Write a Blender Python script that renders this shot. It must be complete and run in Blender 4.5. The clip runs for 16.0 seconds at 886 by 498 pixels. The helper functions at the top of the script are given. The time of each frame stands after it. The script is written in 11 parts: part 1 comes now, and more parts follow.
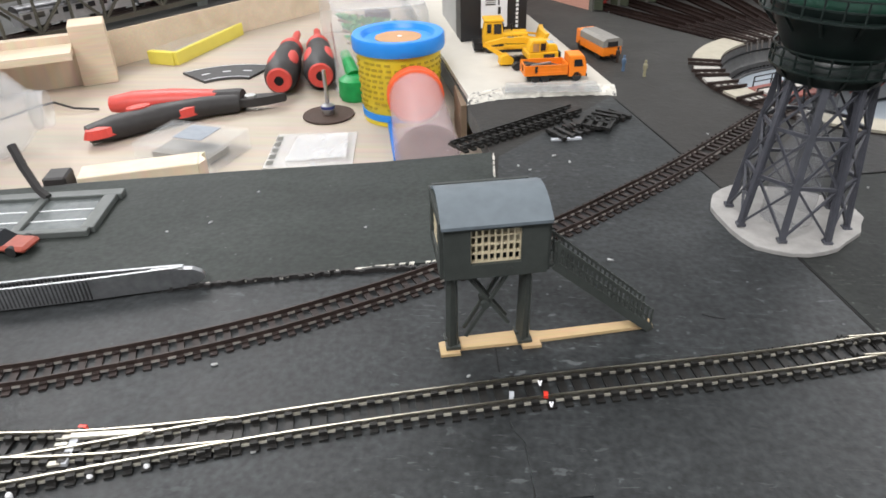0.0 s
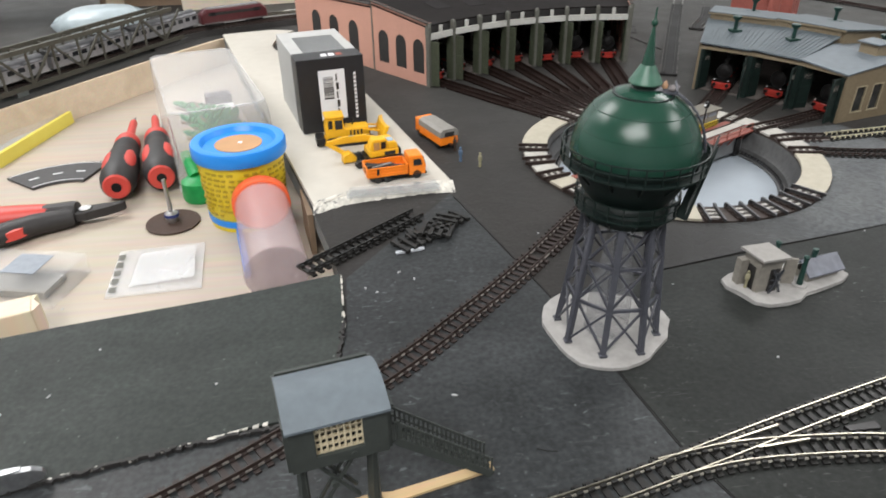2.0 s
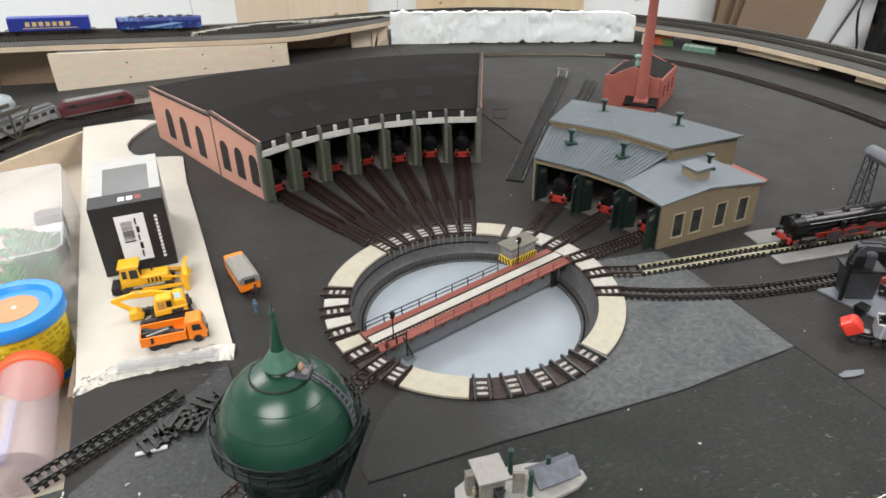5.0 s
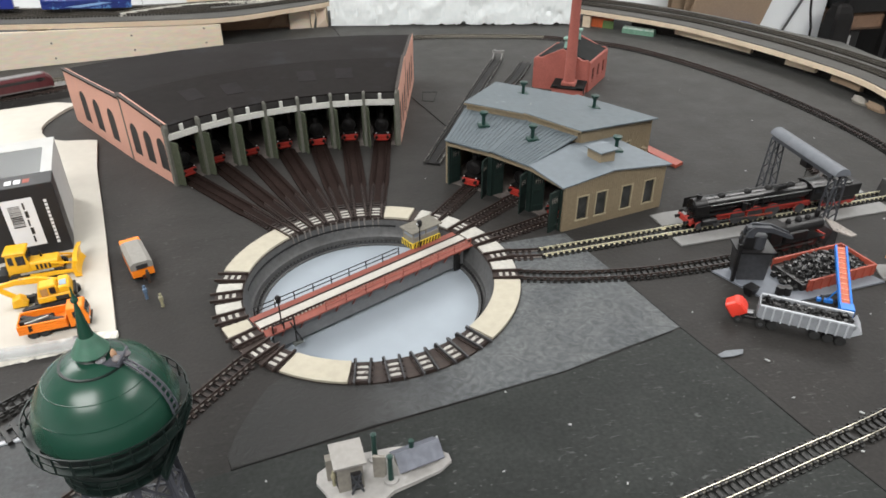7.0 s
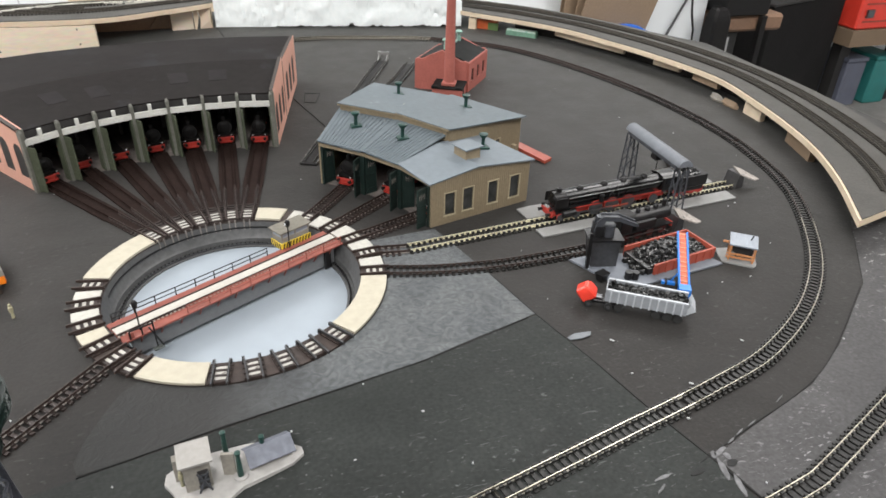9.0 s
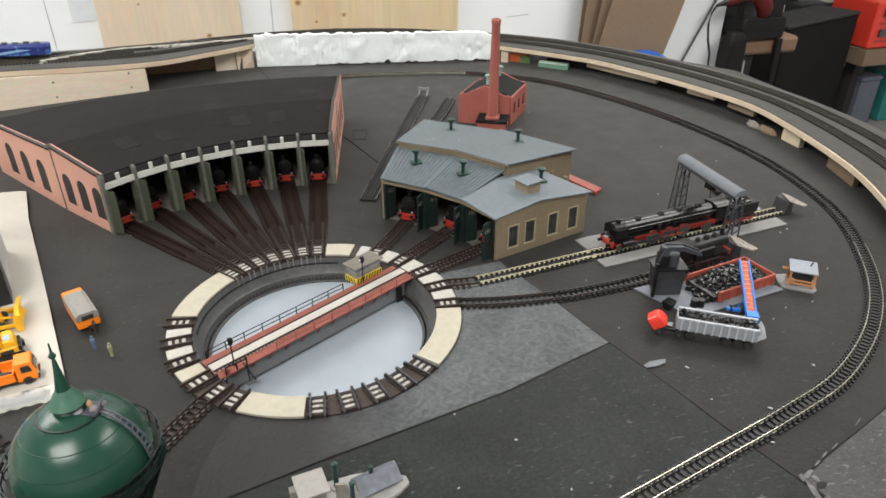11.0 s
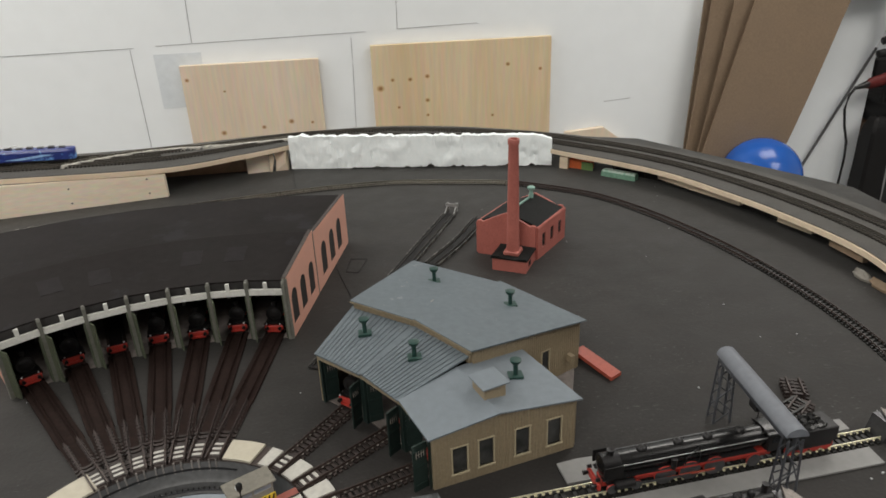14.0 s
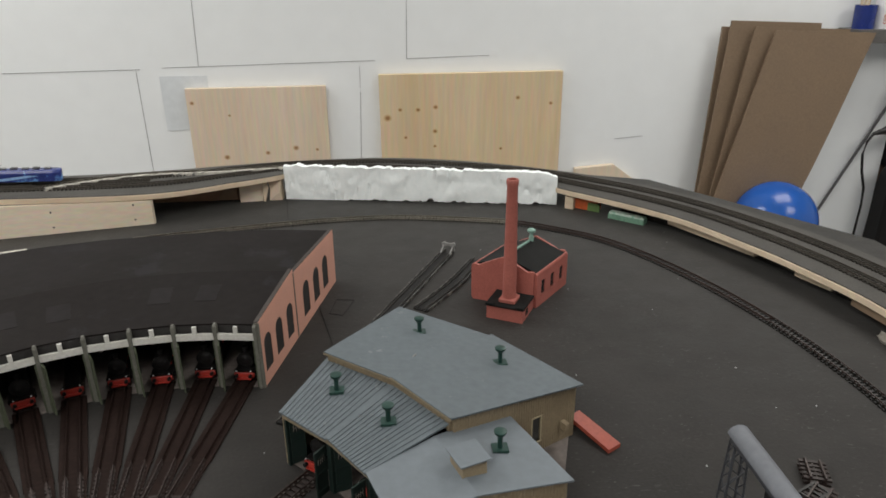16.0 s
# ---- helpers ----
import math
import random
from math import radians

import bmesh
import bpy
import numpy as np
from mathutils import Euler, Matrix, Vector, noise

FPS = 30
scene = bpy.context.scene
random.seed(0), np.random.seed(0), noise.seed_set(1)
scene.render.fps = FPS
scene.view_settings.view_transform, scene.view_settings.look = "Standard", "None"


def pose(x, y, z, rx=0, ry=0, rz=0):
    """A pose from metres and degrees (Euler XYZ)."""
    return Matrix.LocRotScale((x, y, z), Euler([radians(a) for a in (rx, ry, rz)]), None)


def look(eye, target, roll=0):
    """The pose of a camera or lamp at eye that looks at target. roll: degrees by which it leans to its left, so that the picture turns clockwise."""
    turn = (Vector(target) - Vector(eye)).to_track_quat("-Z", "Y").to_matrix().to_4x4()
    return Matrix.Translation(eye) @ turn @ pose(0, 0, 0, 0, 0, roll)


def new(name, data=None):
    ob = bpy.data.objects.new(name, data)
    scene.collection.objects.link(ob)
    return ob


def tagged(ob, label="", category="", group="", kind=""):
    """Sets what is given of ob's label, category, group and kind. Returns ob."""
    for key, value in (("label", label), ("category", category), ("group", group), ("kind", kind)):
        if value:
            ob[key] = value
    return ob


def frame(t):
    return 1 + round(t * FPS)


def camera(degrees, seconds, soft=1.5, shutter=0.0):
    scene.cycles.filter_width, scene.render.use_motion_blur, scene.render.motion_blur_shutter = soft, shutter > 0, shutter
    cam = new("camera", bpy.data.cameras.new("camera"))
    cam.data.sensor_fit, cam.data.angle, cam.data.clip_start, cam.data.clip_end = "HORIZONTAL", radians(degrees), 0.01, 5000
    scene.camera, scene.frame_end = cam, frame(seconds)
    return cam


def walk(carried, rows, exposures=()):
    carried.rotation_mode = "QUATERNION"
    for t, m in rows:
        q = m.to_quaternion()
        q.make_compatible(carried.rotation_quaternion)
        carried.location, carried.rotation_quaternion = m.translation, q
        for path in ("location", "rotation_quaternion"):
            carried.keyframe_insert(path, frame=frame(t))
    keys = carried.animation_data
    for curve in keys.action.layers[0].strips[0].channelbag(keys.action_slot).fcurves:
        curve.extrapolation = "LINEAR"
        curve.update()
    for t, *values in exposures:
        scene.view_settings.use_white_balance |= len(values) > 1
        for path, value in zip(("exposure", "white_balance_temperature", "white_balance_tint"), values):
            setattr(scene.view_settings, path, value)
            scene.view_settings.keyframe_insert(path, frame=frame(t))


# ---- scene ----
cam = camera(66.04, 16.0, 1.65, 0.25)
PATH = [
    (0, (-0.24555, -0.47404, 0.15046), (-0.32301, 0.37194, -0.37709), -1.567),
    (0.5, (-0.22780, -0.47539, 0.15020), (-0.33296, 0.36922, -0.37475), -0.919),
    (1, (-0.20859, -0.47269, 0.15456), (-0.28941, 0.36864, -0.37988), -1.506),
    (1.5, (-0.21177, -0.46413, 0.17662), (-0.19873, 0.37752, -0.36325), -0.239),
    (2, (-0.23134, -0.45768, 0.20529), (-0.12456, 0.39481, -0.30645), -0.686),
    (2.5, (-0.22312, -0.45559, 0.21869), (-0.08552, 0.39920, -0.28170), -0.572),
    (3, (-0.16291, -0.43825, 0.24055), (-0.03704, 0.41274, -0.26933), -1.381),
    (3.5, (-0.12504, -0.41864, 0.24751), (0.00485, 0.42931, -0.26639), 0.387),
    (4, (-0.11023, -0.41557, 0.26528), (-0.00591, 0.44461, -0.23393), -0.504),
    (4.2, (-0.10607, -0.41435, 0.27444), (0.00550, 0.44506, -0.22451), -0.566),
    (6.3, (-0.04801, -0.41106, 0.29608), (0.10411, 0.42301, -0.23420), -1.065),
    (6.5, (-0.04152, -0.41143, 0.29157), (0.11799, 0.42178, -0.23789), -0.788),
    (7, (-0.02676, -0.41979, 0.28780), (0.13617, 0.41284, -0.24151), -0.297),
    (7.5, (-0.01918, -0.42851, 0.29106), (0.15363, 0.39903, -0.24309), 0.032),
    (8, (-0.01275, -0.43565, 0.29083), (0.17160, 0.39171, -0.23973), 0.407),
    (8.5, (0.00553, -0.44128, 0.29043), (0.23635, 0.37618, -0.23728), 0.983),
    (8.7, (0.01236, -0.44147, 0.29026), (0.28546, 0.36270, -0.23768), 1.946),
    (11, (-0.04006, -0.44002, 0.30673), (0.22665, 0.38679, -0.18849), 0.082),
    (11.5, (-0.02124, -0.40981, 0.30674), (0.21692, 0.43658, -0.16960), 0.533),
    (12, (0.05308, -0.37201, 0.30572), (0.26866, 0.48074, -0.17002), 1.805),
    (12.5, (0.09207, -0.34766, 0.30990), (0.25718, 0.53199, -0.13613), 0.550),
    (13, (0.11127, -0.33408, 0.31317), (0.24412, 0.55973, -0.11515), 0.222),
    (13.5, (0.13030, -0.31396, 0.32133), (0.24379, 0.59032, -0.09024), -1.627),
    (14, (0.13966, -0.29662, 0.32254), (0.23511, 0.60936, -0.08988), -2.352),
    (14.5, (0.15045, -0.27671, 0.31864), (0.22078, 0.63243, -0.09186), -2.129),
    (15, (0.16285, -0.26393, 0.31759), (0.24042, 0.64792, -0.08554), -2.237),
    (15.5, (0.16560, -0.25338, 0.31464), (0.25855, 0.66143, -0.07840), -1.070),
    (16, (0.16206, -0.24888, 0.31729), (0.24704, 0.67466, -0.05668), -0.548),
]
# stops, kelvin and tint: the picture grows a little warmer and darker on the way
EXPOSURES = [(0, -0.2, 6350, 12), (2, -0.26, 6400, 11), (4, -0.15, 6500, 11), (8, 0.08, 6450, 10), (8.5, 0.19, 6450, 11), (11, -0.05, 6600, 10), (11.5, -0.14, 6620, 10), (12.5, -0.34, 6750, 10), (13.5, -0.56, 6750, 10), (14.5, -0.63, 6750, 10), (16, -0.7, 6700, 10)]
walk(cam, [(t, look(eye, target, roll)) for t, eye, target, roll in PATH], EXPOSURES)

# ---- light: fluorescent ceiling panels in a white room, with two added fill lamps ----
world = bpy.data.worlds.new("world")
scene.world = world
world.use_nodes = True
world.node_tree.nodes["Background"].inputs[0].default_value = (0.9, 0.95, 1.0, 1)
world.node_tree.nodes["Background"].inputs[1].default_value = 0.05


def overhead_lamp(name, where, size_x, size_y, watts, colour, turn=0):
    lamp = bpy.data.lights.new(name, "AREA")
    lamp.shape, lamp.size, lamp.size_y, lamp.energy, lamp.color = "RECTANGLE", size_x, size_y, watts, colour
    ob = new(name, lamp)
    ob.matrix_world = pose(*where, 0, 0, turn)
    return ob


overhead_lamp("ceiling_light_panel", (-0.75, -1.45, 1.62), 1.3, 1.1, 68, (1.0, 0.98, 0.95))
overhead_lamp("ceiling_light_panel", (1.90, -0.55, 1.62), 1.0, 1.2, 39, (1.0, 0.98, 0.95))
# two unseen fills, added to brighten the back wall and board
overhead_lamp("ceiling_light_panel", (-1.35, 1.00, 1.62), 1.2, 1.0, 47, (1.0, 0.98, 0.95))
overhead_lamp("ceiling_light_panel", (1.45, 1.15, 1.62), 1.2, 0.8, 32, (1.0, 0.98, 0.95))

# ---- materials ----


def surface(name, colour, rough=0.5, metal=0.0, var=0.18, scale=300.0, bump=0.15, relief=0.0002, rand=0.0, stretch=(1, 1, 1), spots=None, glass=0.0, coat=0.0, ior=1.45, alpha=1.0, spec=0.5):
    """A paint-like surface with grain and slow variation; scale: grains per metre; relief: metres."""
    m = bpy.data.materials.new(name)
    m.use_nodes = True
    t = m.node_tree
    n, l = t.nodes, t.links
    b = n["Principled BSDF"]
    co = n.new("ShaderNodeTexCoord")
    mp = n.new("ShaderNodeMapping")
    mp.inputs["Scale"].default_value = stretch
    l.new(co.outputs["Object"], mp.inputs[0])
    fine, slow = n.new("ShaderNodeTexNoise"), n.new("ShaderNodeTexNoise")
    fine.inputs["Scale"].default_value, fine.inputs["Detail"].default_value = scale, 6
    slow.inputs["Scale"].default_value, slow.inputs["Detail"].default_value = scale / 14, 3
    for q in (fine, slow):
        l.new(mp.outputs[0], q.inputs["Vector"])

    def ramp(source, lo, hi, c0, c1):
        r = n.new("ShaderNodeValToRGB")
        r.color_ramp.elements[0].position, r.color_ramp.elements[1].position = lo, hi
        r.color_ramp.elements[0].color, r.color_ramp.elements[1].color = (*c0, 1), (*c1, 1)
        l.new(source, r.inputs[0])
        return r.outputs[0]

    def mul(a, c, f=1.0, kind="MULTIPLY"):
        x = n.new("ShaderNodeMixRGB")
        x.blend_type = kind
        x.inputs[0].default_value = f
        l.new(a, x.inputs[1])
        if isinstance(c, tuple):
            x.inputs[2].default_value = (*c, 1)
        else:
            l.new(c, x.inputs[2])
        return x.outputs[0]

    lo = tuple(max(0, c * (1 - var)) for c in colour)
    hi = tuple(min(1, c * (1 + var)) for c in colour)
    col = ramp(fine.outputs[0], 0.3, 0.7, lo, hi)
    g = 1 - var * 0.8
    col = mul(col, ramp(slow.outputs[0], 0.35, 0.68, (g, g, g), (1, 1, 1)))
    if spots:
        # worn or stained places with a shape of their own: (colour, scale, threshold)
        tint, sscale, limit = spots
        w = n.new("ShaderNodeTexNoise")
        w.inputs["Scale"].default_value, w.inputs["Detail"].default_value, w.inputs["Roughness"].default_value = sscale, 8, 0.7
        l.new(mp.outputs[0], w.inputs["Vector"])
        x = n.new("ShaderNodeMixRGB")
        l.new(ramp(w.outputs[0], limit, limit + 0.07, (0, 0, 0), (1, 1, 1)), x.inputs[0])
        l.new(col, x.inputs[1])
        x.inputs[2].default_value = (*tint, 1)
        col = x.outputs[0]
    if rand:
        info = n.new("ShaderNodeObjectInfo")
        col = mul(col, ramp(info.outputs["Random"], 0, 1, (1 - rand,) * 3, (1, 1, 1)))
    l.new(col, b.inputs["Base Color"])
    l.new(ramp(slow.outputs[0], 0.3, 0.7, (max(0, rough - 0.07),) * 3, (min(1, rough + 0.07),) * 3), b.inputs["Roughness"])
    b.inputs["Metallic"].default_value = metal
    b.inputs["IOR"].default_value = ior
    b.inputs["Specular IOR Level"].default_value = spec
    b.inputs["Transmission Weight"].default_value = glass
    b.inputs["Coat Weight"].default_value = coat
    b.inputs["Alpha"].default_value = alpha
    if bump:
        h = n.new("ShaderNodeBump")
        h.inputs["Strength"].default_value, h.inputs["Distance"].default_value = bump, relief
        l.new(fine.outputs[0], h.inputs["Height"])
        l.new(h.outputs[0], b.inputs["Normal"])
    return m


def board_surface(name, colour, scratch, rough=0.55, worn=0.6, mottle=0.14, chips=0.66, spec=0.16, sheen=0.0):
    """Dark painted card: fine grain, pale specks, chips and short scratches in two directions."""
    m = surface(name, colour, rough, 0, mottle, 420, 0.3, 0.0004)
    n, l = m.node_tree.nodes, m.node_tree.links
    b = n["Principled BSDF"]
    col = b.inputs["Base Color"].links[0].from_socket
    co = n.new("ShaderNodeTexCoord")

    def noise_at(scale, detail, turn=0.0, stretch=(1, 1, 1), warp=0.0):
        mp, q = n.new("ShaderNodeMapping"), n.new("ShaderNodeTexNoise")
        mp.inputs["Rotation"].default_value = (0, 0, turn)
        mp.inputs["Scale"].default_value = stretch
        q.inputs["Scale"].default_value, q.inputs["Detail"].default_value, q.inputs["Distortion"].default_value = scale, detail, warp
        l.new(co.outputs["Object"], mp.inputs[0])
        l.new(mp.outputs[0], q.inputs["Vector"])
        return q.outputs[0]

    def ramp(source, lo, hi, a, c):
        r = n.new("ShaderNodeValToRGB")
        r.color_ramp.elements[0].position, r.color_ramp.elements[1].position = lo, hi
        r.color_ramp.elements[0].color, r.color_ramp.elements[1].color = (a, a, a, 1), (c, c, c, 1)
        l.new(source, r.inputs[0])
        return r.outputs[0]

    def join(a, c, kind):
        q = n.new("ShaderNodeMath")
        q.operation = kind
        l.new(a, q.inputs[0])
        l.new(c, q.inputs[1])
        return q.outputs[0]

    dots = n.new("ShaderNodeTexVoronoi")
    dots.inputs["Scale"].default_value = 110
    l.new(co.outputs["Object"], dots.inputs["Vector"])
    marks = join(ramp(dots.outputs["Distance"], 0.035, 0.07, 0.8, 0), ramp(noise_at(1.0, 8, 0.5, (110, 700, 100), 0.7), 0.645, 0.73, 0, worn), "MAXIMUM")
    marks = join(marks, ramp(noise_at(1.0, 8, -0.75, (120, 800, 100), 0.9), 0.65, 0.74, 0, worn), "MAXIMUM")
    marks = join(marks, ramp(noise_at(150, 9, 0, (1, 1.8, 1), 0.6), chips, chips + 0.05, 0, worn), "MAXIMUM")
    some = join(marks, ramp(noise_at(11, 5), 0.42, 0.64, 0.05, 1), "MULTIPLY")
    x = n.new("ShaderNodeMixRGB")
    l.new(some, x.inputs[0])
    # broad uneven tone of the worn paint
    wide = n.new("ShaderNodeMixRGB")
    wide.blend_type = "MULTIPLY"
    wide.inputs[0].default_value = 1
    l.new(col, wide.inputs[1])
    l.new(ramp(noise_at(17, 7, 0.4, (1, 1.5, 1), 0.8), 0.36, 0.66, 0.78, 1.0), wide.inputs[2])
    l.new(wide.outputs[0], x.inputs[1])
    x.inputs[2].default_value = (*scratch, 1)
    l.new(x.outputs[0], b.inputs["Base Color"])
    # lumpy paint under the fine grain
    h = n.new("ShaderNodeBump")
    h.inputs["Strength"].default_value, h.inputs["Distance"].default_value = 0.16, 0.0014
    l.new(noise_at(95, 5, 0, (1, 1, 1), 1.2), h.inputs["Height"])
    old = b.inputs["Normal"].links[0].from_node
    l.new(h.outputs[0], old.inputs["Normal"])
    b.inputs["Specular IOR Level"].default_value = spec
    b.inputs["Sheen Weight"].default_value, b.inputs["Sheen Roughness"].default_value = sheen, 0.45
    b.inputs["Sheen Tint"].default_value = (0.97, 1.0, 0.96, 1)
    return m


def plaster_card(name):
    """Grey card skimmed with plaster: trowel swirls, pale ridges and darker hollows."""
    m = surface(name, (0.128, 0.136, 0.140), 0.55, 0, 0.12, 260, 0.3, 0.0004, spec=0.2)
    n, l = m.node_tree.nodes, m.node_tree.links
    b = n["Principled BSDF"]
    co = n.new("ShaderNodeTexCoord")
    swirl, wide = n.new("ShaderNodeTexNoise"), n.new("ShaderNodeTexNoise")
    swirl.inputs["Scale"].default_value, swirl.inputs["Detail"].default_value, swirl.inputs["Distortion"].default_value = 95, 5, 2.6
    wide.inputs["Scale"].default_value, wide.inputs["Detail"].default_value = 26, 4
    r, q, x = n.new("ShaderNodeValToRGB"), n.new("ShaderNodeValToRGB"), n.new("ShaderNodeMixRGB")
    r.color_ramp.elements[0].position, r.color_ramp.elements[1].position = 0.34, 0.68
    r.color_ramp.elements[0].color, r.color_ramp.elements[1].color = (0.62, 0.62, 0.62, 1), (1, 1, 1, 1)
    q.color_ramp.elements[0].position, q.color_ramp.elements[1].position = 0.35, 0.65
    q.color_ramp.elements[0].color, q.color_ramp.elements[1].color = (0.72, 0.73, 0.75, 1), (1, 1, 1, 1)
    y = n.new("ShaderNodeMixRGB")
    for k in (x, y):
        k.blend_type = "MULTIPLY"
        k.inputs[0].default_value = 1
    col = b.inputs["Base Color"].links[0].from_socket
    for t in (swirl, wide):
        l.new(co.outputs["Object"], t.inputs["Vector"])
    l.new(swirl.outputs[0], r.inputs[0])
    l.new(wide.outputs[0], q.inputs[0])
    l.new(col, x.inputs[1])
    l.new(r.outputs[0], x.inputs[2])
    l.new(x.outputs[0], y.inputs[1])
    l.new(q.outputs[0], y.inputs[2])
    # the sheen's falloff is painted in: colour blends to dark grey towards low x
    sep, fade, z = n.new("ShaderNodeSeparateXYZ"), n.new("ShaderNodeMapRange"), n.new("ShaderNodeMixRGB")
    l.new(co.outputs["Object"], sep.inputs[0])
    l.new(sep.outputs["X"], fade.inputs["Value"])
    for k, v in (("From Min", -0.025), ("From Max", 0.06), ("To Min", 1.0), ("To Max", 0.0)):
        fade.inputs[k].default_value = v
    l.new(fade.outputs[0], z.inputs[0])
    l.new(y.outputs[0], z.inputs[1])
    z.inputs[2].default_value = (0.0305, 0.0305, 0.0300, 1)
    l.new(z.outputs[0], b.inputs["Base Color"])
    h = n.new("ShaderNodeBump")
    h.inputs["Strength"].default_value, h.inputs["Distance"].default_value = 0.5, 0.0016
    l.new(swirl.outputs[0], h.inputs["Height"])
    l.new(h.outputs[0], b.inputs["Normal"].links[0].from_node.inputs["Normal"])
    return m


def wood_surface(name, pale, dark, grain=40.0, rough=0.6, along=(1, 14, 14), knots=()):
    m = bpy.data.materials.new(name)
    m.use_nodes = True
    n, l = m.node_tree.nodes, m.node_tree.links
    b = n["Principled BSDF"]
    co, mp = n.new("ShaderNodeTexCoord"), n.new("ShaderNodeMapping")
    mp.inputs["Scale"].default_value = along
    l.new(co.outputs["Object"], mp.inputs[0])
    w, f = n.new("ShaderNodeTexNoise"), n.new("ShaderNodeTexNoise")
    w.inputs["Scale"].default_value, w.inputs["Detail"].default_value, w.inputs["Distortion"].default_value = grain / 14, 5, 1.2
    f.inputs["Scale"].default_value, f.inputs["Detail"].default_value = grain, 6
    r = n.new("ShaderNodeValToRGB")
    r.color_ramp.elements[0].position, r.color_ramp.elements[1].position = 0.3, 0.62
    r.color_ramp.elements[0].color, r.color_ramp.elements[1].color = (*dark, 1), (*pale, 1)
    x = n.new("ShaderNodeMixRGB")
    x.blend_type = "MULTIPLY"
    x.inputs[0].default_value = 0.3
    for q in (w, f):
        l.new(mp.outputs[0], q.inputs["Vector"])
    l.new(w.outputs[0], r.inputs[0])
    l.new(r.outputs[0], x.inputs[1])
    l.new(f.outputs["Color"], x.inputs[2])
    col = x.outputs[0]
    for kx, kz, size in knots:
        # a dark oval knot with a paler ring of grain round it
        d, k, y = n.new("ShaderNodeVectorMath"), n.new("ShaderNodeValToRGB"), n.new("ShaderNodeMixRGB")
        mq = n.new("ShaderNodeMapping")
        mq.inputs["Location"].default_value = (-kx, 0, -kz * 1.15)
        mq.inputs["Scale"].default_value = (1, 0, 1.15)
        l.new(co.outputs["Object"], mq.inputs[0])
        d.operation = "LENGTH"
        l.new(mq.outputs[0], d.inputs[0])
        sc = n.new("ShaderNodeMath")
        sc.operation = "DIVIDE"
        sc.inputs[1].default_value = size * 1.5
        l.new(d.outputs["Value"], sc.inputs[0])
        k.color_ramp.elements[0].position, k.color_ramp.elements[0].color = 0.20, (0.42, 0.27, 0.15, 1)
        k.color_ramp.elements[1].position, k.color_ramp.elements[1].color = 0.66, (1, 1, 1, 1)
        ring = k.color_ramp.elements.new(0.40)
        ring.color = (0.80, 0.66, 0.5, 1)
        l.new(sc.outputs[0], k.inputs[0])
        y.blend_type = "MULTIPLY"
        y.inputs[0].default_value = 1
        l.new(col, y.inputs[1])
        l.new(k.outputs[0], y.inputs[2])
        col = y.outputs[0]
    l.new(col, b.inputs["Base Color"])
    b.inputs["Roughness"].default_value = rough
    h = n.new("ShaderNodeBump")
    h.inputs["Strength"].default_value, h.inputs["Distance"].default_value = 0.2, 0.0003
    l.new(f.outputs[0], h.inputs["Height"])
    l.new(h.outputs[0], b.inputs["Normal"])
    return m


BOARD = board_surface("charcoal_card", (0.0258, 0.0238, 0.0226), (0.15, 0.147, 0.147), 0.58, 0.36, 0.16, 0.655, 0.15, 0.13)
BOARD_FRONT = board_surface("slate_grey_card", (0.0355, 0.0392, 0.0412), (0.20, 0.218, 0.225), 0.46, 0.42, 0.4, 0.632, 0.3)
# scuffs and scratches, on a base lightened to paint the corner's sheen
BOARD_SCUFFED = board_surface("scuffed_charcoal_card", (0.060, 0.0585, 0.0595), (0.30, 0.30, 0.30), 0.5, 0.75, 0.24, 0.615, 0.3)
BOARD_GREEN = board_surface("greenish_card", (0.0425, 0.0490, 0.0455), (0.17, 0.175, 0.17), 0.55, 0.18, 0.2, 0.67)
BOARD_DARK = board_surface("dark_card", (0.0265, 0.0290, 0.0275), (0.19, 0.2, 0.2), 0.55, 0.5, 0.2, 0.65)
DECK_GREY = board_surface("dusty_grey_deck", (0.064, 0.060, 0.055), (0.17, 0.165, 0.15), 0.62, 0.3, 0.16, 0.66, 0.16, 0.1)
TIE_DUSTY = surface("dusty_brown_sleeper", (0.030, 0.027, 0.023), 0.7, 0, 0.25, 300, 0.25, spec=0.2)
RAIL_DUSTY = surface("dusty_rail", (0.062, 0.055, 0.045), 0.5, 0.2, 0.25, 300, 0.1)
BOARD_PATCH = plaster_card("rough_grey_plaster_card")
SEAM = surface("dark_joint", (0.012, 0.012, 0.012), 0.8)
PLASTER = surface("torn_plaster", (0.62, 0.6, 0.54), 0.85, 0, 0.25, 220, 0.6, 0.0008, spots=((0.1, 0.1, 0.1), 90, 0.56))
TABLE_WOOD = wood_surface("pale_tabletop", (0.51, 0.44, 0.36), (0.475, 0.405, 0.33), 12, 0.55)
PINE = wood_surface("pine_board", (0.80, 0.67, 0.52), (0.745, 0.61, 0.46), 20, 0.55, (7, 12, 0.6), knots=((-0.318, 0.013, 0.0075), (-0.227, -0.021, 0.005), (-0.138, -0.123, 0.008), (-0.063, -0.112, 0.010), (-0.246, -0.132, 0.010), (-0.007, -0.118, 0.006)))
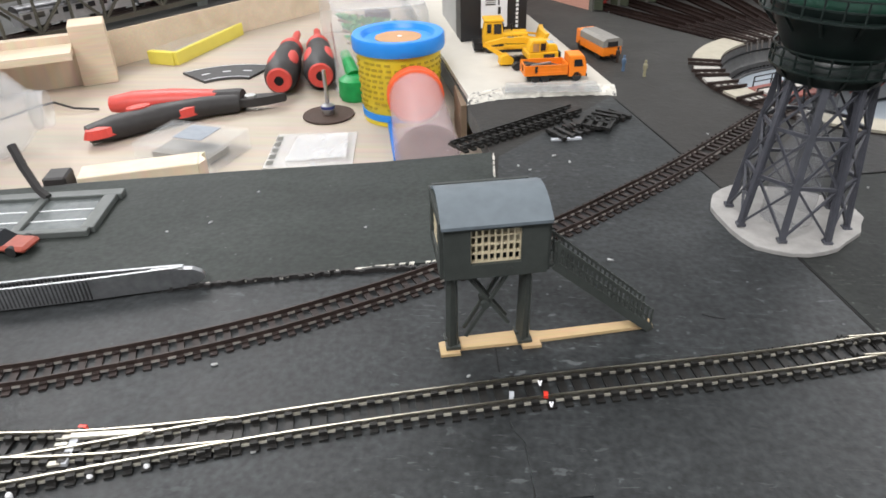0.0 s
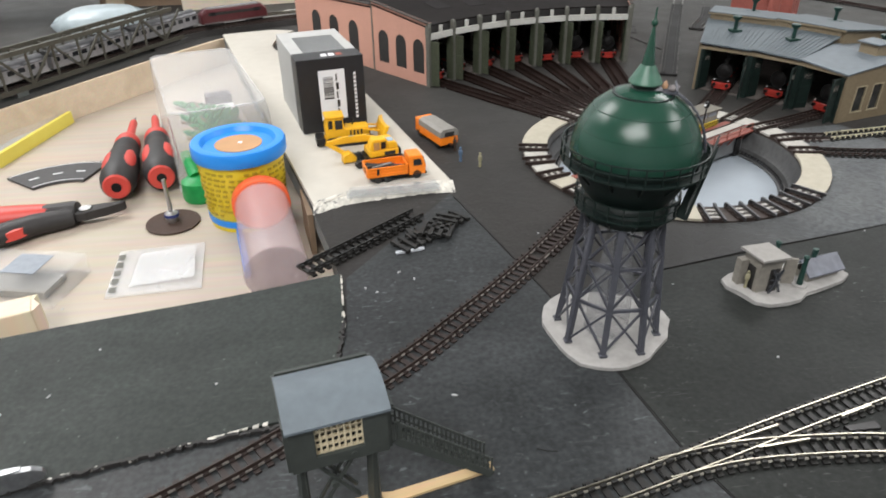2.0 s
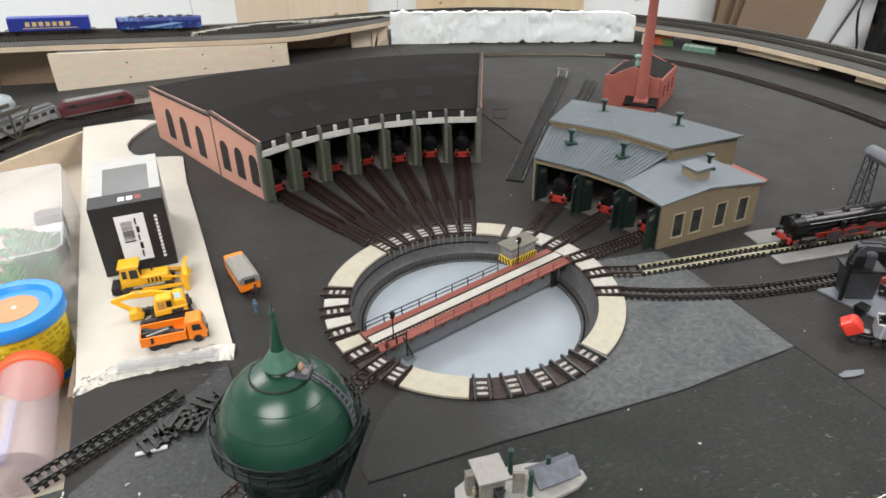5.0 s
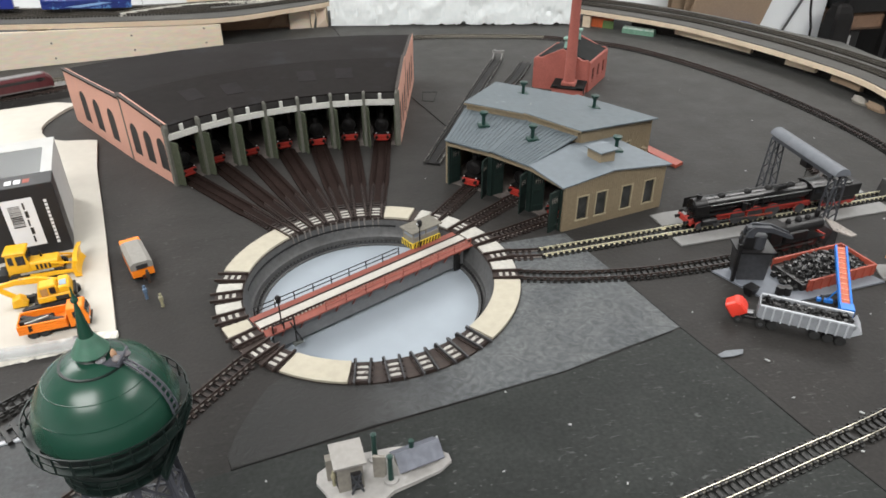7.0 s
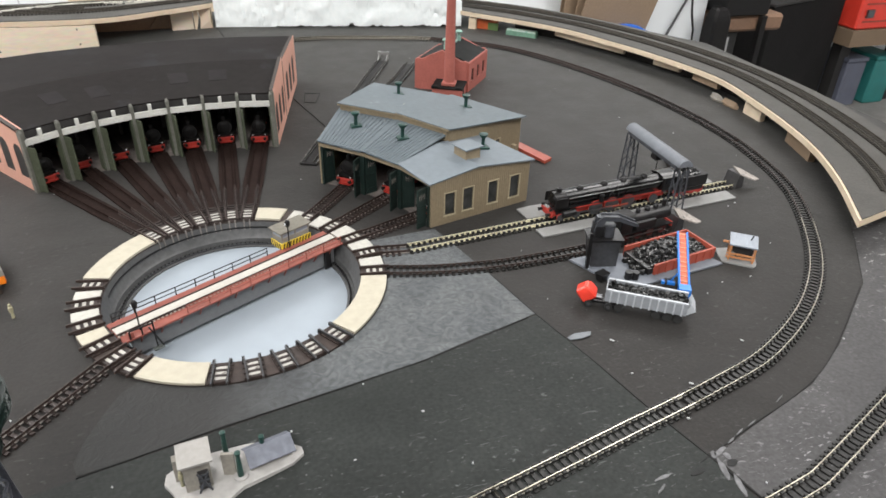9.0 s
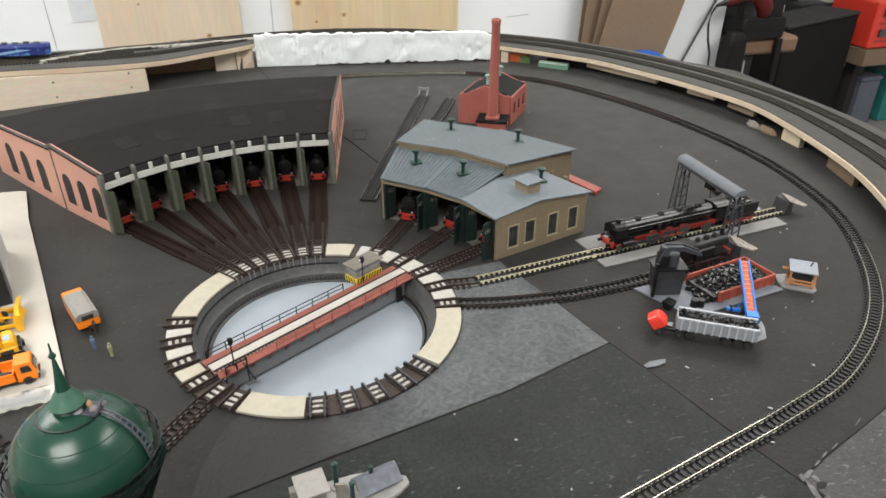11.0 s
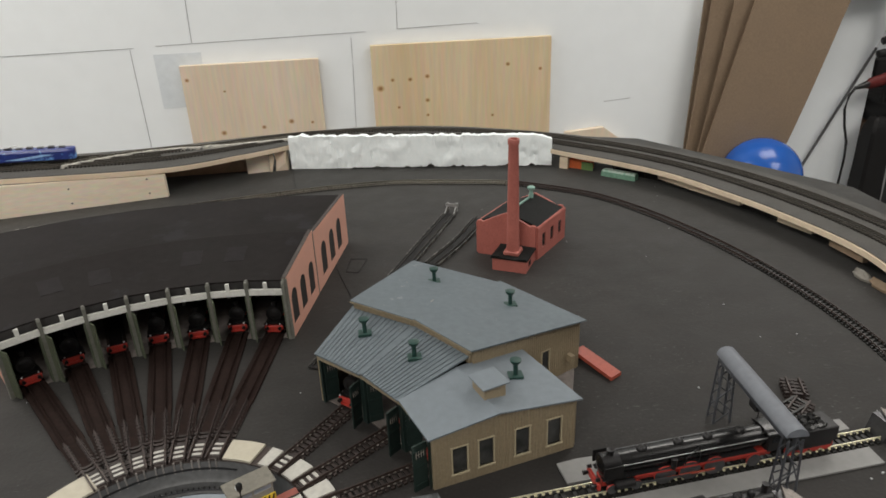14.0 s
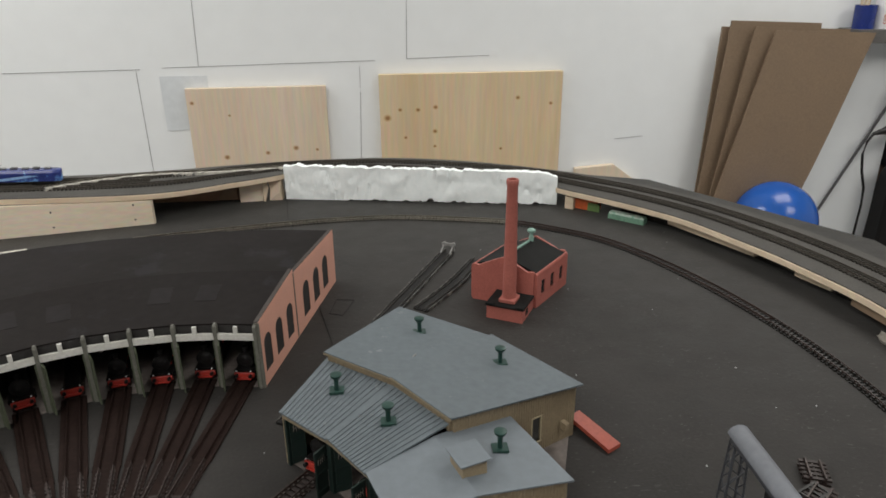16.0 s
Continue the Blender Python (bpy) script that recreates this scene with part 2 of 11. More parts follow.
PINE_YELLOW = wood_surface("yellow_pine_board", (0.79, 0.635, 0.42), (0.71, 0.545, 0.34), 18, 0.55, (7, 12, 0.6), knots=((0.185, -0.039, 0.0125), (0.219, -0.018, 0.007), (0.267, -0.019, 0.008), (0.314, -0.013, 0.0085), (0.312, -0.078, 0.0085), (0.232, -0.093, 0.006), (0.311, -0.119, 0.006), (0.537, 0.007, 0.008), (0.628, -0.010, 0.007), (0.493, -0.131, 0.006)))
# plywood lightened to paint the front light on the left fascia and block
PLY_LIT = wood_surface("lit_plywood_face", (0.90, 0.79, 0.64), (0.84, 0.73, 0.57), 30, 0.6, (1, 10, 10))
PLY = wood_surface("plywood", (0.76, 0.63, 0.47), (0.67, 0.54, 0.39), 60, 0.65, (1, 10, 10))
MDF = surface("brown_fibreboard", (0.205, 0.145, 0.095), 0.75, 0, 0.08, 200, 0.2)
MDF_DARK = surface("dark_fibreboard", (0.29, 0.2, 0.135), 0.75, 0, 0.1, 200, 0.2)
WALL = surface("white_wall_paint", (0.80, 0.83, 0.845), 0.75, 0, 0.014, 18, 0.08, 0.0005)
CEIL = surface("white_ceiling", (0.8, 0.8, 0.79), 0.8, 0, 0.03, 50)
FLOOR = surface("grey_floor", (0.22, 0.21, 0.2), 0.6, 0, 0.15, 20)
RAIL_BRIGHT = surface("nickel_rail", (0.50, 0.47, 0.39), 0.34, 1.0, 0.15, 400, 0.1)
RAIL_BROWN = surface("tarnished_rail", (0.04, 0.026, 0.022), 0.5, 0.15, 0.3, 400, 0.1)
TIE_BLACK = surface("black_sleeper", (0.014, 0.0135, 0.0125), 0.5, 0, 0.25, 600, 0.2, rand=0.25)
TIE_BROWN = surface("brown_sleeper", (0.028, 0.018, 0.0155), 0.6, 0, 0.25, 600, 0.2, rand=0.3)
TIE_DARKBROWN = surface("dark_brown_bed", (0.04, 0.028, 0.024), 0.65, 0, 0.3, 300, 0.25)
FAN_BROWN = surface("red_brown_track_bed", (0.0185, 0.0112, 0.0095), 0.75, 0, 0.3, 300, 0.25, spec=0.08)
FAN_RAIL = surface("rust_brown_rail", (0.0225, 0.0140, 0.0120), 0.8, 0, 0.3, 300, 0.1, spec=0.06)
BEIGE = surface("beige_cover", (0.40, 0.37, 0.295), 0.6, 0, 0.06, 200, 0.15)
CREAM = surface("cream_pad", (0.41, 0.40, 0.365), 0.6, 0, 0.1, 300, 0.2)
PIT_GREY = surface("pit_wall_grey", (0.078, 0.079, 0.080), 0.5, 0, 0.2, 250, 0.2)
PIT_FLOOR = surface("pale_blue_pit_floor", (0.285, 0.325, 0.365), 0.5, 0, 0.04, 40, 0.05)
BRIDGE_RED = surface("brick_red_plastic", (0.24, 0.07, 0.052), 0.5, 0, 0.12, 300, 0.15)
BRIDGE_GREY = surface("girder_grey", (0.14, 0.145, 0.15), 0.45, 0, 0.1, 300)
PLANK_PALE = surface("pale_bridge_deck", (0.42, 0.40, 0.365), 0.6, 0, 0.08, 500, 0.2)
BLACK = surface("black_plastic", (0.0115, 0.011, 0.0115), 0.36, 0, 0.2, 300, 0.1, spec=0.36)
BLACK_MATT = surface("matt_black", (0.026, 0.0245, 0.024), 0.7, 0, 0.2, 300, 0.1)
SOOT = surface("sooty_black", (0.0105, 0.0098, 0.0098), 0.5, 0, 0.2, 300, 0.1, spec=0.22)
LOCO_RED = surface("loco_red", (0.36, 0.035, 0.025), 0.4, 0, 0.12, 400)
SALMON = surface("salmon_brickwork", (0.56, 0.30, 0.23), 0.65, 0, 0.08, 900, 0.3, 0.0002)
GREY_TRIM = surface("grey_trim", (0.13, 0.13, 0.112), 0.6, 0, 0.15, 400)
WHITE_TRIM = surface("white_trim", (0.53, 0.53, 0.495), 0.55, 0, 0.1, 500)
RH_ROOF = surface("dark_felt_roof", (0.0150, 0.0128, 0.0125), 0.7, 0, 0.12, 120, 0.2, 0.0003, spots=((0.020, 0.019, 0.0205), 22, 0.57), spec=0.09)
RH_ROOF_PALE = surface("faded_felt_roof", (0.0170, 0.0150, 0.0155), 0.7, 0, 0.15, 120, 0.2, 0.0003, spec=0.12)
COPING_DARK = surface("dark_felt_edge", (0.045, 0.036, 0.032), 0.7, 0, 0.15, 300)
DOOR_OLIVE = surface("olive_door", (0.062, 0.072, 0.046), 0.6, 0, 0.15, 400)
TAN = surface("tan_boards", (0.225, 0.18, 0.117), 0.6, 0, 0.1, 500, 0.2)
ES_ROOF = surface("blue_grey_sheet_roof", (0.100, 0.122, 0.136), 0.6, 0, 0.09, 180, 0.2, spots=((0.17, 0.19, 0.2), 60, 0.62))
ES_ROOF_PALE = surface("pale_grey_sheet_roof", (0.138, 0.162, 0.182), 0.6, 0, 0.06, 180, 0.2)
GREEN_DARK = surface("dark_green_plastic", (0.012, 0.042, 0.034), 0.42, 0, 0.12, 400)
GLASS_DARK = surface("dark_pane", (0.02, 0.022, 0.025), 0.12, 0, 0.1, 50, 0)
BRICK = surface("red_brick_plastic", (0.37, 0.115, 0.092), 0.6, 0, 0.16, 700, 0.35, 0.0002)
SLATE = surface("slate_roof", (0.0125, 0.0132, 0.013), 0.65, 0, 0.2, 500, 0.3, spec=0.1)
VERDIGRIS = surface("grey_green_vent", (0.2, 0.33, 0.28), 0.5, 0, 0.15, 400)
TANK_GREEN = surface("satin_bottle_green", (0.011, 0.050, 0.032), 0.25, 0, 0.06, 60, 0.02)
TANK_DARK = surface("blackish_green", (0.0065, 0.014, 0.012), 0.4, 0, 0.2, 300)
TANK_CAP = surface("pale_green_cap", (0.05, 0.13, 0.09), 0.4, 0, 0.12, 300)
TOWER_GREY = surface("lilac_grey_steel", (0.068, 0.071, 0.086), 0.45, 0, 0.15, 400)
PLASTER_PAD = surface("white_grey_plaster", (0.33, 0.322, 0.31), 0.75, 0, 0.12, 200, 0.3, 0.0005)
HOUSE_GREEN = surface("grey_green_plastic", (0.042, 0.048, 0.044), 0.5, 0, 0.12, 300)
HOUSE_ROOF = surface("blue_grey_roof", (0.12, 0.145, 0.165), 0.6, 0, 0.08, 250, 0.2)
IVORY = surface("ivory_plastic", (0.56, 0.49, 0.34), 0.5, 0, 0.1, 400)
YELLOW_WOOD = wood_surface("yellow_ply", (0.62, 0.45, 0.25), (0.52, 0.36, 0.18), 90, 0.6)
HUT_WALL = surface("beige_grey_boards", (0.22, 0.205, 0.178), 0.65, 0, 0.15, 400)
HUT_ROOF = surface("pale_roof_card", (0.37, 0.345, 0.31), 0.65, 0, 0.06, 300)
STEEL_BLUE = surface("pale_blue_grey", (0.24, 0.27, 0.31), 0.45, 0, 0.1, 300)
GANTRY_GREY = surface("gantry_grey", (0.042, 0.045, 0.052), 0.5, 0, 0.1, 300)
PLATE_GREY = surface("concrete_grey_card", (0.215, 0.215, 0.21), 0.65, 0, 0.06, 200)
BASE_BLUE = surface("blue_grey_base", (0.15, 0.165, 0.19), 0.6, 0, 0.06, 200)
BIN_RED = surface("rust_red_plastic", (0.31, 0.062, 0.038), 0.5, 0, 0.12, 300)
COAL = surface("coal", (0.013, 0.013, 0.013), 0.30, 0, 0.3, 800, 0.4)
TOY_BLUE = surface("bright_blue_plastic", (0.02, 0.18, 0.62), 0.35, 0, 0.06, 200)
TOY_RED = surface("bright_red_plastic", (0.72, 0.05, 0.03), 0.35, 0, 0.06, 200)
BELT = surface("orange_belt", (0.52, 0.14, 0.08), 0.6, 0, 0.1, 500)
WAGON_GREY = surface("light_grey_plastic", (0.42, 0.44, 0.47), 0.45, 0, 0.06, 300)
# darker copy of the trailer grey, painting the shading between its ribs
WAGON_SIDE = surface("shaded_grey_plastic", (0.26, 0.275, 0.295), 0.5, 0, 0.1, 250)
ORANGE_WOOD = surface("orange_brown_planks", (0.5, 0.22, 0.09), 0.6, 0, 0.15, 400)
FOAM = surface("white_polystyrene", (0.92, 0.985, 0.99), 0.5, 0, 0.035, 160, 0.5, 0.0012)
TOY_YELLOW = surface("construction_yellow", (0.8, 0.43, 0.015), 0.4, 0, 0.06, 200)
TOY_ORANGE = surface("vivid_orange", (0.88, 0.23, 0.015), 0.4, 0, 0.06, 200)
RUBBER = surface("black_rubber", (0.02, 0.02, 0.02), 0.65, 0, 0.15, 400)
CARD_WHITE = surface("white_foam_card", (0.50, 0.475, 0.42), 0.7, 0, 0.03, 100, 0.1)
CAN_YELLOW = surface("yellow_tub_wrap", (0.72, 0.55, 0.03), 0.4, 0, 0.04, 100, 0.02)
CAN_TEXT = surface("brown_print", (0.42, 0.3, 0.02), 0.5, 0, 0.05, 100, 0)
LID_BLUE = surface("blue_tub_lid", (0.02, 0.25, 0.76), 0.35, 0, 0.04, 100, 0.03)
LID_LABEL = surface("peach_lid_label", (0.50, 0.29, 0.15), 0.6, 0, 0.05, 100, 0, spec=0.2)
TUBE_PLASTIC = surface("milky_plastic", (0.66, 0.55, 0.56), 0.3, 0, 0.03, 100, 0, alpha=0.24)
TUBE_CAP = surface("orange_red_cap", (0.85, 0.13, 0.04), 0.4, 0, 0.05, 100)
CLEAR = surface("clear_plastic", (0.85, 0.87, 0.88), 0.12, 0, 0.02, 60, 0.1, 0.0003, alpha=0.08)
LEAF_GREEN = surface("toy_green", (0.01, 0.3, 0.075), 0.45, 0, 0.15, 200)
BOX_BLACK = surface("black_carton", (0.02, 0.02, 0.022), 0.45, 0, 0.1, 200)
LABEL_WHITE = surface("white_label", (0.8, 0.81, 0.83), 0.5, 0, 0.03, 100, 0)
INK = surface("black_print", (0.02, 0.02, 0.02), 0.5, 0, 0.05, 100, 0)
GRIP_RED = surface("soft_red_grip", (0.58, 0.065, 0.05), 0.45, 0, 0.05, 200)
GRIP_BLACK = surface("soft_black_grip", (0.03, 0.028, 0.028), 0.55, 0, 0.1, 200)
STEEL = surface("tool_steel", (0.5, 0.5, 0.5), 0.4, 1.0, 0.1, 300)
STEEL_DARK = surface("dark_tool_steel", (0.12, 0.12, 0.125), 0.35, 0.8, 0.15, 300)
DISC_BROWN = surface("abrasive_disc", (0.07, 0.045, 0.035), 0.8, 0, 0.2, 900, 0.5)
PAPER = surface("pale_grey_paper", (0.44, 0.44, 0.43), 0.6, 0, 0.04, 80)
ROAD_DARK = surface("toy_road_grey", (0.06, 0.06, 0.062), 0.6, 0, 0.1, 300)
PARTS_GREY = surface("grey_sprue_plastic", (0.095, 0.105, 0.10), 0.45, 0, 0.08, 300)
TRUSS_OLIVE = surface("olive_girder", (0.07, 0.067, 0.052), 0.6, 0, 0.15, 400)
COACH_GREY = surface("silver_grey_coach", (0.29, 0.29, 0.30), 0.45, 0, 0.1, 200)
COACH_RED = surface("burgundy_coach", (0.078, 0.015, 0.019), 0.4, 0, 0.1, 200)
LOCO_BLUE = surface("blue_livery", (0.022, 0.042, 0.22), 0.3, 0, 0.2, 100, 0.02, spots=((0.14, 0.34, 0.66), 55, 0.56))
CONTAINER_BLUE = surface("container_blue", (0.02, 0.04, 0.3), 0.4, 0, 0.08, 100)
CONTAINER_YELLOW = surface("yellow_marks", (0.7, 0.55, 0.2), 0.5, 0, 0.1, 100)
PENCIL = surface("pencil_line", (0.22, 0.22, 0.23), 0.7, 0, 0.3, 200, 0)
TARP = surface("grey_tarpaulin", (0.24, 0.23, 0.21), 0.6, 0, 0.08, 300)
SKIN_FREE = surface("painted_figure_blue", (0.1, 0.16, 0.25), 0.55, 0, 0.2, 900)
FIG_KHAKI = surface("painted_figure_khaki", (0.3, 0.28, 0.18), 0.55, 0, 0.2, 900)
HAZARD = surface("hazard_yellow", (0.72, 0.52, 0.05), 0.45, 0, 0.08, 300)
# pale rail foot of the brown line, painting the glints along it
RAIL_GLINT = surface("pale_foot_glint", (0.42, 0.39, 0.36), 0.42, 0.7, 0.25, 400, 0.1)
FILM = surface("frosted_film", (0.82, 0.83, 0.84), 0.4, 0, 0.05, 80, 0.1, 0.0003, alpha=0.28)
FRAME_TAN = surface("pale_tan_frame", (0.36, 0.31, 0.21), 0.6, 0, 0.1, 400)
RAIL_BRASS = surface("brass_rail", (0.92, 0.84, 0.62), 0.32, 0.55, 0.15, 400, 0.1)
RAIL_MID = surface("mid_tone_rail", (0.34, 0.32, 0.27), 0.45, 1.0, 0.2, 400, 0.1)
# darkened nickel: the shade on the rail's web is put into its colour
RAIL_SHADE = surface("rail_web_shade", (0.075, 0.07, 0.06), 0.55, 0.5, 0.25, 400, 0.1)
CARD_SCRAP = surface("grey_card_scrap", (0.15, 0.165, 0.18), 0.6, 0, 0.15, 300)
FIG_BROWN = surface("brown_figure_paint", (0.05, 0.035, 0.028), 0.5, 0, 0.2, 300)
ARM_GREY = surface("worn_grey_steel", (0.42, 0.42, 0.40), 0.4, 0.6, 0.15, 500)
CAB_INSIDE = surface("tan_cab_interior", (0.45, 0.25, 0.09), 0.5, 0, 0.2, 400)
BLUE_PANE = surface("bluish_pane", (0.32, 0.42, 0.50), 0.15, 0, 0.1, 300)
CLEAR_STRIP = surface("hazy_clear_plastic", (0.5, 0.52, 0.52), 0.18, 0, 0.05, 60, 0.1, 0.0003, alpha=0.24)

RAIL_FAN = surface("dull_brown_steel", (0.05, 0.034, 0.03), 0.42, 0.5, 0.35, 250, 0.1)
GUIDE_GREY = surface("dusty_steel_guide", (0.22, 0.2, 0.185), 0.5, 0.3, 0.3, 300)
# lightened brown stands in for stray light inside the sheds
SHED_FLOOR = surface("lifted_brown_shed_floor", (0.15, 0.13, 0.12), 0.8, 0, 0.25, 160)
# mottled grey paints the reflection in the shed windows
SHED_PANE = surface("reflection_grey_pane", (0.040, 0.041, 0.040), 0.2, 0, 0.4, 120)
SHED_GREEN = surface("blackish_green_door", (0.008, 0.0185, 0.0155), 0.55, 0, 0.2, 400)
# half-metallic, so the lamps' glint on the rail foot sits in its colour
RAIL_FOOT = surface("bright_rail_foot", (0.47, 0.45, 0.39), 0.45, 0.5, 0.2, 300, 0.1)
BIN_LID = surface("dull_slate_lid", (0.135, 0.145, 0.175), 0.5, 0, 0.2, 250)
HUT_ROOF_GREY = surface("grey_felt_roof_card", (0.27, 0.26, 0.245), 0.65, 0, 0.08, 300)
SPUR_BED = surface("black_spur_bed", (0.013, 0.0125, 0.0125), 0.6, 0, 0.25, 300, 0.2, spec=0.25)
SPUR_SIDE = surface("spotted_grey_bed_side", (0.12, 0.115, 0.105), 0.6, 0, 0.35, 160, 0.3, spots=((0.022, 0.021, 0.02), 110, 0.46))
SPUR_GREY = surface("dull_spur_rail", (0.05, 0.047, 0.043), 0.55, 0.2, 0.2, 400)

# ---- mesh helpers ----
UP = Vector((0, 0, 1))


def box(bm, x0, x1, y0, y1, z0, z1, m=None):
    vs = [bm.verts.new((x, y, z)) for z in (z0, z1) for x, y in ((x0, y0), (x1, y0), (x1, y1), (x0, y1))]
    for f in ((3, 2, 1, 0), (4, 5, 6, 7), (0, 1, 5, 4), (1, 2, 6, 5), (2, 3, 7, 6), (3, 0, 4, 7)):
        bm.faces.new([vs[i] for i in f])
    if m is not None:
        for v in vs:
            v.co = m @ v.co
    return bm


def loft(bm, rings, cap=True):
    """Joins rings of equally many points into a closed skin."""
    made = [[bm.verts.new(p) for p in ring] for ring in rings]
    n = len(made[0])
    for a, b in zip(made, made[1:]):
        for i in range(n):
            j = (i + 1) % n
            bm.faces.new((a[i], a[j], b[j], b[i]))
    if cap:
        bm.faces.new(made[0][::-1])
        bm.faces.new(made[-1])
    return bm


def prism(bm, pts, z0, z1, m=None):
    rings = [[Vector((x, y, z)) for x, y in pts] for z in (z0, z1)]
    if m is not None:
        rings = [[m @ p for p in r] for r in rings]
    return loft(bm, rings)


def rod(bm, p0, p1, r0, r1=None, n=8):
    p0, p1 = Vector(p0), Vector(p1)
    r1 = r0 if r1 is None else r1
    q = (p1 - p0).to_track_quat("Z", "Y")
    rings = []
    for p, r in ((p0, r0), (p1, r1)):
        rings.append([p + q @ Vector((r * math.cos(a), r * math.sin(a), 0)) for a in [2 * math.pi * i / n for i in range(n)]])
    return loft(bm, rings)


def bar(bm, p0, p1, w, h):
    """A square bar from p0 to p1, w wide and h high."""
    p0, p1 = Vector(p0), Vector(p1)
    d = (p1 - p0).normalized()
    side = d.cross(UP)
    side = side.normalized() if side.length > 1e-4 else Vector((1, 0, 0))
    top = side.cross(d)
    rings = [[p + side * a * w / 2 + top * b * h / 2 for a, b in ((-1, -1), (1, -1), (1, 1), (-1, 1))] for p in (p0, p1)]
    return loft(bm, rings)


def lathe(bm, prof, n=24, m=None):
    rings = [[Vector((max(r, 1e-5) * math.cos(2 * math.pi * i / n), max(r, 1e-5) * math.sin(2 * math.pi * i / n), z)) for i in range(n)] for r, z in prof]
    if m is not None:
        rings = [[m @ p for p in r] for r in rings]
    return loft(bm, rings)


def tube(bm, pts, r, n=8):
    pts = [Vector(p) for p in pts]
    rings = []
    for i, p in enumerate(pts):
        d = (pts[min(i + 1, len(pts) - 1)] - pts[max(i - 1, 0)]).normalized()
        q = d.to_track_quat("Z", "Y")
        rings.append([p + q @ Vector((r * math.cos(a), r * math.sin(a), 0)) for a in [2 * math.pi * k / n for k in range(n)]])
    return loft(bm, rings)


def sheet(bm, outline, holes=(), z=0.0, thick=0.001):
    """A flat sheet with holes, its top at z."""
    from mathutils import geometry
    loops = [[Vector((x, y, 0)) for x, y in outline]] + [[Vector((x, y, 0)) for x, y in h] for h in holes]
    flat = [p for lp in loops for p in lp]
    tris = geometry.tessellate_polygon(loops)
    top = [bm.verts.new((p.x, p.y, z)) for p in flat]
    low = [bm.verts.new((p.x, p.y, z - thick)) for p in flat]
    for a, b, c in tris:
        if (flat[b] - flat[a]).cross(flat[c] - flat[a]).z < 0:
            b, c = c, b
        bm.faces.new((top[a], top[b], top[c]))
        bm.faces.new((low[c], low[b], low[a]))
    k = 0
    for lp in loops:
        for i in range(len(lp)):
            a, b = k + i, k + (i + 1) % len(lp)
            bm.faces.new((top[a], low[a], low[b], top[b]))
        k += len(lp)
    return bm


def part(name, bm, material, parent=None, label="", bevel=0.0, smooth=0.0, at=None):
    """Links a bmesh as one mesh object, under its parent where there is one."""
    if bevel:
        bmesh.ops.bevel(bm, geom=bm.edges[:], offset=bevel, segments=1, affect="EDGES", clamp_overlap=True)
    bmesh.ops.recalc_face_normals(bm, faces=bm.faces[:])
    me = bpy.data.meshes.new(name)
    bm.to_mesh(me)
    bm.free()
    for mt in material if isinstance(material, (list, tuple)) else (material,):
        me.materials.append(mt)
    if smooth:
        for p in me.polygons:
            p.use_smooth = True
        me.set_sharp_from_angle(angle=radians(smooth))
    ob = new(name, me)
    if parent is not None:
        ob.parent = parent
    if at is not None:
        ob.matrix_local = at
    if label:
        tagged(ob, label)
    return ob


def thing(name, label, category, at=None, group="", kind=""):
    ob = new(name)
    ob.empty_display_size = 0.01
    if at is not None:
        ob.matrix_world = at
    return tagged(ob, label, category, group, kind)


def piece(name, mesh, parent, at):
    """Another object on a mesh that is shared."""
    ob = new(name, mesh)
    ob.parent = parent
    ob.matrix_local = at
    return ob


B = bmesh.new


def polar(r, deg, z=0.0):
    return Vector((r * math.cos(radians(deg)), r * math.sin(radians(deg)), z))


def glide(ctrl, step):
    """Points at even steps on a smooth curve through the control points."""
    c = [Vector(p) if len(p) == 3 else Vector((*p, 0)) for p in ctrl]
    c = [2 * c[0] - c[1]] + c + [2 * c[-1] - c[-2]]
    dense = []
    for i in range(1, len(c) - 2):
        p0, p1, p2, p3 = c[i - 1 : i + 3]
        for k in range(24):
            t = k / 24
            dense.append(0.5 * ((2 * p1) + (p2 - p0) * t + (2 * p0 - 5 * p1 + 4 * p2 - p3) * t * t + (3 * p1 - p0 - 3 * p2 + p3) * t**3))
    dense.append(c[-2])
    out, left = [dense[0]], step
    for a, b in zip(dense, dense[1:]):
        d = (b - a).length
        while left <= d:
            out.append(a + (b - a) * (left / d))
            left += step
        left -= d
    return out


def heading(pts, i):
    d = pts[min(i + 1, len(pts) - 1)] - pts[max(i - 1, 0)]
    return math.atan2(d.y, d.x)


def ribbon(bm, pts, off, w0, w1, z0, z1):
    """A bar of trapezoid section along a path, off metres to its left."""
    rings = []
    for i, p in enumerate(pts):
        a = heading(pts, i)
        s = Vector((-math.sin(a), math.cos(a), 0))
        rings.append([p + s * (off + e) + UP * z for e, z in ((-w0 / 2, z0), (w0 / 2, z0), (w1 / 2, z1), (-w1 / 2, z1))])
    return loft(bm, rings)


# ---- room ----
def wall(name, x0, x1, y0, y1, z0, z1, mat):
    return tagged(part(name, box(B(), x0, x1, y0, y1, z0, z1), mat), "white painted wall with faint marks", "wall", kind="structure")


WALL_Y = 1.6
wall("wall_north", -3.0, 1.645, WALL_Y, WALL_Y + 0.12, -0.85, 1.65, WALL)
wall("wall_recess_side", 1.525, 1.645, WALL_Y + 0.12, 3.4, -0.85, 1.65, WALL)
wall("wall_recess_back", 1.525, 3.72, 3.4, 3.52, -0.85, 1.65, WALL)
wall("wall_south", -3.0, 3.6, -3.62, -3.5, -0.85, 1.65, WALL)
wall("wall_west", -3.12, -3.0, -3.62, WALL_Y + 0.12, -0.85, 1.65, WALL)
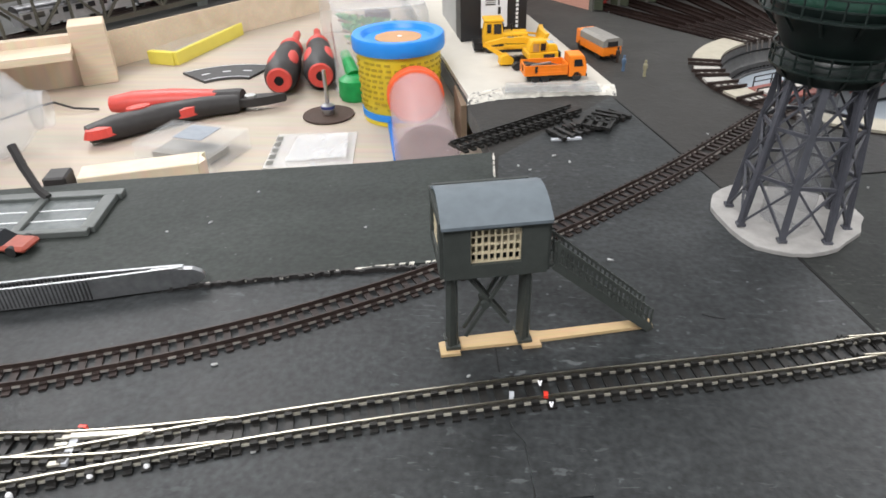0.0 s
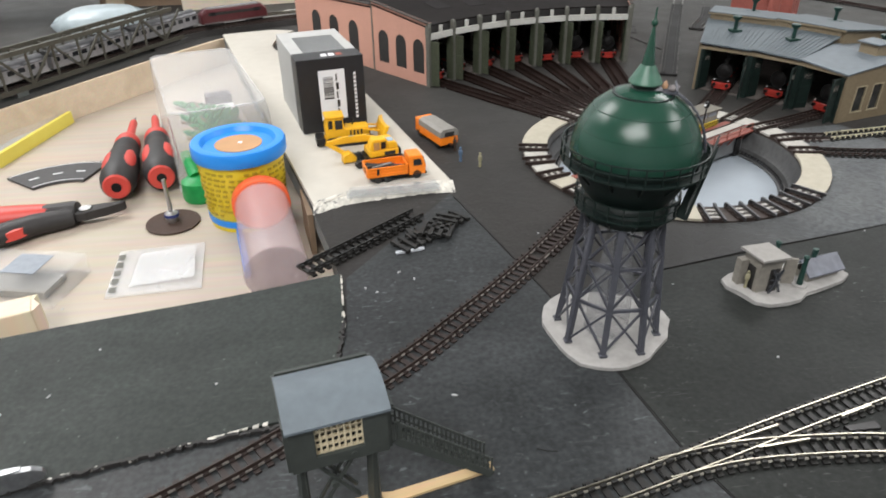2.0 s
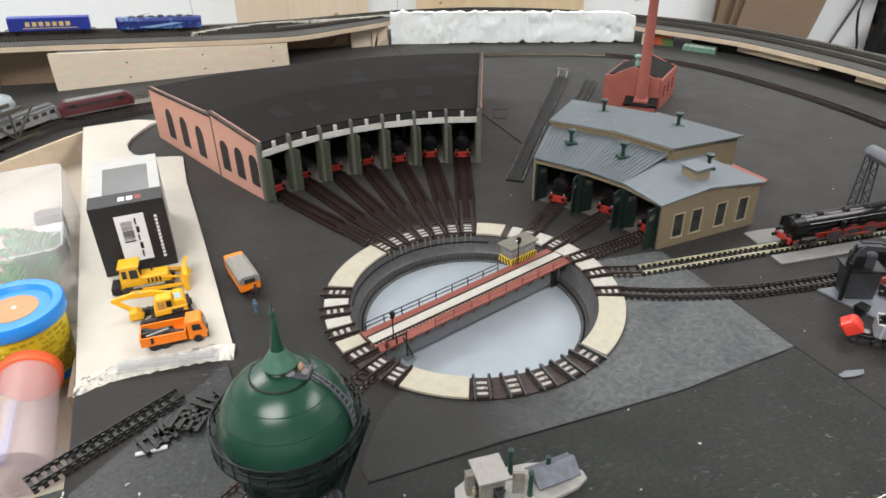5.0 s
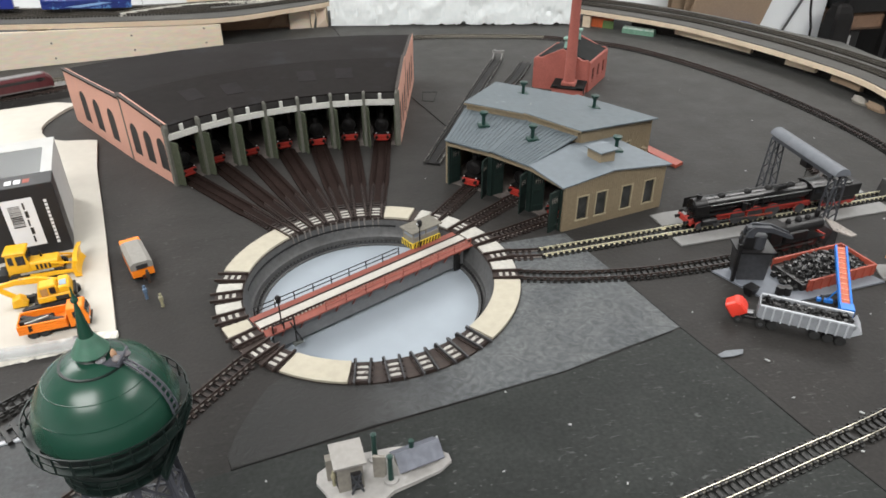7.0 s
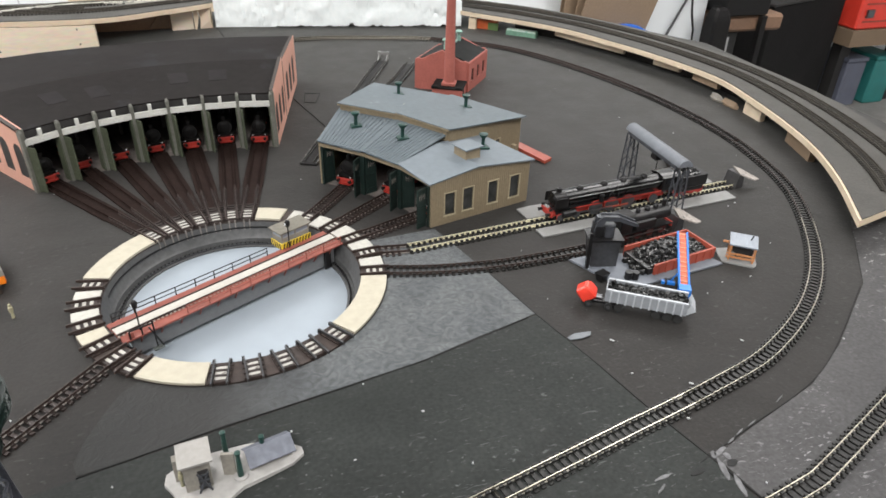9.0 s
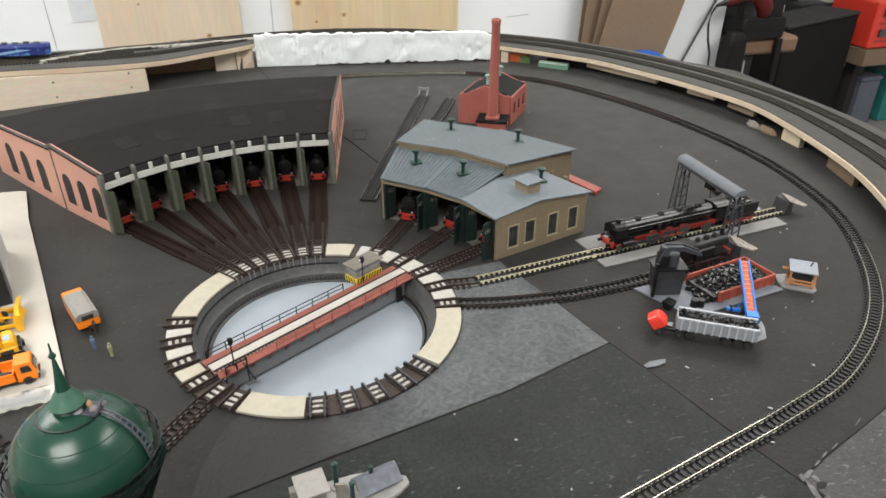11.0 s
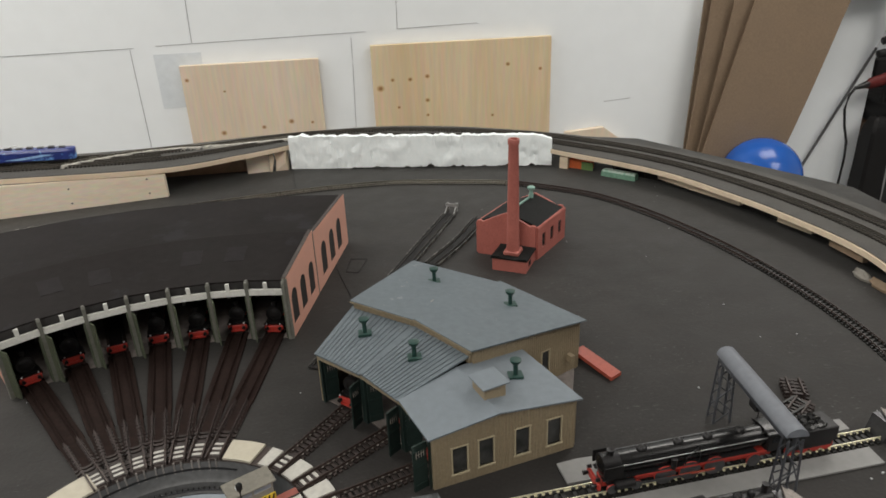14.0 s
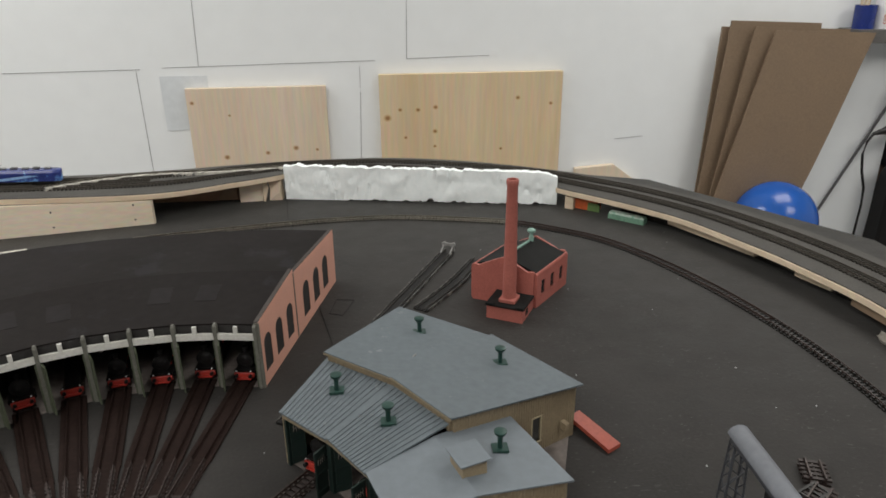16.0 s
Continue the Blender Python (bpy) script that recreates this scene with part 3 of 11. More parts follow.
wall("wall_east", 3.6, 3.72, -3.62, 3.4, -0.85, 1.65, WALL)
tagged(part("floor", box(B(), -3.12, 3.72, -3.62, 3.52, -0.95, -0.85), FLOOR), "plain grey workshop floor", "floor", kind="structure")
tagged(part("ceiling", box(B(), -3.12, 3.72, -3.62, 3.52, 1.65, 1.75), CEIL), "plain white ceiling", "ceiling", kind="structure")

# ---- layout baseboard ----
TABLE_Z = -0.032
TOOL_BAY = [(-0.95, -0.30), (-0.4934, -0.1876), (-0.3856, -0.1637), (-0.3051, -0.1491), (-0.2495, -0.1355), (-0.2549, -0.1055), (-0.2655, -0.0585),
            (-0.3925, 0.4368), (-0.41, 0.415), (-0.4517, 0.358), (-0.54, 0.222), (-0.62, 0.10), (-0.70, 0.02), (-0.95, -0.16)]
BOARD_EDGE = [(-0.95, -0.62), (0.75, -0.62), (0.78, 0.5), (0.60, 0.80), (0.42, 0.88), (-0.95, 0.88), (-0.95, 0.02)] + TOOL_BAY[::-1][1:-1] + [(-0.95, -0.30)]
BOARD_EDGE[6:8] = [(-0.95, 0.03), (-0.70, 0.02)]
PIT_R = 0.0975
hole = [tuple(polar(PIT_R, 360 * i / 72).xy) for i in range(72)]
board = thing("ground", "dark charcoal painted layout baseboard with scratches and joints", "baseboard", kind="structure")
part("board_top", sheet(B(), BOARD_EDGE, [hole], 0.0, 0.012), BOARD, board)

# thin cards that cover the board, each a sheet of its own
arc = [tuple(polar(0.1118, a).xy) for a in range(16, -125, -4)]
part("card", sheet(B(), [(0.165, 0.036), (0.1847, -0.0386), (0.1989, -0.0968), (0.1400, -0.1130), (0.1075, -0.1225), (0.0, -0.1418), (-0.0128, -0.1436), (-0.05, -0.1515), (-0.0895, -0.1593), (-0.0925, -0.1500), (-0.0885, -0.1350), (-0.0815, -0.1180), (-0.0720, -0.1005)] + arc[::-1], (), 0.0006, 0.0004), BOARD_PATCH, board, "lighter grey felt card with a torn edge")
part("card", sheet(B(), [(-0.95, -0.305), (-0.4934, -0.1886), (-0.3856, -0.1647), (-0.3051, -0.1501), (-0.2492, -0.1365), (-0.2465, -0.1811), (-0.2502, -0.215), (-0.262, -0.2438), (-0.285, -0.2478),
                         (-0.3075, -0.2535), (-0.3289, -0.2588), (-0.3577, -0.2643), (-0.45, -0.286), (-0.95, -0.40)], (), 0.0016, 0.0014), BOARD_GREEN, board, "dark greenish card with a torn front edge")
part("card", sheet(B(), [(-0.95, -0.405), (-0.45, -0.2875), (-0.3577, -0.2655), (-0.3075, -0.2547), (-0.262, -0.2448), (-0.249, -0.215), (-0.2452, -0.18), (-0.2452, -0.14), (-0.1742, -0.0445), (-0.1545, -0.1180), (-0.1402, -0.1715),
                         (-0.1255, -0.2350), (-0.1158, -0.2845), (-0.1015, -0.3254), (-0.08, -0.40), (-0.04, -0.615), (-0.94, -0.615)], (), 0.0006, 0.0004), BOARD_FRONT, board, "worn slate-grey card with pale scratches")
part("card", sheet(B(), [(-0.1385, -0.1720), (-0.09, -0.1612), (0.0, -0.1442), (0.1075, -0.1240), (0.1996, -0.0985), (0.2135, -0.1540), (0.2225, -0.1960), (0.236, -0.242), (0.32, -0.60), (-0.03, -0.615), (-0.07, -0.40), (-0.1, -0.3254), (-0.1143, -0.2850), (-0.124, -0.2350)], (), 0.0006, 0.0004), BOARD_DARK, board, "dark card with fine scratches")
part("card", sheet(B(), [(0.2395, -0.2440), (0.2708, -0.2327), (0.3351, -0.2125), (0.3837, -0.1855), (0.46, -0.1315), (0.53, -0.05), (0.62, -0.05), (0.62, -0.6), (0.3235, -0.6)], (), 0.0006, 0.0004), BOARD_SCUFFED, board, "scuffed charcoal card with pale scratches")
for pts in ([(-0.1725, -0.0490), (-0.1530, -0.1200), (-0.1397, -0.1715), (-0.1250, -0.2350), (-0.1150, -0.2848), (-0.1009, -0.3254), (-0.07, -0.42)],
            [(0.1857, -0.0415), (0.1985, -0.0975), (0.2149, -0.1586), (0.2245, -0.1990), (0.2364, -0.2410), (0.27, -0.36)],
            [(0.0165, 0.7600), (0.0200, 0.7400), (0.0285, 0.6750), (0.0415, 0.6140), (0.0520, 0.5600)],
            [(0.0900, 0.4050), (0.0955, 0.3760), (0.1065, 0.3280), (0.1155, 0.2870)],
            [(-0.09, -0.1605), (-0.0136, -0.1447), (0.1075, -0.1232), (0.199, -0.0975)],
            [(0.2297, -0.2449), (0.2708, -0.2314), (0.3351, -0.2112), (0.3837, -0.1841), (0.46, -0.13)]):
    part("board_joint", ribbon(B(), glide(pts, 0.012), 0, 0.0006, 0.0005, 0.0002, 0.0009), SEAM, board)
rng = random.Random(4)
# torn white paper along the card's edge
bm = B()
for a, b in zip([(-0.3577, -0.2643), (-0.3289, -0.2588), (-0.3075, -0.2535), (-0.285, -0.2478), (-0.2465, -0.19), (-0.2475, -0.155)], [(-0.3289, -0.2588), (-0.3075, -0.2535), (-0.285, -0.2478), (-0.265, -0.2440), (-0.2475, -0.155), (-0.2480, -0.138)]):
    a, b = Vector((*a, 0)), Vector((*b, 0))
    for k in range(7):
        if rng.random() < 0.55:
            p = a.lerp(b, (k + rng.random()) / 7)
            d = (b - a).normalized() * rng.uniform(0.0008, 0.0028)
            s = Vector((-d.y, d.x, 0)).normalized() * rng.uniform(0.0003, 0.0009)
            z = UP * 0.0013
            vs = [bm.verts.new(q) for q in (p - d - s + z, p + d * 0.7 - s * 1.2 + z, p + d + s + z, p - d * 0.6 + s + z)]
            bm.faces.new(vs)
            bm.faces.new([bm.verts.new(v.co + UP * 0.0006) for v in vs[::-1]])
part("torn_edge", bm, PLASTER, board, "torn whitish paper core")
# black thread-like torn fringe of the greenish card
bm = B()
pts = glide([(-0.45, -0.287), (-0.3577, -0.2650), (-0.3075, -0.2541), (-0.262, -0.2444), (-0.2505, -0.2150), (-0.2470, -0.1811)], 0.002)
for i, p in enumerate(pts):
    a = heading(pts, i)
    s = Vector((-math.sin(a), math.cos(a), 0)) * rng.uniform(-0.0008, 0.0006)
    box(bm, -0.0012, 0.0012, -0.0007, 0.0007, 0.0004, 0.0021 + rng.uniform(0, 0.0006), Matrix.Translation(p + s) @ Matrix.Rotation(a + rng.uniform(-0.4, 0.4), 4, "Z"))
part("torn_fringe", bm, BLACK_MATT, board)

# lifted layers, cracks and a broken corner in the front cards
part("peeled_layer", sheet(B(), [(-0.2402, -0.3295), (-0.2310, -0.3282), (-0.2232, -0.3284), (-0.2238, -0.3350), (-0.2229, -0.3410), (-0.2208, -0.3462), (-0.2178, -0.3502), (-0.2188, -0.3545), (-0.2335, -0.3570), (-0.2345, -0.3500), (-0.2362, -0.3372), (-0.2392, -0.3330)], (), 0.0011, 0.0005), BOARD_FRONT, board, "lifted flake of slate-grey paint layer")
part("peeled_layer", sheet(B(), [(-0.2240, -0.4200), (-0.2185, -0.3560), (-0.2060, -0.3530), (-0.1900, -0.3580), (-0.1700, -0.3550), (-0.1480, -0.3600), (-0.1350, -0.4300)], (), 0.0010, 0.0004), BOARD_FRONT, board, "lifted flake of slate-grey paint layer")
for pts in ([(-0.2450, -0.2960), (-0.2440, -0.3050), (-0.2432, -0.3118)], [(-0.2345, -0.3590), (-0.2338, -0.3500), (-0.2342, -0.3460)], [(-0.172, -0.274), (-0.166, -0.2765), (-0.161, -0.2755)]):
    part("crack", ribbon(B(), glide(pts, 0.004), 0, 0.0005, 0.0004, 0.0004, 0.0008), SEAM, board)
chip = surface("bare_plaster_chip", (0.14, 0.14, 0.145), 0.8, 0, 0.3, 300, 0.5, 0.0005)
for x, y, w, d, turn in ((0.2440, -0.2415, 0.0060, 0.0018, 20), (0.2395, -0.2425, 0.0032, 0.0022, 60), (0.2650, -0.2325, 0.0048, 0.0006, 24), (0.2560, -0.2365, 0.0040, 0.0007, 22), (0.2040, -0.2478, 0.0062, 0.0012, 8), (0.1990, -0.2540, 0.0050, 0.0008, 30), (0.2385, -0.2520, 0.0020, 0.0080, -14), (0.2400, -0.2650, 0.0022, 0.0090, -14), (0.2460, -0.2455, 0.0022, 0.0030, 0), (0.2760, -0.2290, 0.0045, 0.0005, 20), (0.3060, -0.2170, 0.0060, 0.0004, 26)):
    out = [(w * math.cos(q) * rng.uniform(0.6, 1.1), d * math.sin(q) * rng.uniform(0.6, 1.1)) for q in [2 * math.pi * k / 11 for k in range(11)]]
    part("plaster_chip", prism(B(), out, 0.0004, 0.0010, pose(x, y, 0, 0, 0, turn)), chip, board, "pale chipped plaster")
for x, y, w, d in ((0.2462, -0.2502, 0.0038, 0.0026), (0.2240, -0.2500, 0.0050, 0.0018)):
    part("hole", prism(B(), [(w * math.cos(q) * rng.uniform(0.75, 1.1), d * math.sin(q) * rng.uniform(0.75, 1.1)) for q in [2 * math.pi * k / 10 for k in range(10)]], 0.0004, 0.0009, pose(x, y, 0, 0, 0, 10)), SEAM, board, "dark broken-out hollow")

# paint flakes and crumbs
bm = B()
spots = [(-0.2291, -0.1567), (-0.3027, -0.219), (0.05, -0.19), (0.11, -0.21), (-0.26, -0.29), (-0.20, -0.24), (-0.19, -0.355), (0.38, -0.10), (-0.235, -0.152), (-0.2165, -0.139), (0.262, -0.1905), (0.02, -0.16)]
for k in range(90):
    spots.append((rng.uniform(-0.45, 0.5), rng.uniform(-0.42, 0.02)) if k % 4 else (rng.uniform(-0.2, 0.55), rng.uniform(0.0, 0.6)))
for k, (x, y) in enumerate(spots):
    if math.hypot(x, y) < 0.12 or (x < -0.17 and y > -0.13):
        continue
    r = rng.uniform(0.0004, 0.0008) if k < 12 else rng.uniform(0.0003, 0.0007)
    e = rng.uniform(1, 2.6)
    a = rng.uniform(0, 3.1)
    m = pose(x, y, 0.0, 0, 0, math.degrees(a))
    prism(bm, [(r * e * math.cos(t) * rng.uniform(0.7, 1.1), r * math.sin(t) * rng.uniform(0.7, 1.1)) for t in (0, 1, 2.1, 3.1, 4.2, 5.2)], 0.0017 if y > -0.27 and x < -0.25 else 0.0008, 0.0021 if y > -0.27 and x < -0.25 else 0.0014, m)
tagged(part("paint_flakes", bm, surface("pale_flake", (0.38, 0.39, 0.39), 0.7)), "small pale flakes and crumbs strewn on the board", "debris", kind="stuff")
# grey scrap of card
tagged(part("card_scrap", prism(B(), [(-0.0095, 0.0002), (-0.0028, 0.0028), (0.0092, 0.0018), (0.0068, -0.0018), (-0.0004, -0.0032), (-0.0088, -0.0026)], 0.0008, 0.0013, pose(0.2172, -0.1285, 0, 0, 0, 0)), CARD_SCRAP), "small torn grey scrap of card", "scrap")

# cut wooden side of the baseboard round the tool bay
edge = [Vector((x, y, 0)) for x, y in TOOL_BAY[7:]]
part("cut_side", loft(B(), [[p + Vector((0.004, -0.004, TABLE_Z + 0.0003)), p + Vector((0, 0.0005, TABLE_Z + 0.0003)), p + Vector((0, 0.0005, -0.0006)), p + Vector((0.003, -0.003, -0.0006))] for p in edge]), PLY, board, "pale cut wooden side of the baseboard")
# pale work table below the layout
table = thing("work_table", "pale wooden work table that carries the tools", "table")
part("tabletop", sheet(B(), [(-0.98, -0.34), (-0.2, -0.16), (-0.2, 0.1), (-0.36, 0.5), (-0.6, 0.3), (-0.98, 0.1)], (), TABLE_Z, 0.018), TABLE_WOOD, table)
for x, y in ((-0.93, -0.60), (0.70, -0.60), (-0.93, 0.84), (0.55, 0.70), (-0.2, 0.05)):
    part("leg", box(B(), x - 0.025, x + 0.025, y - 0.025, y + 0.025, -0.85, TABLE_Z - 0.018 if x == -0.2 else -0.013), PLY, table)
part("rail", box(B(), -0.93, 0.70, -0.61, -0.59, -0.09, -0.013), PLY, table)
part("rail", box(B(), -0.93, 0.55, 0.83, 0.85, -0.09, -0.013), PLY, table)
part("crossbar", box(B(), -0.22, -0.18, -0.60, 0.85, -0.12, -0.0505), PLY, table)
part("crossbar", box(B(), -0.93, -0.89, -0.60, 0.85, -0.12, -0.0505), PLY, table)

# ---- railway track ----
GAUGE = 0.0092


def tie_mesh(name, mat, length=0.0165, width=0.0025, chairs=0.0029):
    bm = box(B(), -width / 2, width / 2, -length / 2, length / 2, 0, 0.0014)
    if chairs:
        for s in (-1, 1):
            for o in (-1, 1):
                y = s * GAUGE / 2 + o * 0.0011
                box(bm, -0.0012, 0.0012, y - 0.0007, y + 0.0007, 0.0014, chairs)
    bmesh.ops.recalc_face_normals(bm, faces=bm.faces[:])
    me = bpy.data.meshes.new(name)
    bm.to_mesh(me)
    bm.free()
    me.materials.append(mat)
    return me


TIE_A, TIE_B = tie_mesh("sleeper", TIE_BLACK, 0.0158, 0.0026), tie_mesh("sleeper", TIE_BROWN, chairs=0.0021)
TIE_FAN = tie_mesh("sleeper", FAN_BROWN, 0.0185, 0.0026, 0.0018)


def track(ctrl, rail_mat, tie, label, z=0.0, pitch=0.0049, parts=True, group="railway tracks", tie_mat=None, skip=()):
    pts = glide(ctrl, pitch)
    base = pts[0].copy()
    root = thing("railway_track", label, "track", Matrix.Translation(base + UP * z), group)
    loc = [p - base for p in pts]
    last = Vector((*ctrl[-1], 0))[:3] if len(ctrl[-1]) == 2 else ctrl[-1]
    line = loc + [Vector(last) - base] if (Vector(last) - pts[-1]).length > 0.0004 else loc
    for s in (-1, 1):
        rail = part("rail", ribbon(B(), line, s * GAUGE / 2, 0.0006, 0.0005, 0.0017, 0.0031), RAIL_SHADE if rail_mat in (RAIL_BRIGHT, RAIL_MID) else rail_mat, root)
        part("rail_foot", ribbon(B(), line, s * GAUGE / 2, 0.0020, 0.0016, 0.0013, 0.0019), RAIL_FOOT if rail_mat == RAIL_BRIGHT else (RAIL_GLINT if tie is TIE_B and rail_mat is RAIL_BROWN else rail_mat), rail)
        part("rail_head", ribbon(B(), line, s * GAUGE / 2, 0.0006, 0.0005, 0.0030, 0.0036), rail_mat, rail)
    if parts:
        for i, p in enumerate(loc[:-1]):
            piece("sleeper", tie, root, Matrix.Translation(p) @ Matrix.Rotation(heading(loc, i), 4, "Z"))
    else:
        bm = B()
        for i, p in enumerate(loc[:-1]):
            box(bm, -0.00125, 0.00125, -0.0082, 0.0082, 0, 0.0016, Matrix.Translation(p) @ Matrix.Rotation(heading(loc, i), 4, "Z"))
        tagged(part("sleeper_web", bm, tie_mat or TIE_BLACK, root), kind="stuff")
    return root


LINE_A = glide([(-0.62, -0.428), (-0.45, -0.379), (-0.3793, -0.3575), (-0.3069, -0.3353), (-0.2321, -0.3166), (-0.1507, -0.2993), (-0.0590, -0.2745), (0.0123, -0.2569), (0.127, -0.2312), (0.2, -0.2145), (0.2692, -0.1985), (0.332, -0.179),
                (0.402, -0.1375), (0.461, -0.079), (0.5165, 0.008), (0.541, 0.09), (0.549, 0.17), (0.5415, 0.265), (0.521, 0.36), (0.488, 0.452), (0.446, 0.53), (0.400, 0.5755), (0.335, 0.618), (0.256, 0.641), (0.175, 0.657),
                (0.09, 0.6555), (0.015, 0.645), (-0.1185, 0.6187), (-0.2154, 0.5917), (-0.3044, 0.5648), (-0.40, 0.535)], 0.004)
cut = [0, 60, 103, 145, 190, 225, 262, 300, 345, 390]
# the rail colour of each stretch paints how much light it catches
for a, b in zip(cut, cut[1:]):
    track(LINE_A[a : b + 1 : 3] + [LINE_A[b]], RAIL_BRIGHT if a < 225 else RAIL_MID if a < 300 else RAIL_BROWN, TIE_A, "nickel rails on black plastic sleepers, laid on the baseboard", parts=True)
behind = next(i for i in range(390, len(LINE_A)) if LINE_A[i].x < 0.34)
track(LINE_A[390 : behind + 1 : 6] + [LINE_A[behind]], RAIL_BROWN, None, "dull dark rails on black sleepers round the back of the oval", parts=False)
# paler rails put the glint along the back into the colour
track(LINE_A[behind::6], RAIL_MID, None, "paler rails on grey-brown sleepers round the back of the oval", parts=False, tie_mat=TIE_DUSTY)
# diverging branch lines at the two points
track([(-0.322, -0.3395), (-0.36, -0.3465), (-0.40, -0.350), (-0.47, -0.353), (-0.6, -0.36)], RAIL_BRIGHT, TIE_A, "nickel rails of a diverging branch on black sleepers", z=0.0003)
track([(-0.128, -0.2925), (-0.095, -0.2885), (-0.0528, -0.2905), (-0.0188, -0.2952), (0.03, -0.2975), (0.1, -0.2965), (0.2, -0.288), (0.2678, -0.277), (0.3019, -0.2666), (0.42, -0.22)], RAIL_BRIGHT, TIE_A, "nickel rails of a diverging branch on black sleepers", z=0.0003)
points = thing("points_mechanism", "switch blades and guard rails of a set of points", "track part", group="points")
for p0, p1 in (((-0.0985, -0.2832, 0.0028), (-0.074, -0.2775, 0.0028)), ((-0.088, -0.2876, 0.0028), (-0.066, -0.2862, 0.0028)), ((-0.046, -0.2765, 0.0028), (-0.03, -0.2725, 0.0028))):
    part("blade", bar(B(), p0, p1, 0.0008, 0.0014), RAIL_BRIGHT, points)
part("frog", prism(B(), [(-0.048, -0.2815), (-0.034, -0.2805), (-0.034, -0.2845), (-0.047, -0.284)], 0.0014, 0.0028), BLACK, points)
points = thing("points_mechanism", "switch blades and guard rails of a set of points", "track part", group="points")
for p0, p1, w, h in (((-0.3670, -0.3443, 0.0030), (-0.3440, -0.3412, 0.0030), 0.0019, 0.0012), ((-0.3420, -0.3392, 0.0022), (-0.3235, -0.3346, 0.0022), 0.0012, 0.0010), ((-0.3390, -0.3483, 0.0022), (-0.3250, -0.3452, 0.0022), 0.0012, 0.0010), ((-0.3710, -0.3446, 0.0026), (-0.3670, -0.3441, 0.0026), 0.0016, 0.0008), ((-0.3700, -0.3474, 0.0026), (-0.3665, -0.3468, 0.0026), 0.0013, 0.0008), ((-0.3680, -0.3543, 0.0026), (-0.3645, -0.3535, 0.0026), 0.0014, 0.0008)):
    part("blade", bar(B(), p0, p1, w, h), RAIL_FOOT, points, "bright nickel blade")
part("tie_bar", bar(B(), (-0.3655, -0.3440, 0.0024), (-0.3640, -0.3540, 0.0024), 0.0022, 0.0012), WAGON_GREY, points, "pale plastic tie bar")
part("plastic_web", sheet(B(), [(-0.3760, -0.3405), (-0.3480, -0.3365), (-0.3470, -0.3515), (-0.3640, -0.3575), (-0.3740, -0.3600)], (), 0.0012, 0.0010), TIE_BLACK, points, "black plastic base of the points")
part("red_tag", box(B(), -0.3668, -0.3645, -0.3408, -0.3395, 0.0012, 0.0030), TOY_RED, points)
for x, y in ((-0.3550, -0.3565), (-0.3408, -0.3522), (-0.3735, -0.3640)):
    part("stud", lathe(B(), [(0, 0), (0.0009, 0), (0.0009, 0.0018), (0.0006, 0.0024), (0, 0.0025)], 8, pose(x, y, 0)), LABEL_WHITE, points, "white plastic stud")
mark = thing("track_marker", "tiny red and white wire marker on the track", "marker", pose(-0.2296, -0.3205, 0.0030))
part("peg", box(B(), -0.0007, 0.0007, -0.0010, 0.0010, 0, 0.0011), TOY_RED, mark)
for x, y in ((-0.0016, 0.0046), (0.0014, -0.0043)):
    for dx in (-0.0005, 0.0005):
        part("wire_end", rod(B(), (x, y - 0.0006, 0.0004), (x + dx, y + 0.0006, 0.0014), 0.0003), LABEL_WHITE, mark)
part("joiner", box(B(), -0.0110, -0.0095, -0.0024, 0.0020, -0.0012, -0.0004), WAGON_GREY, mark, "grey rail joiner")
# old brown line from the front to the turntable
LINE_B = glide([(-0.62, -0.372), (-0.50, -0.346), (-0.4043, -0.3204), (-0.3801, -0.3124), (-0.3551, -0.3028), (-0.3295, -0.2911), (-0.3025, -0.2760), (-0.2690, -0.2545), (-0.2185, -0.2150), (-0.1880, -0.1865), (-0.1555, -0.1543), (-0.1205, -0.1150), (-0.0975, -0.0885), (-0.0835, -0.0722)], 0.004)
n = len(LINE_B)
for a, b in ((0, 55), (55, 100), (100, 140), (140, n - 1)):
    track(LINE_B[a : b + 1 : 3] + [LINE_B[b]], RAIL_BROWN, TIE_B, "brown rails on brown sleepers, an old track on the board", pitch=0.0052)

# ---- turntable ----
R_IN, R_OUT, DEPTH = 0.0918, 0.1108, -0.019


def ring_sector(bm, r0, r1, a0, a1, z0, z1, step=2.5):
    n = max(1, round(abs(a1 - a0) / step))
    rings = []
    for i in range(n + 1):
        a = a0 + (a1 - a0) * i / n
        rings.append([polar(r0, a, z0), polar(r1, a, z0), polar(r1, a, z1), polar(r0, a, z1)])
    return loft(bm, rings)


turntable = thing("turntable_pit", "round turntable pit with beige cover plates and a pale blue floor", "turntable")
part("pit_floor", lathe(B(), [(0, DEPTH - 0.002), (0.081, DEPTH - 0.002), (0.081, DEPTH), (0, DEPTH)], 72), PIT_FLOOR, turntable, "pale blue-grey pit floor")
bm = B()
prof = [(0.081, DEPTH - 0.002), (0.097, DEPTH - 0.002), (0.097, 0.0), (R_IN, 0.0), (0.0905, -0.004), (0.0885, -0.012), (0.0868, -0.0135), (0.0862, -0.0172), (0.081, -0.0180)]
lathe(bm, prof + prof[:1], 72)
bm.faces.ensure_lookup_table()
bmesh.ops.delete(bm, geom=[f for f in bm.faces if len(f.verts) > 4], context="FACES_ONLY")
part("pit_wall", bm, PIT_GREY, turntable, "dark grey sloping pit wall", smooth=35)
bm = B()
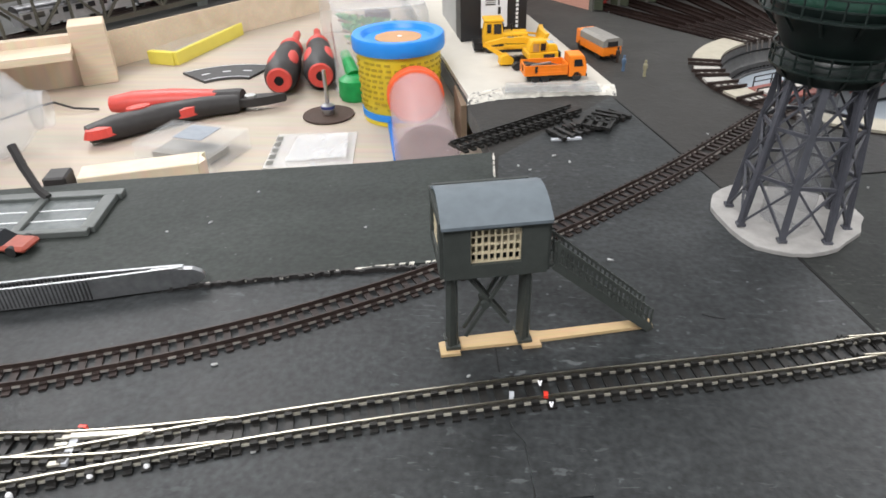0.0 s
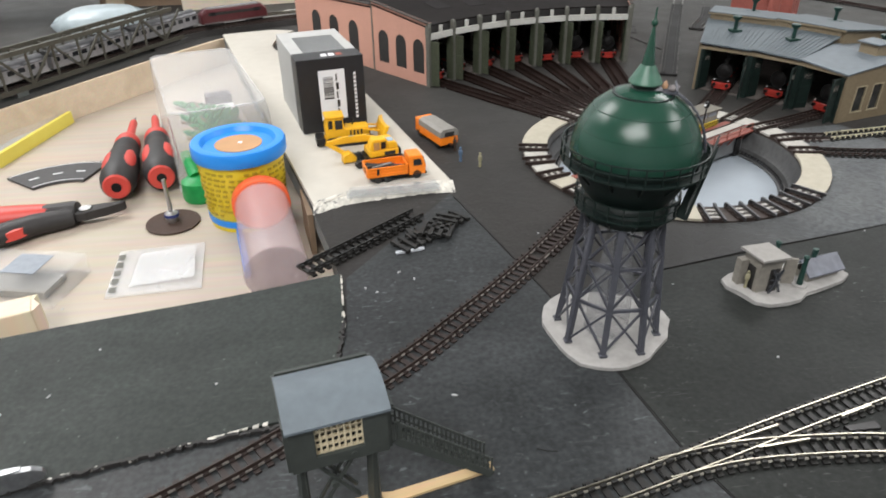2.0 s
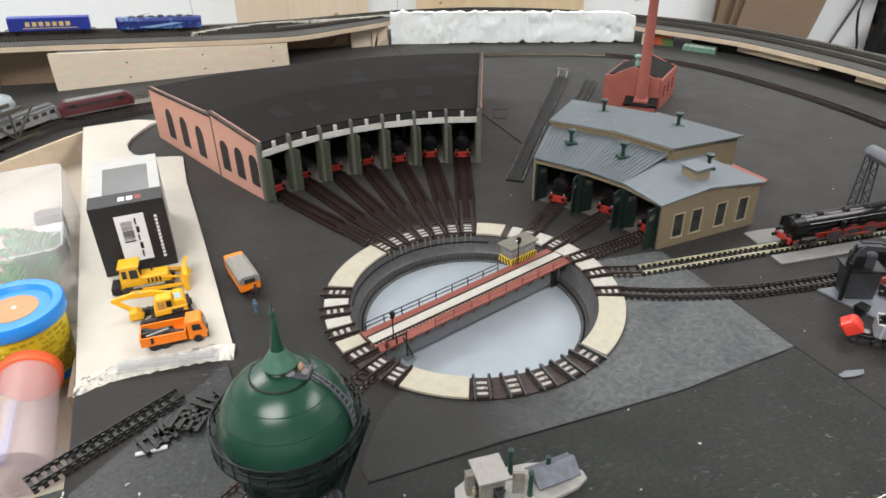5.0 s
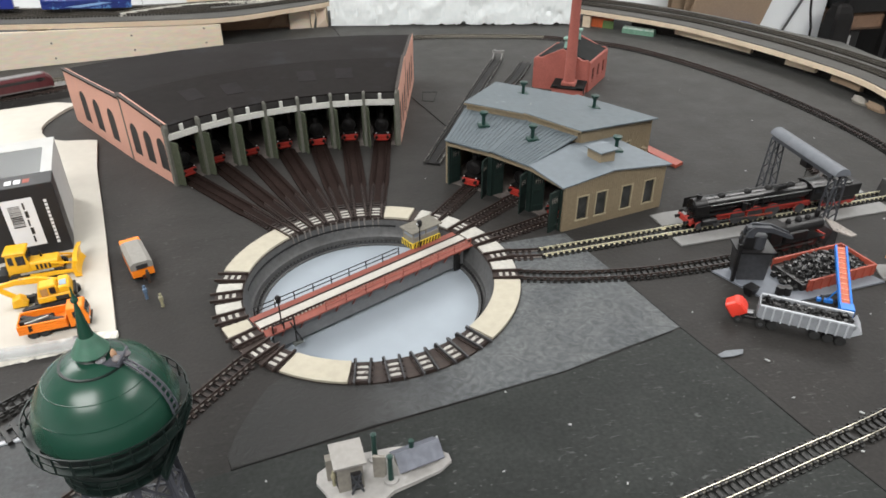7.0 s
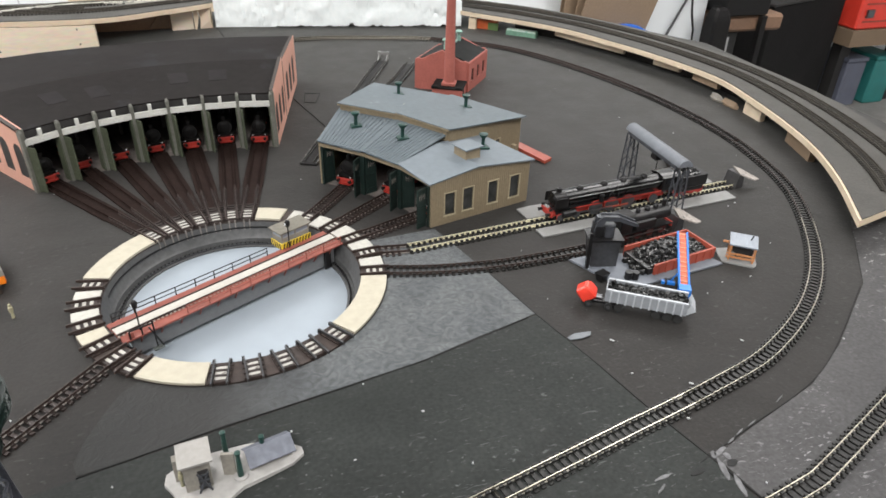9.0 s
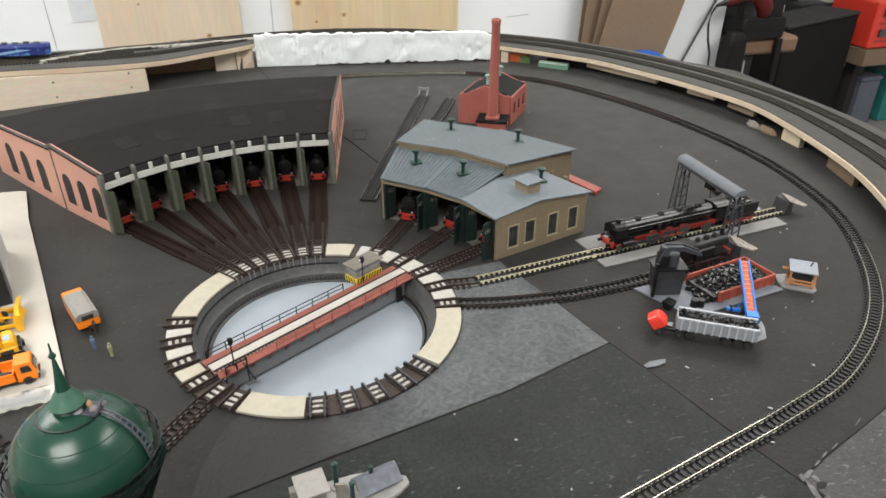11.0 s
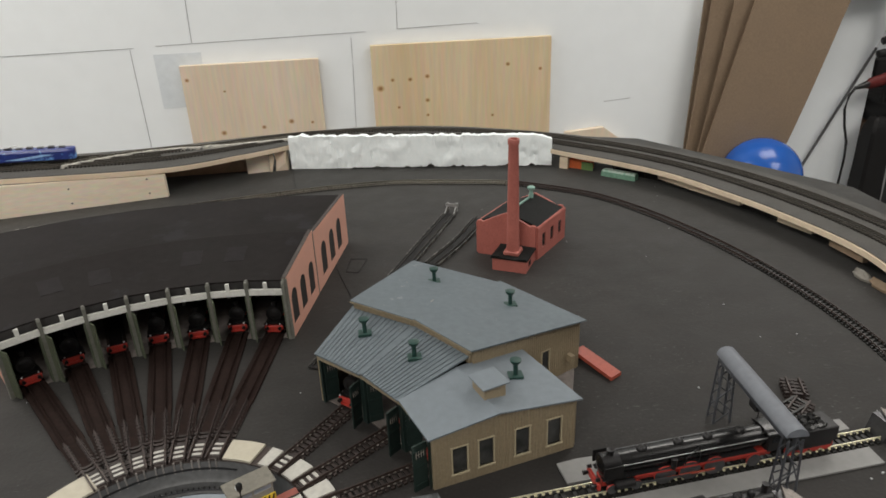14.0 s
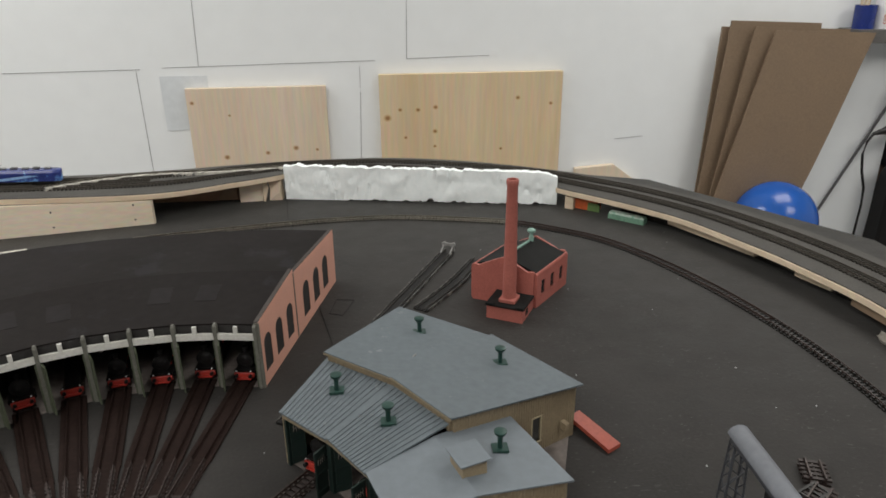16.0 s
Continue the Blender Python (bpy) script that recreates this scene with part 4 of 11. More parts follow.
for i in range(144):
    a = 2.5 * i
    box(bm, -0.0006, 0.0006, -0.0005, 0.0005, -0.0181, -0.0150, Matrix.Rotation(radians(a), 4, "Z") @ Matrix.Translation((0.0835, 0, 0)))
tagged(part("toothed_rail", bm, BLACK, turntable, "fine dark toothed rail"), kind="stuff")
part("ring_rail", ring_sector(B(), 0.0828, 0.0836, 0, 360, -0.0181, -0.0163), STEEL_DARK, turntable)
part("ring_base", ring_sector(B(), R_IN, R_OUT, 0, 360, -0.0005, 0.0012), TIE_DARKBROWN, turntable, "dark brown ring")
for a0, a1 in ((127.5, 163.5), (-126, -103), (-50, -12.8), (63.5, 76.6)):
    part("cover_plate", ring_sector(B(), R_IN + 0.0003, R_OUT + 0.0004, a0, a1, 0.0012, 0.0029), BEIGE, turntable, "smooth beige cover plate")


def ring_track(angle, pads=CREAM, stub=False):
    """One track outlet in the ring: rails, sleepers and the pale pads between them."""
    rot = Matrix.Rotation(radians(angle), 4, "Z")
    sub = part("outlet_bed", box(B(), R_IN + 0.0005, R_OUT, -0.0066, 0.0066, 0.0012, 0.0020), TIE_DARKBROWN, turntable, at=rot)
    for s in (-1, 1):
        part("rail", bar(B(), (R_IN - 0.0008, s * GAUGE / 2, 0.0033), (R_OUT + 0.003, s * GAUGE / 2, 0.0033), 0.0011, 0.0021), RAIL_BROWN if not stub else STEEL_DARK, sub)
    for k in range(4):
        x = R_IN + 0.0022 + k * 0.0048
        part("sleeper", box(B(), x, x + 0.0021, -0.0066, 0.0066, 0.0020, 0.0026), TIE_BROWN, sub)
        if k < 3:
            part("pad", box(B(), x + 0.0023, x + 0.0046, -0.0034, 0.0034, 0.0020, 0.0025), pads, sub)
    if stub:
        for s in (-1, 1):
            part("stud", box(B(), R_IN - 0.001, R_IN + 0.0018, s * 0.0052 - 0.0007, s * 0.0052 + 0.0007, 0.0012, 0.0040), BLACK, sub)
    return sub


NORTH = [81 + 7.5 * k for k in range(7)]
for a in NORTH:
    ring_track(a)
for a in (-9, 6, 21, 36, 51, 168.3, 182, 196.3, 211.5, 221.3, 230):
    ring_track(a)
for a in (-98.5, -87.5, -76.5, -65.5, -54.5):
    ring_track(a, surface("worn_pad", (0.4, 0.39, 0.36), 0.7, spots=((0.05, 0.04, 0.035), 300, 0.55)), True)
for a0, a1 in ((-4.5, 1.8), (10.3, 16.8), (25.3, 31.8), (40.3, 46.8), (55.2, 60), (172.6, 177.8), (186.3, 192), (200.7, 207.2)):
    part("filler_pad", ring_sector(B(), R_IN + 0.001, R_OUT - 0.0005, a0, a1, 0.0012, 0.0026), CREAM if a0 < 190 else BEIGE, turntable, "cream filler pad")
# vertical rail guides on the pit wall below the northern outlets
for a in [b + o for b in NORTH for o in (-1.5, 1.5)]:
    part("wall_guide", bar(B(), polar(R_IN - 0.0004, a, 0.0022), polar(R_IN - 0.0014, a, -0.0062), 0.0011, 0.0011), GUIDE_GREY, turntable)
part("wall_ribs", ring_sector(B(), 0.0897, 0.0912, 70, 172, -0.0052, -0.004), BLACK, turntable)

bridge = thing("turntable_bridge", "red turntable bridge with a pale deck and thin railings", "bridge", pose(0, 0, 0, 0, 0, 28.2))
HALF = 0.0905
part("girder", box(B(), -0.084, 0.084, -0.0088, -0.0070, -0.0150, 0.0006), BRIDGE_GREY, bridge, "grey plate girder")
part("girder", box(B(), -0.084, 0.084, 0.0070, 0.0088, -0.0150, 0.0006), BRIDGE_GREY, bridge, "grey plate girder")
part("deck_plate", box(B(), -HALF, HALF, -0.0132, 0.0132, 0.0006, 0.0021), BRIDGE_RED, bridge, "brick-red walkway", bevel=0.0002)
part("centre_deck", box(B(), -HALF + 0.0004, HALF - 0.0004, -0.0041, 0.0041, 0.0021, 0.0034), PLANK_PALE, bridge, "pale cream planking between the rails")
for s in (-1, 1):
    part("rail", bar(B(), (-HALF, s * GAUGE / 2, 0.0031), (HALF, s * GAUGE / 2, 0.0031), 0.0007, 0.0021), RAIL_BROWN, bridge)
    bm = B()
    for i in range(60):
        box(bm, -HALF + 0.003 * i, -HALF + 0.003 * i + 0.0014, s * 0.0055 - 0.0004, s * 0.0055 + 0.0004, 0.0021, 0.0030)
    tagged(part("chair_strip", bm, HUT_ROOF, bridge), kind="stuff")
for side, x0, x1 in ((1, -0.086, 0.036), (-1, -0.045, 0.088)):
    y = side * 0.0128
    for i in range(9):
        x = x0 + (x1 - x0) * i / 8
        part("railing_post", rod(B(), (x, y, 0.0015), (x, y, 0.0088), 0.00045, n=6), BLACK if side > 0 else BRIDGE_RED, bridge)
    for z in (0.0052, 0.0086):
        part("handrail", rod(B(), (x0, y, z), (x1, y, z), 0.00038, n=6), BLACK if side > 0 else BRIDGE_RED, bridge)
for i in range(12):
    x = -0.078 + i * 0.0142
    part("bracket", bar(B(), (x, -0.0088, -0.006), (x, -0.0128, 0.0004), 0.0008, 0.0008), BRIDGE_RED, bridge)
part("carriage", box(B(), 0.0735, 0.0800, -0.0105, -0.0088, -0.0175, -0.002), BLACK, bridge, bevel=0.0004)
part("carriage", box(B(), -0.0800, -0.0735, 0.0088, 0.0105, -0.0175, -0.002), BLACK, bridge, bevel=0.0004)
for p0, p1 in (((-0.070, -0.0135, -0.012), (-0.070, -0.0135, 0.0095)), ((-0.0665, -0.0150, -0.012), (-0.0735, -0.0150, 0.007)), ((-0.0855, -0.0128, 0.002), (-0.0855, -0.0128, 0.0085)), ((-0.0775, -0.0128, 0.002), (-0.0775, -0.0128, 0.0085)), ((-0.0855, -0.0128, 0.0084), (-0.0700, -0.0128, 0.0072))):
    part("ladder_bar", rod(B(), p0, p1, 0.0006, n=6), BLACK, bridge)
part("steps", box(B(), -0.0735, -0.0665, -0.0168, -0.0132, -0.0125, -0.0116), PARTS_GREY, bridge)
part("locking_box", box(B(), -0.0862, -0.0825, -0.0128, -0.0096, 0.0021, 0.0062), BRIDGE_RED, bridge, bevel=0.0003)


def lamp_post(x, y, h):
    part("lamp_mast", rod(B(), (x, y, 0.002), (x, y, h), 0.0005, n=8), BLACK, bridge)
    part("lamp_head", lathe(B(), [(0, h - 0.003), (0.0016, h - 0.003), (0.0021, h - 0.001), (0.0021, h + 0.001), (0.0012, h + 0.0022), (0, h + 0.0024)], 12, pose(x, y, 0)), BLACK, bridge, "black signal lamp", smooth=40)
    part("lamp_lens", box(B(), x - 0.0023, x - 0.0019, y - 0.0006, y + 0.0006, h - 0.0012, h + 0.0002), LABEL_WHITE, bridge)


lamp_post(-0.0765, -0.0075, 0.0235)
lamp_post(0.0555, 0.0108, 0.0245)
cabin = part("operator_cabin", box(B(), 0.0505, 0.0765, 0.0130, 0.0262, 0.0006, 0.0108), HUT_WALL, bridge, "small cabin with glass sides and a striped base", bevel=0.0003)
part("cabin_roof", box(B(), 0.0482, 0.0788, 0.0112, 0.0280, 0.0152, 0.0166), surface("drab_cabin_roof", (0.15, 0.14, 0.115), 0.6), cabin, bevel=0.0004)
for x in (0.0510, 0.0635, 0.0760):
    for y in (0.0135, 0.0257):
        part("cabin_post", box(B(), x - 0.0006, x + 0.0006, y - 0.0006, y + 0.0006, 0.0108, 0.0152), HUT_WALL, cabin)
part("pane", box(B(), 0.0516, 0.0754, 0.0133, 0.0136, 0.0108, 0.0152), STEEL_BLUE, cabin, "dull glass")
part("pane", box(B(), 0.0508, 0.0511, 0.0142, 0.0250, 0.0108, 0.0152), STEEL_BLUE, cabin)
part("hazard_board", box(B(), 0.0498, 0.0772, 0.0120, 0.0128, 0.0012, 0.0066), HAZARD, cabin, "yellow and black striped board")
part("hazard_board", box(B(), 0.0490, 0.0498, 0.0120, 0.0262, 0.0012, 0.0066), HAZARD, cabin)
for i in range(9):
    x = 0.0500 + i * 0.0030
    part("stripe", loft(B(), [[Vector((x + dx, y, z)) for dx, z in ((0, 0.0013), (0.0012, 0.0013), (0.0026, 0.0065), (0.0014, 0.0065))] for y in (0.0117, 0.0119)]), BLACK, cabin)
for i in range(4):
    y = 0.0125 + i * 0.0034
    part("stripe", loft(B(), [[Vector((x, y + dy, z)) for dy, z in ((0, 0.0013), (0.0013, 0.0013), (0.0028, 0.0065), (0.0015, 0.0065))] for x in (0.0487, 0.0489)]), BLACK, cabin)

# tracks from the turntable to the two sheds
for a in NORTH:
    # lighter, more metallic rails here put in the glint beside the ring
    track([polar(R_OUT + 0.002, a), polar(0.14, a), polar(0.158, a)], RAIL_FAN, TIE_B, "dark brown track at the turntable's edge", pitch=0.0044)
    track([polar(0.1585, a), polar(0.21, a), polar(0.262, a)], FAN_RAIL, TIE_FAN, "rust-brown track from the turntable to the roundhouse", pitch=0.0044)
    track([polar(0.2625, a), polar(0.33, a), polar(0.45, a)], RAIL_BROWN, None, "brown track inside the shed", parts=False, tie_mat=TIE_BROWN)
    part("track_bed", prism(B(), [(0.1225, -0.0074), (0.165, -0.0090), (0.262, -0.0092), (0.262, 0.0092), (0.165, 0.0090), (0.1225, 0.0074)], 0.0002, 0.00150), FAN_BROWN, board, at=Matrix.Rotation(radians(a), 4, "Z"))
for a in (21, 36, 51):
    track([polar(R_OUT + 0.002, a), polar(0.14, a), polar(0.18, a)], RAIL_BROWN, TIE_B, "dark brown track from the turntable to the engine shed", pitch=0.0044)
    track([polar(0.1805, a), polar(0.22, a), polar(0.262, a)], RAIL_BROWN, None, "brown track inside the shed", parts=False, tie_mat=TIE_BROWN)
GOLD = lambda x: 0.0207 + (x - 0.2552) * 0.0945
track([polar(R_OUT + 0.002, 6), (0.135, GOLD(0.135) - 0.0005)], RAIL_BROWN, TIE_B, "brown joint track at the turntable")
track([(0.1355, GOLD(0.1355)), (0.19, GOLD(0.19)), (0.25, GOLD(0.25))], RAIL_BRASS, TIE_A, "shiny brass-coloured rails on black sleepers")
track([(0.2505, GOLD(0.2505)), (0.35, GOLD(0.35)), (0.474, GOLD(0.474))], RAIL_BRASS, TIE_A, "shiny brass-coloured rails on black sleepers")
track([polar(R_OUT + 0.002, -9), (0.1479, -0.0265), (0.1951, -0.0322), (0.2368, -0.0322), (0.2747, -0.0300), (0.32, -0.0235), (0.362, -0.0165)], RAIL_BROWN, TIE_A, "dull curved track to the coaling stage")
# two spurs behind the sheds
track([(0.0827, 0.193), (0.1727, 0.3842), (0.2405, 0.524)], SPUR_GREY, None, "dull dark spur track on a black bed", parts=False)
track([(0.196, 0.3709), (0.236, 0.428), (0.272, 0.495)], SPUR_GREY, None, "dull dark spur track on a black bed", parts=False)
for pts in ([(0.0815, 0.190), (0.1727, 0.3842), (0.2405, 0.526)], [(0.196, 0.3709), (0.236, 0.428), (0.272, 0.495)]):
    line = glide(pts, 0.02)
    part("spur_bed", ribbon(B(), line, 0, 0.0165, 0.0150, 0.0002, 0.0021), SPUR_BED, board, "black moulded bed of a spur track")
    for s in (-1, 1):
        part("bed_side", ribbon(B(), line, s * 0.0081, 0.0013, 0.0011, 0.0002, 0.0030), SPUR_SIDE, board, "grey side of the spur bed with dark spots")
stop = thing("buffer_stop", "small pale grey buffer stop at the end of a spur", "buffer stop", pose(0.2405, 0.524, 0.002, 0, 0, -25))
for s in (-1, 1):
    part("upright", box(B(), s * 0.006 - 0.0012, s * 0.006 + 0.0012, -0.002, 0.002, 0, 0.011), PLATE_GREY, stop)
    part("brace", bar(B(), (s * 0.006, 0.001, 0.009), (s * 0.006, -0.014, 0.001), 0.0016, 0.0016), PLATE_GREY, stop)
part("beam", box(B(), -0.0085, 0.0085, -0.0025, -0.0005, 0.007, 0.0105), PLATE_GREY, stop)
mk = thing("chalk_mark", "faint rectangle scratched into the board", "mark")
outl_ = [(0.1040, 0.3735), (0.1090, 0.4050), (0.1275, 0.4020), (0.1170, 0.3685)]
for p, q in zip(outl_, outl_[1:] + outl_[:1]):
    part("line", bar(B(), (*p, 0.0003), (*q, 0.0003), 0.0008, 0.0004), SEAM, mk)

# ---- locomotives in the sheds ----


def engine_front(at, label, beam=LOCO_RED, tall=True):
    """The front end and boiler of a small steam locomotive; -x is ahead."""
    e = thing("steam_locomotive", label, "locomotive", at, "stabled locomotives")
    part("frame", box(B(), 0, 0.075, -0.0055, 0.0055, 0.0042, 0.0085), SOOT, e)
    part("buffer_beam", box(B(), -0.0015, 0.0006, -0.0084, 0.0084, 0.0052, 0.0094), beam, e, "red buffer beam", bevel=0.0003)
    for s in (-1, 1):
        part("buffer", rod(B(), (-0.0015, s * 0.0058, 0.0078), (-0.0042, s * 0.0058, 0.0078), 0.0012, 0.0016, 8), SOOT, e)
        part("headlamp", rod(B(), (0.0002, s * 0.0062, 0.0118), (-0.0018, s * 0.0062, 0.0118), 0.0011, n=8), SOOT, e)
        # white lens paints the tiny glint on each headlamp
        part("lamp_glass", rod(B(), (-0.0018, s * 0.0062, 0.0118), (-0.0021, s * 0.0062, 0.0118), 0.0006, n=8), LABEL_WHITE, e)
        for k in range(3 if tall else 0):
            part("wheel", rod(B(), (0.018 + k * 0.014, s * 0.0042, 0.0080), (0.018 + k * 0.014, s * 0.0056, 0.0080), 0.0046, n=14), LOCO_RED, e)
    part("plough", prism(B(), [(-0.0025, -0.006), (0.002, -0.007), (0.002, 0.007), (-0.0025, 0.006)], 0.0037, 0.0052), beam, e)
    if tall:
        part("running_board", box(B(), 0.001, 0.066, -0.0085, 0.0085, 0.0100, 0.0110), SOOT, e)
        part("boiler", rod(B(), (0.010, 0, 0.0185), (0.056, 0, 0.0185), 0.0066, n=18), SOOT, e, smooth=40)
        part("smokebox", rod(B(), (0.004, 0, 0.0185), (0.0115, 0, 0.0185), 0.0072, n=18), SOOT, e, smooth=40)
        part("smokebox_door", lathe(B(), [(0, 0.0012), (0.003, 0.001), (0.0056, 0)], 18, pose(0.004, 0, 0.0185, 0, -90, 0)), SOOT, e)
        part("chimney", rod(B(), (0.008, 0, 0.0245), (0.008, 0, 0.0300), 0.0019, 0.0023, 10), SOOT, e)
        part("dome", lathe(B(), [(0.0028, 0), (0.0028, 0.0022), (0.0018, 0.0040), (0, 0.0045)], 12, pose(0.030, 0, 0.0240)), SOOT, e, smooth=50)
        part("cab", box(B(), 0.055, 0.072, -0.0085, 0.0085, 0.0085, 0.0285), SOOT, e, bevel=0.0006)
        part("cylinder", rod(B(), (0.004, -0.0078, 0.0078), (0.014, -0.0078, 0.0078), 0.0024, n=10), SOOT, e)
        part("cylinder", rod(B(), (0.004, 0.0078, 0.0078), (0.014, 0.0078, 0.0078), 0.0024, n=10), SOOT, e)
    return e


RH_IN = [0.259, 0.263, 0.259, 0.264, 0.264, 0.266, 0.264]
for k, a in enumerate(NORTH):
    tall = k != 4
    engine_front(Matrix.Rotation(radians(a), 4, "Z") @ pose(RH_IN[k] - (0.006 if k == 6 else 0), 0, 0.0),
                 "black steam locomotive with red buffer beam in a bay" if tall else "low red wagon end standing in a shed bay", tall=tall)
for a, r in ((21, 0.176), (36, 0.178), (51, 0.172)):
    engine_front(Matrix.Rotation(radians(a), 4, "Z") @ pose(r, 0, 0.0), "black steam locomotive with red buffer beam in the doorway")

# ---- roundhouse with seven bays ----


def wall_panel(bm, p0, p1, z0, top0, top1, thick, holes=(), arch=True):
    """An upright wall from p0 to p1 with a sloping top and window openings (along, width, sill, head)."""
    p0, p1 = Vector((p0[0], p0[1], 0)), Vector((p1[0], p1[1], 0))
    d = p1 - p0
    L = d.length
    d.normalize()
    nrm = Vector((-d.y, d.x, 0))
    outline = [(0, z0), (L, z0), (L, top1), (0, top0)]
    loops = []
    for s, w, lo, hi in holes:
        lp = [(s - w / 2, lo), (s + w / 2, lo)]
        if arch:
            lp += [(s + w / 2 * math.cos(t), hi - w / 2 + w / 2 * math.sin(t)) for t in [math.pi * i / 8 for i in range(9)]]
        else:
            lp += [(s + w / 2, hi), (s - w / 2, hi)]
        loops.append(lp)
    flat = B()
    sheet(flat, outline, loops, 0, thick)
    m = Matrix(((d.x, 0, nrm.x, p0.x), (d.y, 0, nrm.y, p0.y), (0, 1, 0, 0), (0, 0, 0, 1)))
    for v in flat.verts:
        v.co = m @ v.co
    me = bpy.data.meshes.new("tmp")
    flat.to_mesh(me)
    flat.free()
    bm.from_mesh(me)
    bpy.data.meshes.remove(me)
    return bm


rh = thing("roundhouse", "seven-bay roundhouse with salmon walls and a dark felt roof", "engine shed")
EDGES = [77.25 + 7.5 * k for k in range(8)]
BACK_EDGES = [77.2 + (127.0 - 77.2) * k / 7 for k in range(8)]
RF, RS, RB = 0.2525, 0.338, 0.466
F = [polar(RF, a) for a in EDGES]
S = [polar(RS, a * 0.62 + b * 0.38) for a, b in zip(EDGES, BACK_EDGES)]
K = [polar(RB if i < 4 else RB + 0.006 * (i - 3), b) for i, b in enumerate(BACK_EDGES)]
ZF, ZS, ZS2, ZB = 0.0575, 0.0672, 0.0640, 0.0590
for i, (f, s, k) in enumerate(((F[0], S[0], K[0]), (F[-1], S[-1], K[-1]))):
    for a, b, t0, t1 in ((f, s, ZF + 0.0028, ZS + 0.0025), (s, k, ZS2 + 0.002, ZB + 0.002)):
        L = (b - a).length
        holes = [(L * q, 0.0162, 0.011, 0.0435) for q in (0.17, 0.48, 0.80)] if a is f else [(L * q, 0.0185, 0.010, 0.0450) for q in (0.235, 0.485, 0.725)]
        sub = part("side_wall", wall_panel(B(), a, b, 0.0, t0, t1, 0.003, holes), SALMON, rh, "salmon-pink wall with arched windows")
        d = (b - a).normalized()
        nrm = Vector((-d.y, d.x, 0))
        for q, w, lo, hi in holes:
            c = a + d * q - nrm * (0.0022 if i == 0 else 0.0008)
            part("window_pane", box(B(), -w / 2, w / 2, -0.0004, 0.0004, lo, hi, Matrix.Translation(c) @ Matrix.Rotation(math.atan2(d.y, d.x), 4, "Z")), BLACK_MATT, sub)
        out = -nrm * 0.0008 if i == 0 else nrm * 0.0008
        part("coping", bar(B(), a + out + UP * (t0 + 0.0004), b + out + UP * (t1 + 0.0004), 0.0034, 0.0009), COPING_DARK, sub)
        part("corner_strip", box(B(), -0.0009, 0.0009, -0.0034, 0.0006, 0, t0, Matrix.Translation(a) @ Matrix.Rotation(math.atan2(d.y, d.x), 4, "Z")), GREY_TRIM, sub)
for a, b in zip(K, K[1:]):
    part("rear_wall", wall_panel(B(), a, b, 0, ZB - 0.001, ZB - 0.001, 0.003), SALMON, rh)


def roof_quad(a, b, c, d, za, zb, thick=0.0016):
    """A roof slab from the edge a-b at height za to the edge d-c at zb."""
    top = [Vector((p.x, p.y, z)) for p, z in ((a, za), (b, za), (c, zb), (d, zb))]
    return loft(B(), [[p - UP * thick for p in top], top])


for i in range(7):
    fa, fb = F[i] * 1.012, F[i + 1] * 1.012
    part("roof_panel", roof_quad(fa, fb, S[i + 1] * 1.004, S[i] * 1.004, ZF, ZS), RH_ROOF, rh, "dark felt roof panel")
    part("roof_panel", roof_quad(S[i], S[i + 1], K[i + 1] * 1.006, K[i] * 1.006, ZS2, ZB), RH_ROOF, rh, "dark felt roof panel")
    part("roof_step", loft(B(), [[S[i] + UP * (ZS2 - 0.0005), S[i + 1] + UP * (ZS2 - 0.0005), S[i + 1] * 1.004 + UP * (ZS2 - 0.0005), S[i] * 1.004 + UP * (ZS2 - 0.0005)], [S[i] + UP * (ZS - 0.0012), S[i + 1] + UP * (ZS - 0.0012), S[i + 1] * 1.004 + UP * (ZS - 0.0012), S[i] * 1.004 + UP * (ZS - 0.0012)]]), RH_ROOF, rh)
    mid = (F[i] + F[i + 1]) / 2
    ang = math.atan2((F[i + 1] - F[i]).y, (F[i + 1] - F[i]).x)
    if i in (1, 2, 4, 5):
        c = mid.normalized() * (0.302 if i != 4 else 0.297)
        t = (c.length - RF) / (RS - RF)
        part("roof_patch", box(B(), -0.0090, 0.0090, -0.013, 0.013, -0.0004, 0.00004, Matrix.Translation(c + UP * (ZF + (ZS - ZF) * t + 0.00002)) @ Matrix.Rotation(ang, 4, "Z") @ Matrix.Rotation(-math.atan2(ZS - ZF, RS - RF), 4, "X")), RH_ROOF_PALE, rh, "faded square on the roof")
    L = (F[i + 1] - F[i]).length
    m = Matrix.Translation(mid) @ Matrix.Rotation(ang, 4, "Z")
    part("lintel", box(B(), -L / 2, L / 2, -0.0012, 0.0012, 0.0445, 0.0502, m), WHITE_TRIM, rh, "white lintel beam", bevel=0.0002)
    part("clerestory_post", box(B(), -0.0016, 0.0016, -0.0011, 0.0011, 0.0502, 0.0566, m), WHITE_TRIM, rh)
    part("clerestory_glass", box(B(), -L / 2, L / 2, -0.0032, -0.0026, 0.0500, 0.0560, m), BLACK_MATT, rh)
